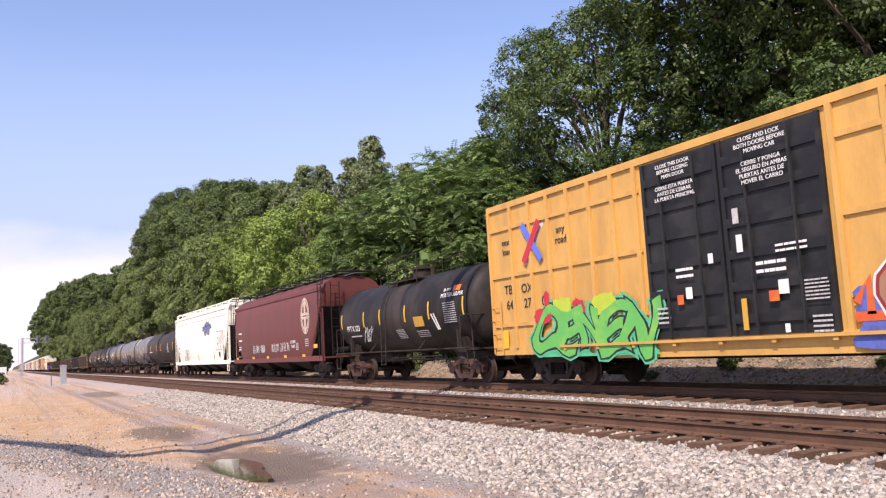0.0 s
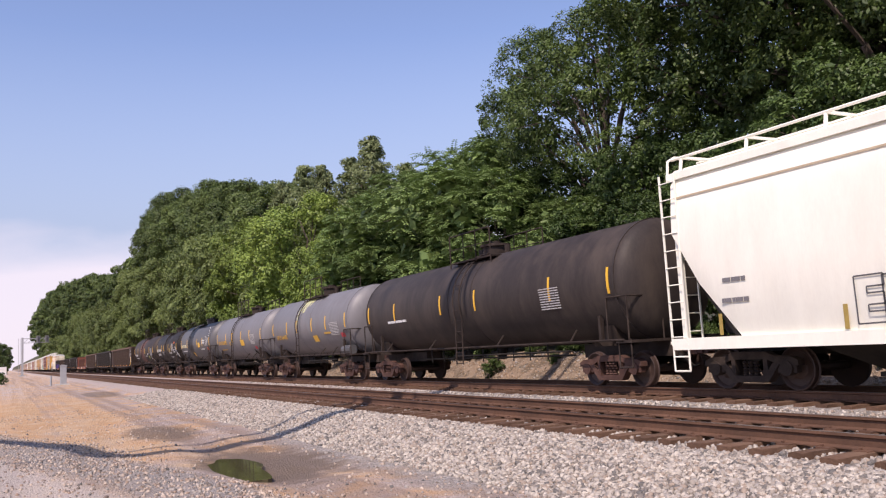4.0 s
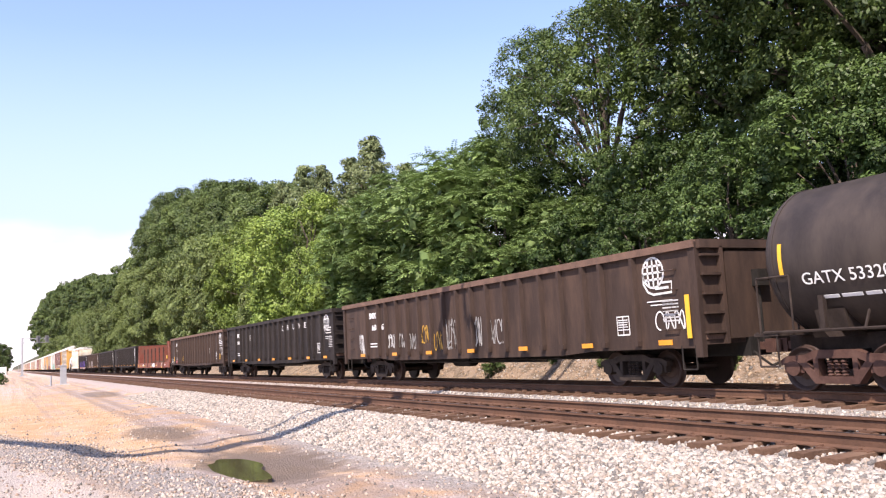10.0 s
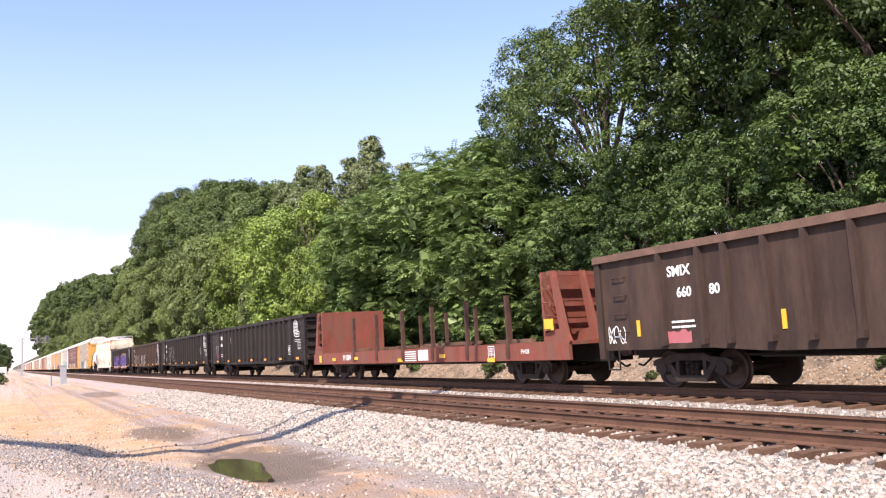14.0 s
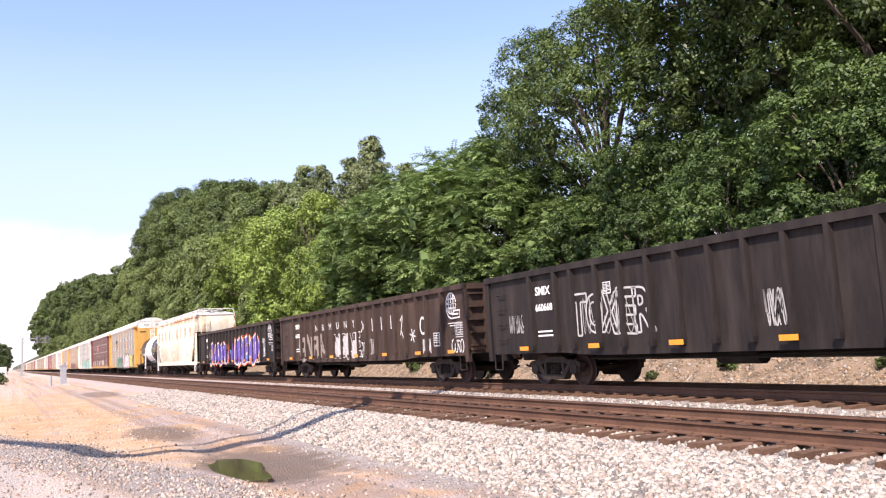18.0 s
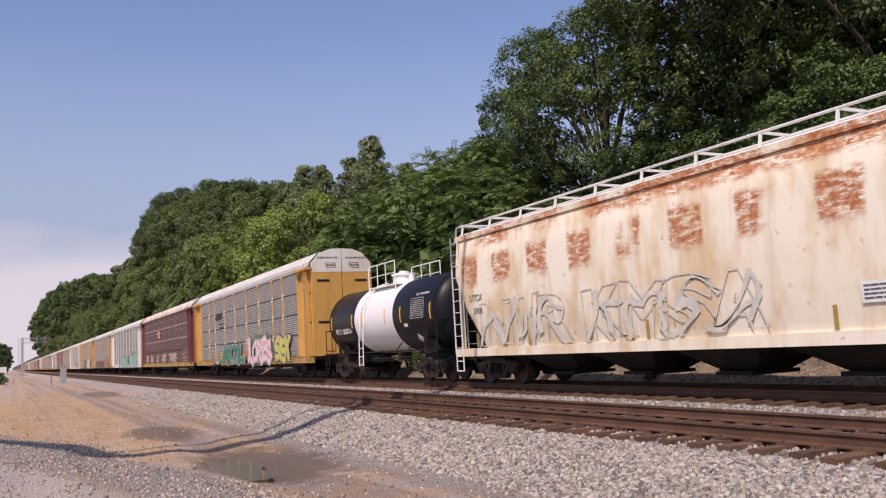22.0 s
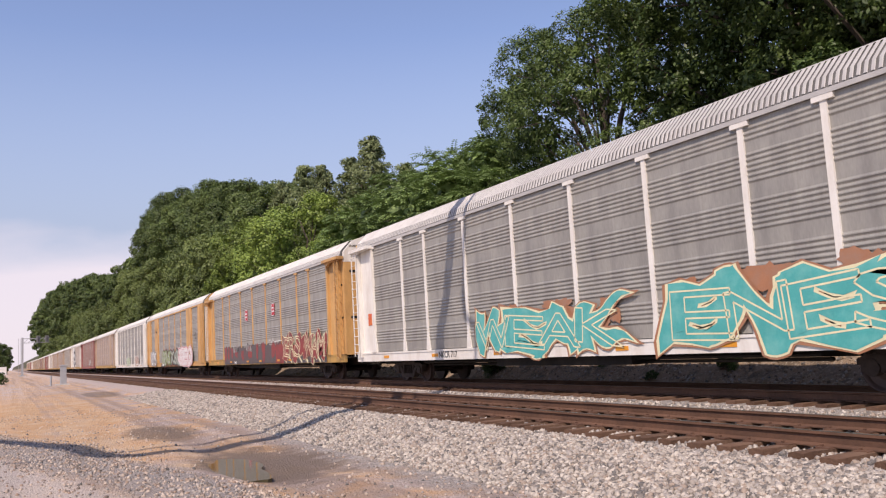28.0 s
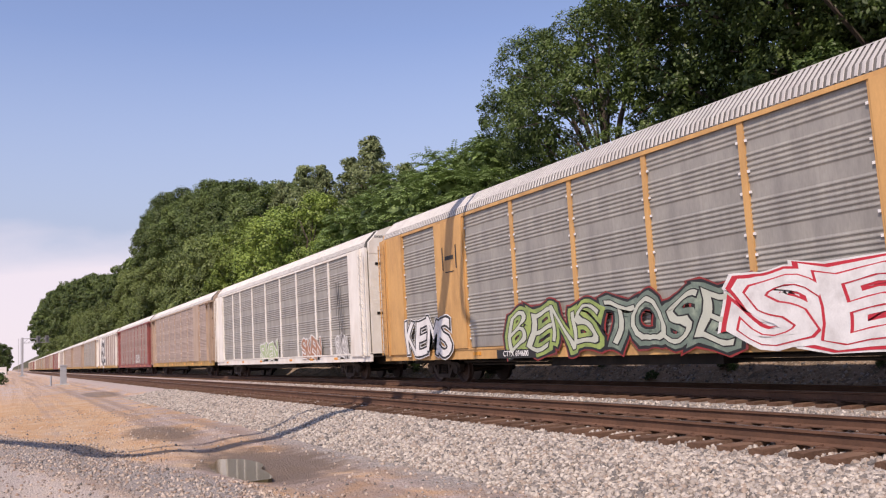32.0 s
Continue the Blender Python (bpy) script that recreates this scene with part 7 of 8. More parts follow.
# tank cars
T = (1.5, 2.55)
c = couple(tank("tank_car", "sooty dark grey tank car with yellow stripes", tank_soot, span(4), *T, side_ladder=0.0), 4)
tank_stencil(c, *T, 4.8, 2.2, 1.6, 0.2, rows=1)
tank_stencil(c, *T, -5.0, 2.3, 0.9, 0.6, rows=6)
T = (1.48, 2.55)
c = couple(tank("tank_car", "grey tank car with pale yellow spill over its middle", tank_grey, span(5), *T, side_ladder=1.0), 5)
rs = random.Random(77)
for k in range(22):
    q0, q1 = 92, rs.uniform(128, 178) if 4 < k < 18 else rs.uniform(105, 150)
    ar = [radians(q0 + (q1 - q0) * i / 18) for i in range(19)]
    rr = [(T[0] + 0.012 + 0.0008 * (k % 5)), (T[0] - 0.02)]
    y, w = 0.05 + 0.068 * k, rs.uniform(0.025, 0.06)
    part("spill_run", Shape().loft([[(rr[0] * cos(a), y - w, T[1] + rr[0] * sin(a)), (rr[0] * cos(a), y + w, T[1] + rr[0] * sin(a)), (rr[1] * cos(a), y + w, T[1] + rr[1] * sin(a)), (rr[1] * cos(a), y - w, T[1] + rr[1] * sin(a))] for a in ar]), tank_spill, c, "dried pale yellow spill")
tank_plate(c, *T, -1.3, 1.9, 0.58, 0.32, reflector)
tank_stencil(c, *T, -4.05, 2.25, 1.05, 0.6, rows=6)
tank_plate(c, *T, -4.9, 1.95, 0.45, 0.2, g_red)
tank_text(c, *T, "UTLX 664185", 3.9, 2.1, 0.32, amber)
tank_stencil(c, *T, -3.1, 2.1, 0.9, 0.2, amber, rows=1)
tank_plate(c, *T, -4.3, 1.5, 0.35, 0.35, tank_grey2, turn=45)
part("air_reservoir", Shape().rod((-1.2, -5.6, 1.3), (-1.2, -4.6, 1.3), 0.2, 12), tank_grey2, c)
T = (1.45, 2.5)
c = couple(tank("tank_car", "grey tank car with yellow placard and stencils", tank_grey, span(6), *T, side_ladder=0.9), 6)
tank_text(c, *T, "UTLX 664702", 3.9, 2.2, 0.38, amber)
tank_stencil(c, *T, 3.9, 1.78, 1.5, 0.14, amber, rows=1)
tank_stencil(c, *T, 1.75, 2.12, 0.6, 0.25, amber, rows=3)
tank_plate(c, *T, -1.2, 2.1, 0.8, 0.36, reflector)
tank_stencil(c, *T, -3.7, 2.25, 1.0, 0.6, rows=6)
tank_plate(c, *T, -3.9, 1.75, 0.4, 0.2, g_red)
head_text(c, span(6), "UTLX 664702", 3.05, 0.17, amber)
tank_plate(c, *T, -3.3, 1.5, 0.35, 0.35, steel_black, turn=45)
c = couple(tank("tank_car", "dark grey tank car with black band and top", tank_grey2, span(7), *T, band=tank_clean, band_y=(0.5, 1.9), side_ladder=1.55, rail_top=False, platform=tank_clean), 7)
tank_text(c, *T, "GATX 210015", 4.05, 2.32, 0.34, g_cream)
tank_stencil(c, *T, 3.9, 1.95, 1.7, 0.16, rows=1)
tank_plate(c, *T, -1.75, 2.32, 0.66, 0.36, reflector)
tank_text(c, *T, "SR 13449\nSR 13450", -3.3, 2.5, 0.17)
tank_text(c, *T, "MOLTEN SULFUR", -2.9, 1.98, 0.15, print_grey)
tank_stencil(c, *T, -4.4, 2.55, 0.8, 0.7, rows=7)
tank_text(c, *T, "GATX 210015", -5.05, 2.95, 0.2, turn=80)
head_text(c, span(7), "GATX 210015", 2.95, 0.2)
arc = [radians(q) for q in range(48, 133, 6)]
part("top_coat", Shape().prism([((T[0] + 0.012) * cos(a), T[1] + (T[0] + 0.012) * sin(a)) for a in arc] + [((T[0] - 0.02) * cos(a), T[1] + (T[0] - 0.02) * sin(a)) for a in reversed(arc)], -5.5, 5.5), tank_clean, c)
tank_plate(c, *T, 0.75, 1.65, 0.35, 0.3, reflector, turn=20)
tank_plate(c, *T, -4.7, 2.0, 0.4, 0.2, g_orange)
T = (1.4, 2.45)
c = couple(tank("tank_car", "black tank car with white stencils and patches", tank_black, span(8), *T, side_ladder=0.0), 8)
tank_text(c, *T, "GATX   65594", 3.95, 2.25, 0.34)
tank_text(c, *T, "MOLTEN SULFUR", -2.0, 1.95, 0.17, print_grey)
head_text(c, span(8), "GATX 65594", 3.0, 0.2)
tank_stencil(c, *T, 3.9, 1.9, 1.6, 0.2, rows=2)
tank_stencil(c, *T, -3.15, 2.42, 0.95, 0.7, rows=7)
tank_stencil(c, *T, -3.85, 2.1, 0.6, 0.35, rows=2)
for y, z, t in ((-4.85, 2.1, -8), (-5.3, 1.82, -28)):
    tank_plate(c, *T, y, z, 0.2, 0.75, letter_white, "paint_patch", t)
tank_plate(c, *T, -3.9, 2.8, 0.45, 0.16, g_orange)
tank_plate(c, *T, -1.7, 2.2, 0.7, 0.36, material("tarnished_placard", (0.22, 0.15, 0.04), 0.5))
tank_stencil(c, *T, -2.1, 1.6, 1.0, 0.14, rows=1)
tank_stencil(c, *T, 1.6, 2.0, 0.6, 0.3, rows=3)
T = (1.42, 2.45)
c = couple(tank("tank_car", "black tank car with a rust-red middle band", tank_soot, span(9), *T, band=tank_rust, band_y=(-0.5, 2.2), side_ladder=0.3), 9)
tank_text(c, *T, "GATX 53320", 5.2, 2.05, 0.32)
tank_stencil(c, *T, 5.0, 1.72, 1.6, 0.16, rows=1)
tank_text(c, *T, "FRA A/P", -3.1, 2.1, 0.2)
tank_plate(c, *T, -3.45, 1.78, 0.8, 0.32, material("olive_placard", (0.2, 0.22, 0.03), 0.5))
tank_stencil(c, *T, -5.35, 2.25, 1.1, 0.75, rows=6)
tank_plate(c, *T, -5.0, 1.5, 0.36, 0.36, letter_white, turn=45)
tank_stencil(c, *T, -1.8, 1.9, 0.9, 0.12, rows=1)
tank_stencil(c, *T, -4.6, 1.75, 0.4, 0.35, rows=3, frame_it=True)

# mill gondolas
GX = -1.512


def smix(car, number, box=True):
    lettering(car, "SMIX", 7.14, 2.52, 0.31, GX, offset=0.008)
    if " " in number:
        lettering(car, number[:3], 7.02, 2.06, 0.29, GX, offset=0.007)
        lettering(car, number[4:], 6.16, 2.06, 0.29, GX, offset=0.007)
    else:
        lettering(car, number, 7.12, 2.08, 0.262, GX, offset=0.006)
    stencil(car, 7.1, 1.4, 0.7, 0.22, GX, letter_white, 2)
    globe(car, -8.88, 2.56, 0.33, GX - 0.004, g_white)
    stencil(car, -9.35, 1.7, 0.5, 0.5, GX, letter_white, 5)
    if box:
        square_mark(car, -7.75, 1.45, 0.42, GX, g_white)


c = couple(gondola("gondola", "brown mill gondola with white globe emblem", gon_brown, gon_in, span(10), chord=gon_in), 10)
smix(c, "660 67")
for i, (y, z, w, h) in enumerate(((5.5, 1.5, 0.7, 0.5), (4.6, 1.5, 0.6, 0.5), (3.65, 1.45, 0.6, 0.55), (8.3, 1.45, 0.5, 0.8), (-2.25, 1.55, 0.9, 0.7), (-1.0, 1.6, 0.5, 0.9), (-9.3, 1.5, 0.9, 0.4), (0.6, 1.6, 0.9, 1.0))):
    scribble(c, y, z, w, h, GX - 0.002, (g_white, g_chalk, g_chalk)[i % 3], i + 20, 3, 0.035)
for i, (y, z) in enumerate(((2.7, 1.65), (1.6, 1.4))):
    scribble(c, y, z, 0.7, 0.6, GX - 0.002, amber, 40 + i, 3, 0.035)
plate(c, "reflector", -9.95, 1.55, 0.12, 0.9, GX - 0.1, reflector)
c = couple(gondola("gondola", "black mill gondola with spaced white letters", gon_black, gon_in, span(11)), 11)
smix(c, "66064")
for ch, y in zip("GRUVE", (-2.2, -3.12, -4.05, -4.95, -5.88)):
    graffiti(c, ch, y + 0.14, y - 0.14, 2.44, 2.72, GX, [(g_white, 0.012)], 2, 0.0, bend=0.03)
square_mark(c, 4.3, 2.32, 0.3, GX, g_white)
c = couple(gondola("gondola", "brown mill gondola with yellow upright stripes", gon_brown, gon_in, span(12), stripes="bars", chord=gon_in), 12)
smix(c, "660 80")
ribbon(c, [[(-5.1, 2.05), (-5.25, 2.12), (-5.5, 1.95), (-5.55, 1.75), (-5.4, 1.5), (-5.2, 1.42), (-5.3, 1.6), (-5.1, 1.72), (-5.02, 1.9), (-5.1, 2.05)]], 0.045, GX, g_white, "stencil_mark")
scribble(c, 9.3, 1.25, 0.6, 0.4, GX, g_white, 61, 3, 0.03)
cloud(c, 7.6, 6.9, 1.0, 1.3, GX, paint("rose", (0.4, 0.12, 0.13)), 3, 0.3, 8)

# bulkhead flat
c = couple(flatcar("flatcar", "red oxide bulkhead flatcar with side stakes", flat_red, span(13)), 13)
FX = -1.556
for k in range(5):
    plate(c, "emblem_bar", -0.55, 0.93 + (k - 2) * 0.075, 0.9, 0.036, FX, letter_white)
plate(c, "emblem_block", -1.35, 0.95, 0.34, 0.36, FX, letter_white)
plate(c, "emblem_block", -1.75, 0.95, 0.34, 0.36, FX, letter_white)
lettering(c, "111204", 5.7, 0.95, 0.3, FX, offset=0.006)
square_mark(c, -6.1, 0.96, 0.34, FX, g_white)
lettering(c, "F5428", -7.9, 0.94, 0.17, FX)
for y, z in ((-6.1, 0.74), (-9.15, 1.62), (0.3, 0.8), (7.2, 0.9), (-3.0, 0.9), (4.6, 0.92)):
    plate(c, "reflector", y, z, 0.4, 0.12 if z < 1.3 else 0.3, FX - 0.02, reflector)
plate(c, "reflector", 9.0, 0.94, 0.25, 0.3, FX, reflector)

# second run of gondolas
c = couple(gondola("gondola", "black mill gondola with white numbers", gon_black, gon_in, span(14)), 14)
smix(c, "66068C")
square_mark(c, 4.85, 2.35, 0.34, GX, g_white)
scribble(c, 8.5, 1.8, 0.9, 0.5, GX, g_chalk, 71, 3, 0.025)
scribble(c, 8.45, 1.35, 0.4, 0.3, GX, paint("magenta", (0.4, 0.03, 0.12)), 72, 2, 0.04)
g_ash2 = paint("chalk_white", (0.5, 0.49, 0.48), (0.2, 0.19, 0.18), 0.7, 4.0)
c = couple(gondola("gondola", "black mill gondola with a chalky tag", gon_black, gon_in, span(15)), 15)
smix(c, "660668", False)
outline_letters(c, "TOXER", 5.9, 2.9, 1.3, 2.3, GX, g_ash2, 0.05, 0.03, 12)
scribble(c, 4.5, 1.75, 1.9, 0.9, GX - 0.003, g_chalk, 12, 7, 0.02)
square_mark(c, 4.45, 2.38, 0.26, GX, g_white)
scribble(c, -7.6, 1.85, 0.7, 0.5, GX, g_chalk, 75, 3)
scribble(c, -0.4, 1.6, 0.5, 0.7, GX, g_chalk, 76, 5, 0.03)
scribble(c, 8.5, 1.7, 0.7, 0.5, GX, g_chalk, 77, 7, 0.03)
c = couple(gondola("gondola", "dark brown mill gondola covered in white tags", gon_brown, gon_in, span(16)), 16)
smix(c, "660326")
for y in (-2.3, -3.2, -4.1):
    ribbon(c, [[(y, 1.95), (y + 0.03, 2.45)]], 0.06, GX, g_white)
ribbon(c, [[(-1.1, 1.95), (-1.6, 2.45)], [(-1.2, 2.4), (-1.5, 1.95)]], 0.06, GX, g_white)
ribbon(c, [[(-4.9, 1.7), (-5.15, 2.4)], [(-4.9, 2.2), (-5.15, 2.42), (-5.3, 2.2)], [(-4.95, 1.9), (-5.2, 1.5)]], 0.055, GX, g_white)
ribbon(c, [[(-5.92 + 0.25 * cos(a), 1.65 + 0.25 * sin(a)), (-5.92 - 0.25 * cos(a), 1.65 - 0.25 * sin(a))] for a in (0.2, 1.2, 2.3)], 0.05, GX, g_white)
ribbon(c, [[(-6.75 + 0.2 * cos(a), 1.95 + 0.28 * sin(a)) for a in [6.28 * i / 14 for i in range(15)]]], 0.08, GX, g_white)
for i, (y, z, w, h) in enumerate(((-1.35, 1.25, 0.6, 0.6), (-2.3, 1.35, 0.6, 0.6), (-7.0, 1.25, 0.6, 0.5), (3.7, 1.45, 0.8, 0.3), (-9.2, 1.2, 0.8, 0.4), (-9.3, 1.75, 0.5, 0.4))):
    scribble(c, y, z, w, h, GX - 0.002, (g_white, g_chalk)[i % 2], i + 90, 4, 0.04)
g_ash = paint("ash", (0.5, 0.47, 0.46), (0.3, 0.27, 0.26), 0.7, 2.5)
g_smoke = paint("smoke", (0.30, 0.245, 0.21), (0.14, 0.115, 0.10), 0.8, 3.0)
graffiti(c, "ENRA", 6.8, 3.1, 0.95, 2.1, GX - 0.004, [(g_smoke, 0.02)], 9, 0.08, bend=0.14)
for y, z, a, b in ((1.5, 1.4, 0.42, 0.4), (0.6, 1.4, 0.4, 0.42), (-0.4, 1.35, 0.4, 0.35)):
    blotch(c, y, z, a, b, GX - 0.003, g_ash, int(90 * a + y), 0.4, "graffiti_fill")
outline_letters(c, "MSAE", 2.05, -1.0, 0.95, 2.0, GX - 0.008, g_white, 0.03, 0.05, 10)
for q, m in ((5.8, g_smoke), (4.8, g_smoke), (3.9, g_smoke), (1.1, g_ash), (0.17, g_ash), (-0.77, g_ash)):
    plate(c, "painted_rib", q, 1.5, 0.1, 0.95, -1.62, m)
for ch, y in zip("NRMUNY", (4.35, 3.42, 2.5, 1.57, 0.63, -0.3)):
    graffiti(c, ch, y + 0.14, y - 0.14, 2.2, 2.5, GX, [(g_white, 0.004)], 3, 0.0, bend=0.04)
c = couple(gondola("gondola", "dark gondola with purple and red graffiti", gon_black, gon_in, span(17), chord=gon_brown), 17)
smix(c, "660 38")
cloud(c, 6.2, 0.6, 0.84, 2.5, GX - 0.002, g_orange, 35, 0.75, 17)
cloud(c, 6.1, 0.9, 0.84, 1.75, GX - 0.004, g_white, 37, 0.5, 40)
cloud(c, -0.9, -6.8, 0.84, 2.7, GX - 0.0025, g_orange, 36, 0.75, 19)
cloud(c, -1.0, -6.6, 0.84, 1.8, GX - 0.0045, g_white, 38, 0.5, 40)
graffiti(c, "DAGER", 5.9, 1.0, 0.98, 2.1, GX - 0.03, [(g_orange, 0.15), (g_white, 0.115), (g_black, 0.062), (g_purple, 0.05)], 14, 0.06, 0.12, bend=0.09)
graffiti(c, "BREAD", -1.2, -6.6, 0.98, 2.3, GX - 0.03, [(g_orange, 0.16), (g_white, 0.115), (g_black, 0.062), (g_purple, 0.05)], 15, 0.06, 0.12, bend=0.09)
blotch(c, 0.25, 1.4, 0.5, 0.36, GX - 0.02, g_purple, 16, 0.12, "graffiti_fill")
g_azure = paint("azure", (0.16, 0.42, 0.72))
rb = random.Random(5)
for k in range(22):
    y = rb.uniform(-6.4, 5.6)
    blotch(c, y, rb.uniform(1.0, 1.95), 0.09, 0.1, GX - 0.05 - 0.0006 * k, g_azure if k % 3 else g_dred, k, 0.12, "graffiti_dot")
for q in (4.8, 3.9, 2.95, 2.05, 1.1, -0.77, -1.7, -2.65, -3.55, -4.5, -5.4, -6.4):
    plate(c, "painted_rib", q, 1.47 if q > 0 else 1.52, 0.1, 1.05 if q > 0 else 1.2, -1.62, g_purple)
scribble(c, -7.7, 1.7, 0.7, 1.0, GX, g_white, 55, 3, 0.04)

# cream hopper and the short tank car
c = couple(hopper("covered_hopper", "cream covered hopper blotched with rust", hop_cream, span(18), top=4.9, rails=white_paint, roof=white_paint, bays=4), 18)
zebra = paint("faded_blue", (0.52, 0.51, 0.47), (0.74, 0.67, 0.53), 0.85, 2.5, 0.44)
for word, a, b, sd in (("NWR", 7.0, 2.6, 291), ("KMSA", 2.0, -3.4, 292)):
    graffiti(c, word, a, b, 1.15, 2.25, -1.600, [(zebra, -0.012)], sd, 0.15, 0.45, bend=0.2)
    outline_letters(c, word, a + 0.15, b + 0.1, 1.2, 2.4, -1.606, zebra, 0.035, 0.05, sd)
lettering(c, "UTCX", 7.5, 2.6, 0.28, -1.605, tank_grey)
lettering(c, "5908", 7.4, 2.2, 0.26, -1.605, tank_grey)
plate(c, "placard", -5.6, 1.72, 0.6, 0.36, -1.6, letter_white)
stencil(c, -5.6, 1.72, 0.5, 0.28, -1.612, tank_grey2, 3)
T = (1.38, 2.45)
c = couple(tank("tank_car", "short black tank car with white middle band", tank_clean, span(19), *T, band=tank_white, band_y=(-1.75, 2.1), platform=tank_white, gear=bogie_dark, frame=steel_black, side_ladder=1.1), 19)
tank_text(c, *T, "AITX 800016", 3.5, 2.05, 0.34)
tank_stencil(c, *T, 3.4, 1.75, 1.6, 0.2, tank_grey2, rows=2)
tank_stencil(c, *T, -3.9, 2.6, 0.9, 0.6, g_chalk, rows=6, frame_it=True)
tank_text(c, *T, "DOT 111A100W1", -4.15, 3.08, 0.13)
tank_plate(c, *T, -3.45, 1.55, 0.3, 0.3, letter_white, turn=45)
tank_plate(c, *T, -2.8, 2.05, 0.3, 0.12, letter_white)

# autoracks
RX = -1.595
rk = autorack("autorack", "yellow-posted autorack with pink and yellow graffiti", yellow_paint, galv, yellow_paint, end_white, sill_yellow, galv_roof, seams=3, clamps=True)
c = couple(rk, 20)
for k in range(5):
    plate(c, "emblem_bar", 6.3, 3.82 + k * 0.09, 1.1, 0.05, RX, letter_black)
for y in (5.55, 5.15):
    plate(c, "emblem_block", y, 4.0, 0.34, 0.4, RX, letter_black)
stencil(c, 5.15, 3.48, 0.95, 0.2, RX, letter_black, 1)
stencil(c, 5.05, 3.22, 1.1, 0.2, RX, letter_black, 1)
plate(c, "number_board", 6.55, 0.94, 2.0, 0.3, -1.606, letter_black)
lettering(c, "ETTX 802837", 6.55, 0.94, 0.26, -1.62)
g_hedge = paint("hedge_green", (0.06, 0.16, 0.06), (0.2, 0.22, 0.2), 0.6)
for y, z, a, b in ((-4.4, 1.5, 2.6, 0.75), (-4.0, 2.1, 1.0, 0.35), (-5.9, 2.1, 0.8, 0.35), (-7.0, 1.3, 0.4, 0.5)):
    blotch(c, y, z, a, b, RX - 0.004 - 0.001 * a, g_hedge, int(10 * a), 0.3, "graffiti_fill")
cloud(c, -0.1, -1.7, 0.8, 1.6, RX - 0.005, amber, 6, 0.5, 12)
blotch(c, 4.9, 1.2, 0.5, 0.4, RX - 0.006, amber, 71, 0.3, "graffiti_fill")
for word, a, b, z1, ls, sd in (("ARTL", 4.9, -0.9, 1.95, [(g_black, 0.12), (g_white, 0.085), (g_black, 0.06), (g_darkgreen, 0.05)], 21), ("LORES", -2.0, -6.65, 2.12, [(g_black, 0.115), (g_white, 0.09), (g_red, 0.065), (g_pink, 0.045)], 22), ("SEK", -7.45, -10.1, 2.12, [(g_black, 0.11), (g_cream, 0.075), (g_black, 0.055), (g_yellow, 0.042)], 23)):
    graffiti(c, word, a, b, 0.93, z1, RX - 0.03, ls, sd, 0.07, 0.1, bend=0.1)
rk = autorack("autorack", "maroon autorack with rust-streaked pale roof", maroon, brown_panel, maroon, roof_rusty, sill_yellow, roof_rusty, "plain", seams=3)
c = couple(rk, 21)
plate(c, "emblem_panel", 2.7, 3.68, 1.7, 0.62, RX, g_red)
stencil(c, 3.0, 3.8, 1.0, 0.2, RX - 0.01, letter_white, 1)
ribbon(c, [[(2.3 + 0.3 * cos(a), 3.75 + 0.24 * sin(a)) for a in [0.8 + 4.4 * i / 12 for i in range(13)]]], 0.1, RX - 0.012, letter_white, "emblem_arc")
stencil(c, 2.75, 3.48, 1.4, 0.1, RX - 0.01, letter_white, 1)
square_mark(c, -12.5, 3.2, 0.6, RX - 0.02, g_white)
for y, w, sd in ((6.7, 1.9, 131), (-0.2, 2.0, 132), (-4.7, 3.6, 133), (9.7, 1.4, 134), (3.2, 1.0, 136)):
    graffiti(c, ("WSEKN", "SEKU", "GRES", "TNEE", "KER")[sd % 5], y + w / 2, y - w / 2, 1.2, 1.85, RX - 0.012, [(worn_cream, 0.03)], sd, 0.2, 0.3, bend=0.16)
for a, b in zip((-11.5, -8.86, -6.98, -4.19, -1.4, 1.4, 4.19, 6.98, 8.86), (-8.86, -6.98, -4.19, -1.4, 1.4, 4.19, 6.98, 8.86, 11.5)):
    for z in (3.11, 4.18):
        plate(c, "pale_band", (a + b) / 2, z, b - a - 0.2, 0.1, -1.576, tan_panel)
outline_letters(c, "SELE", -9.2, -11.4, 1.2, 2.1, RX - 0.012, worn_cream, 0.035, 0.06, 7)
rk = autorack("autorack", "white-posted autorack with turquoise graffiti", end_white, galv, end_white, yellow_paint, end_white, galv_roof)
c = couple(rk, 22)
for k, (y, z, ra, rb_) in enumerate(((3.0, 1.7, 0.45, 0.3), (1.4, 2.0, 0.5, 0.22), (-0.6, 2.0, 0.6, 0.25), (-2.6, 1.8, 0.4, 0.35), (-5.2, 2.05, 0.5, 0.25), (-7.4, 2.15, 0.7, 0.22), (-9.4, 2.15, 0.6, 0.25), (-10.9, 1.7, 0.3, 0.4))):
    blotch(c, y, z, ra, rb_, RX - 0.002 - 0.001 * k, g_rust, 44 + k, 0.6, "graffiti_fill")
for word, a, b, z1, sd in (("WEAK", 3.6, -3.2, 2.0, 24), ("ENES", -4.7, -10.8, 2.15, 25)):
    graffiti(c, word, a, b, 0.98, z1, RX - 0.03, [(g_rust, 0.12), (g_cream, 0.095), (g_teal, 0.07)], sd, 0.14, 0.25, bend=0.13)
    outline_letters(c, word, a - 0.15, b + 0.15, 1.08, z1 - 0.12, RX - 0.045, g_cream, 0.035, 0.0, sd)
lettering(c, "NKCR 717", 5.6, 0.94, 0.28, -1.606, letter_black)
plate(c, "sticker", 11.95, 2.4, 0.5, 0.45, -1.552, g_orange)
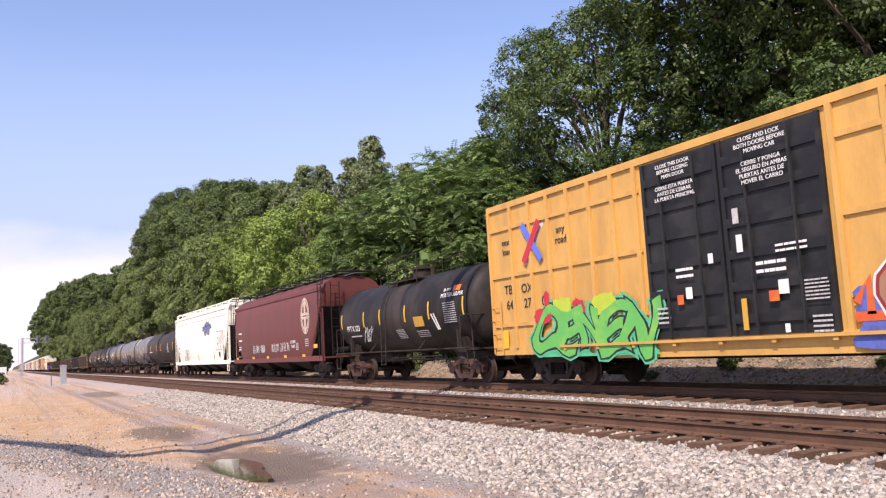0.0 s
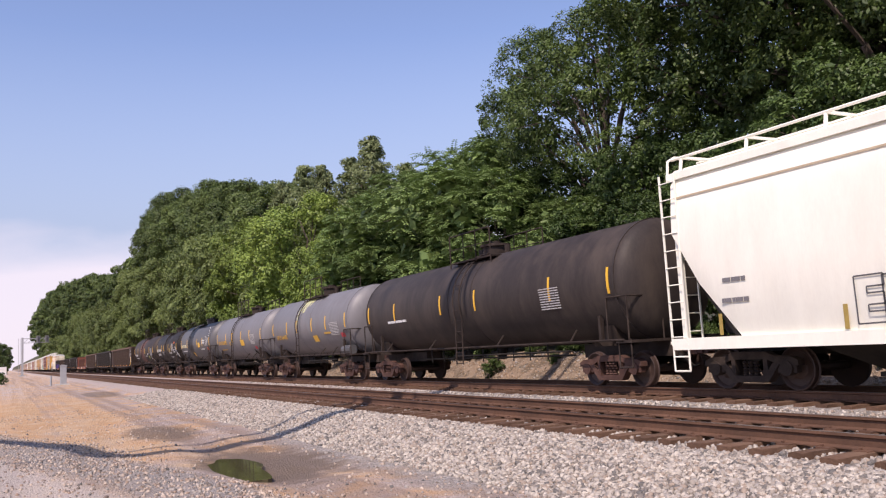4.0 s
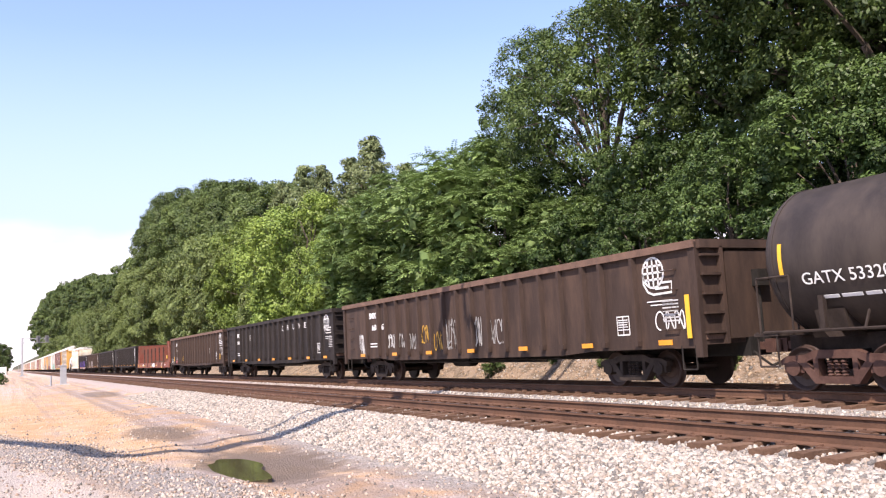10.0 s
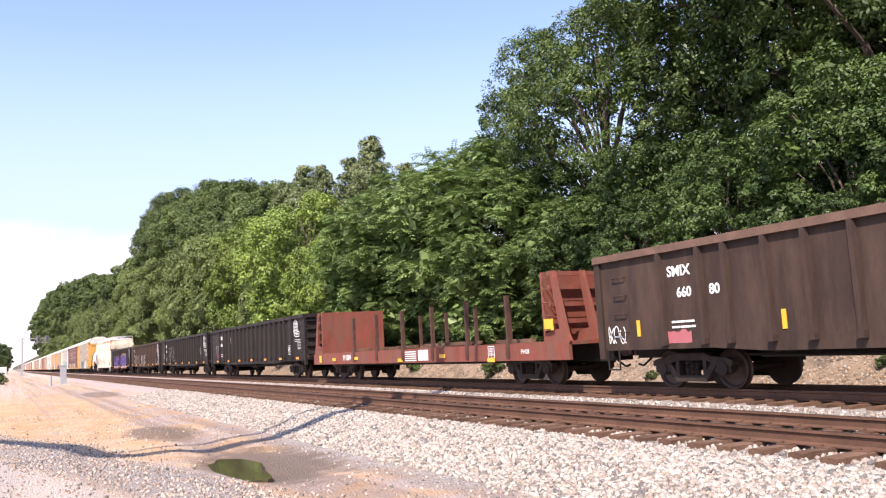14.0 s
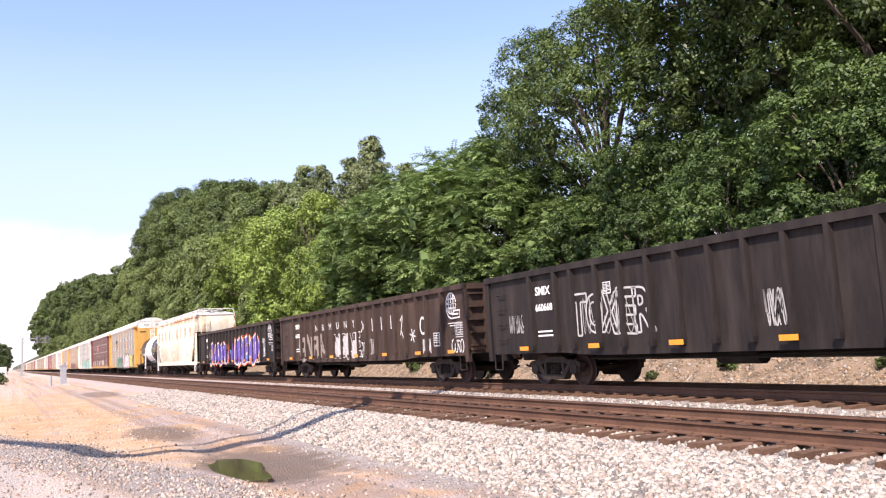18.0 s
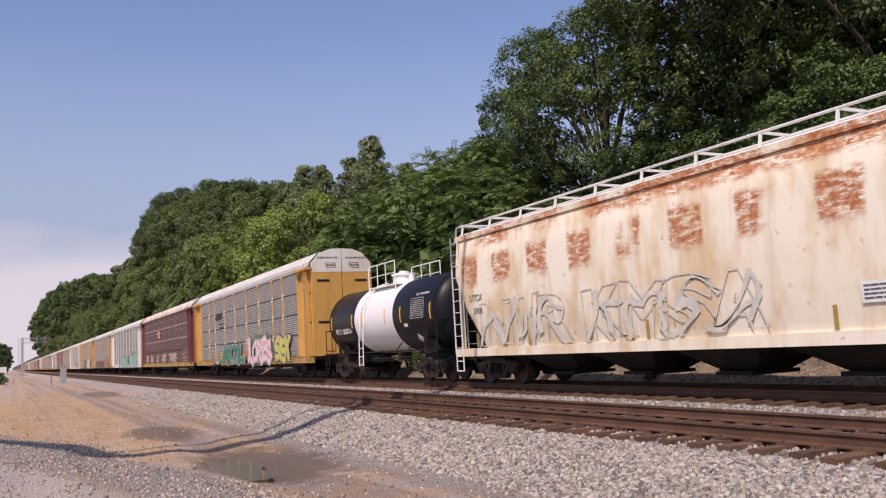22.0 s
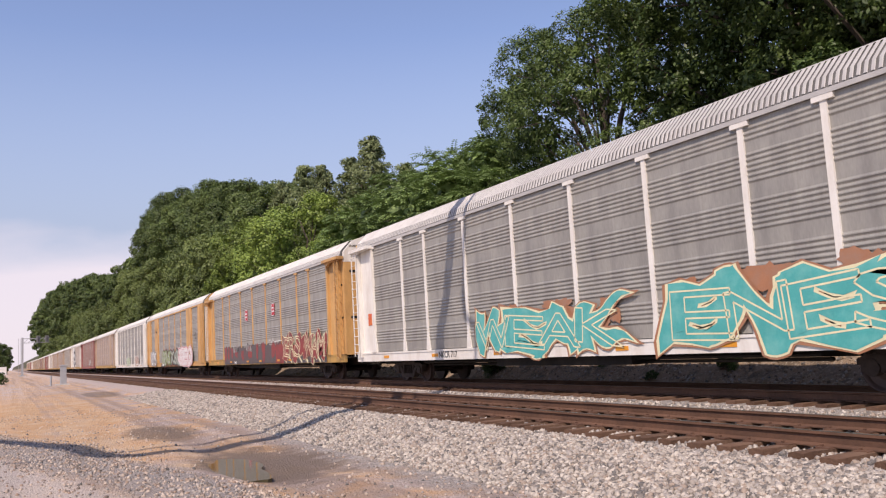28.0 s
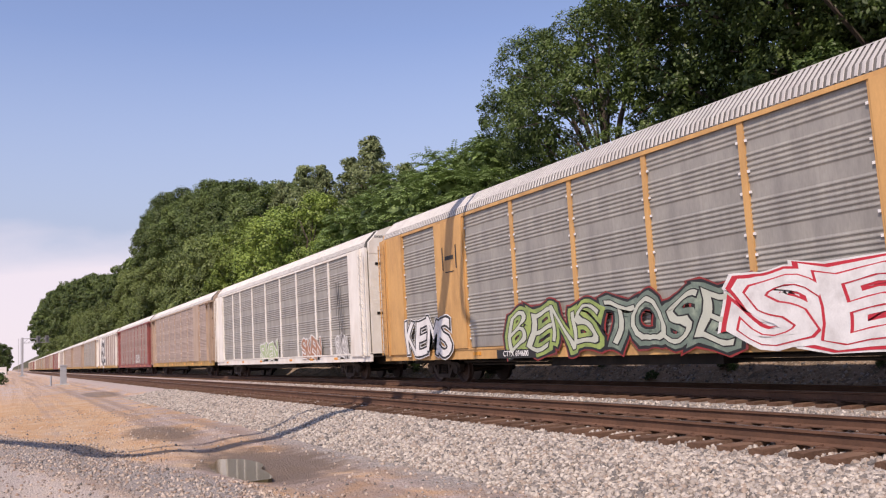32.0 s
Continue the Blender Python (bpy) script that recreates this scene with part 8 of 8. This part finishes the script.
rk = autorack("autorack", "yellow-posted autorack with dark red graffiti", rack_yellow, galv, rack_yellow, end_white, sill_yellow, galv_roof)
c = couple(rk, 23)
for y in (2.7, -2.9):
    plate(c, "emblem", y, 3.65, 0.53, 0.62, RX, g_red)
    ribbon(c, [[(y - 0.15, 3.34), (y + 0.15, 3.34), (y + 0.26, 3.5), (y + 0.26, 3.8), (y + 0.15, 3.96), (y - 0.15, 3.96), (y - 0.26, 3.8), (y - 0.26, 3.5), (y - 0.15, 3.34)]], 0.035, RX - 0.012, letter_white, "emblem_rim")
    stencil(c, y, 3.65, 0.34, 0.36, RX - 0.012, g_white, 2)
cloud(c, 8.4, -4.5, 0.8, 2.05, -1.63, g_soot, 51, 0.25, 40)
cloud(c, -3.3, -4.75, 0.8, 2.0, -1.634, g_dred, 52, 0.25, 10)
for k, (y, z, a, b) in enumerate(((8.0, 1.5, 0.3, 0.42), (7.2, 1.45, 0.2, 0.4), (6.3, 1.5, 0.2, 0.35), (5.2, 1.6, 0.34, 0.35), (3.7, 1.35, 0.28, 0.3), (2.0, 1.5, 0.42, 0.32), (0.4, 1.5, 0.22, 0.4), (-0.95, 1.45, 0.3, 0.55), (-2.9, 1.5, 0.35, 0.42))):
    blotch(c, y, z, a, b, -1.632 - 0.0006 * k, g_dred, 60 + k, 0.55, "graffiti_fill")
cloud(c, -4.7, -11.2, 0.95, 1.85, -1.629, g_dred, 54, 0.35, 26)
cloud(c, -4.7, -11.2, 0.8, 1.15, -1.631, g_soot, 53, 0.3, 20)
for k, y in enumerate((-5.0, -5.9, -6.7, -7.5, -8.4, -9.3, -10.2)):
    ribbon(c, [[(y + 0.25, 1.12), (y, 0.95), (y - 0.22, 0.83)]], 0.11 + 0.03 * (k % 3), -1.634 - 0.0005 * k, g_cream, "graffiti_stroke")
graffiti(c, "ERSKNAM", -4.8, -11.1, 1.05, 2.1, -1.645, [(g_cream, 0.085), (g_dred, 0.066)], 27, 0.2, 0.3, bend=0.17)
outline_letters(c, "ERSKNAM", -4.9, -11.0, 1.1, 2.1, -1.655, g_cream, 0.05, -0.005, 28)
scribble(c, 5.3, 1.75, 1.3, 0.4, -1.64, g_chalk, 71, 5, 0.08)
scribble(c, 2.2, 1.75, 1.3, 0.4, -1.64, g_chalk, 72, 5, 0.08)
ribbon(c, [[(-2.1, 1.95), (-2.35, 2.12), (-2.6, 1.92), (-2.8, 2.15), (-3.1, 1.95), (-4.5, 1.98), (-4.75, 1.6)]], 0.035, -1.641, g_white, "graffiti_stroke")
reflectors(c, (6.6, 2.5, -0.3, -3.8, -5.8), 0.96, -1.646)
lettering(c, "70452", 5.4, 0.9, 0.24, -1.65)
rk = autorack("autorack", "yellow autorack with green and red graffiti", rack_yellow, galv, rack_yellow, rack_yellow, rack_yellow, galv_roof, "plain", wide=((-8.86, -6.98), (6.98, 8.86)), flush=True, door=end_white)
c = couple(rk, 24)
for y in (8.3, 7.4):
    ribbon(c, [[(y - 0.04, 3.65), (y, 3.65), (y, 4.35), (y - 0.04, 4.35)]], 0.07, -1.66, letter_black, "emblem_bracket")
stencil(c, 7.85, 4.0, 0.55, 0.3, -1.66, letter_black, 1)
stencil(c, 7.85, 3.55, 0.6, 0.07, -1.66, letter_black, 1)
graffiti(c, "KEMS", 11.3, 8.0, 0.95, 2.15, -1.675, [(g_white, 0.08), (g_black, 0.06), (g_white, 0.02)], 28, 0.08, bend=0.06)
g_moss = paint("moss", (0.20, 0.25, 0.12), (0.06, 0.065, 0.055), 0.9, 2.2, 0.42)
g_ash3 = paint("pale_grey", (0.45, 0.48, 0.4))
g_fern = paint("fern", (0.27, 0.36, 0.10), (0.12, 0.19, 0.08), 0.9, 2.2, 0.45)
g_slate = paint("slate_green", (0.13, 0.18, 0.145), (0.33, 0.40, 0.30), 0.9, 2.4, 0.5)
for word, a, b, m, sd in (("BENS", 4.5, 0.4, g_fern, 29), ("TOSE", 0.3, -3.8, g_slate, 31)):
    graffiti(c, word, a, b, 1.0, 2.05, -1.655, [(g_dred, 0.14), (g_black, 0.115), (m, 0.075), (g_black, 0.01), (g_ash3, -0.008)], sd, 0.12, 0.15, bend=0.12)
blotch(c, -6.6, 1.25, 2.5, 0.45, -1.665, g_white, 64, 0.06, "graffiti_fill")
graffiti(c, "SEO", -3.9, -9.2, 0.92, 2.15, -1.672, [(g_white, 0.125), (g_red, 0.105), (g_white, 0.075), (g_red, 0.018), (g_white, 0.004)], 30, 0.05, bend=0.07)
plate(c, "number_board", 4.25, 0.9, 2.0, 0.24, -1.66, letter_black)
lettering(c, "CTTX 694600", 4.25, 0.9, 0.22, -1.672)
scribble(c, -10.5, 3.0, 0.9, 0.6, -1.67, g_black, 163, 3, 0.04)
rk = autorack("autorack", "white-posted autorack with small mint graffiti", end_white, galv, end_white, end_white, end_white, galv_roof, "plain", flush=True)
c = couple(rk, 25)
for a, b, m, sd in ((2.6, -0.8, g_mint, 171), (-4.9, -7.6, g_rust, 172), (-9.6, -11.0, g_chalk, 173)):
    cloud(c, a, b, 0.9, 1.9, RX - 0.005, m, sd, 0.5, 16)
    graffiti(c, "SKEN", a, b, 1.0, 1.9, RX - 0.012, [(g_white, 0.07), (m, 0.02)], sd, 0.15)
scribble(c, -10.3, 3.0, 0.6, 2.4, -1.68, tank_grey2, 177, 2, 0.05)
# far cars: distance haze is mixed into these pale, low-contrast tan and rose colours
rack_rose = material("hazed_rose_rack_paint", (0.30, 0.18, 0.145), 0.6, var=0.14)
hazed_rose_panel = material("hazed_rose_panel", (0.29, 0.20, 0.165), 0.6, var=0.2, dirt=(0.2, 0.15, 0.12), dirt_amount=0.5, streak=0.3)
rack_tan = material("hazed_tan_rack_paint", (0.40, 0.30, 0.225), 0.6, var=0.14, dirt=(0.3, 0.2, 0.13), dirt_amount=0.6, streak=0.35)
OTHERS = [("tan autorack with broad yellow panels", rack_tan, tan_panel, rack_tan, rack_tan, sill_yellow, galv_roof, ((-8.86, -6.98),)),
          ("faded red autorack with a white tag", red_rack, hazed_rose_panel, red_rack, end_white, red_rack, galv_roof, ()),
          ("grey autorack with one broad white panel", end_white, tan_panel, end_white, end_white, sill_yellow, galv_roof, ((6.98, 8.86),)),
          ("weathered tan autorack far down the train", rack_tan, tan_panel, rack_tan, end_white, sill_yellow, galv_roof, ()),
          ("weathered rose-brown autorack far down the train", rack_rose, hazed_rose_panel, rack_rose, end_white, sill_yellow, roof_rusty, ()),
          ("weathered grey autorack far down the train", rack_tan, galv, rack_tan, end_white, sill_yellow, galv_roof, ())]
for i in range(20):
    r = OTHERS[i] if i < 3 else OTHERS[(3, 4, 3, 5, 3, 3, 2, 1)[i % 8]]
    c = couple(autorack("autorack", r[0], *r[1:7], "plain", wide=r[7]), 26 + i)
    if i == 1:
        scribble(c, -4.0, 1.7, 3.0, 0.8, RX, g_white, 181, 4, 0.15)
    if i == 2:
        graffiti(c, "SEL", 9.0, 1.0, 1.3, 4.6, RX - 0.012, [(g_white, 0.09), (g_black, 0.02)], 182, 0.05)


def motions():
    """The train rolls by at an even speed; every wheelset turns with it."""
    for car, u in TRAIN:
        walk(car, [(0.0, pose(XT, u, 0)), (32.0, pose(XT, u - SPEED * 32.0, 0))])
    turn = SPEED / WHEEL_R / FPS
    first = WHEELSETS[0]
    walk(first, [(i / FPS, Matrix.Rotation(turn * i, 4, 'X')) for i in range(0, 32 * FPS + 1)])
    for w in WHEELSETS[1:]:
        w.rotation_mode = 'QUATERNION'
        w.animation_data_create()
        w.animation_data.action = first.animation_data.action
        w.animation_data.action_slot = first.animation_data.action_slot


lay_ties(track_near, XN, 2.0, 80.0, 420.0, 1)
lay_ties(track_far, XT, 4.0, 62.0, 300.0, 2)
motions()
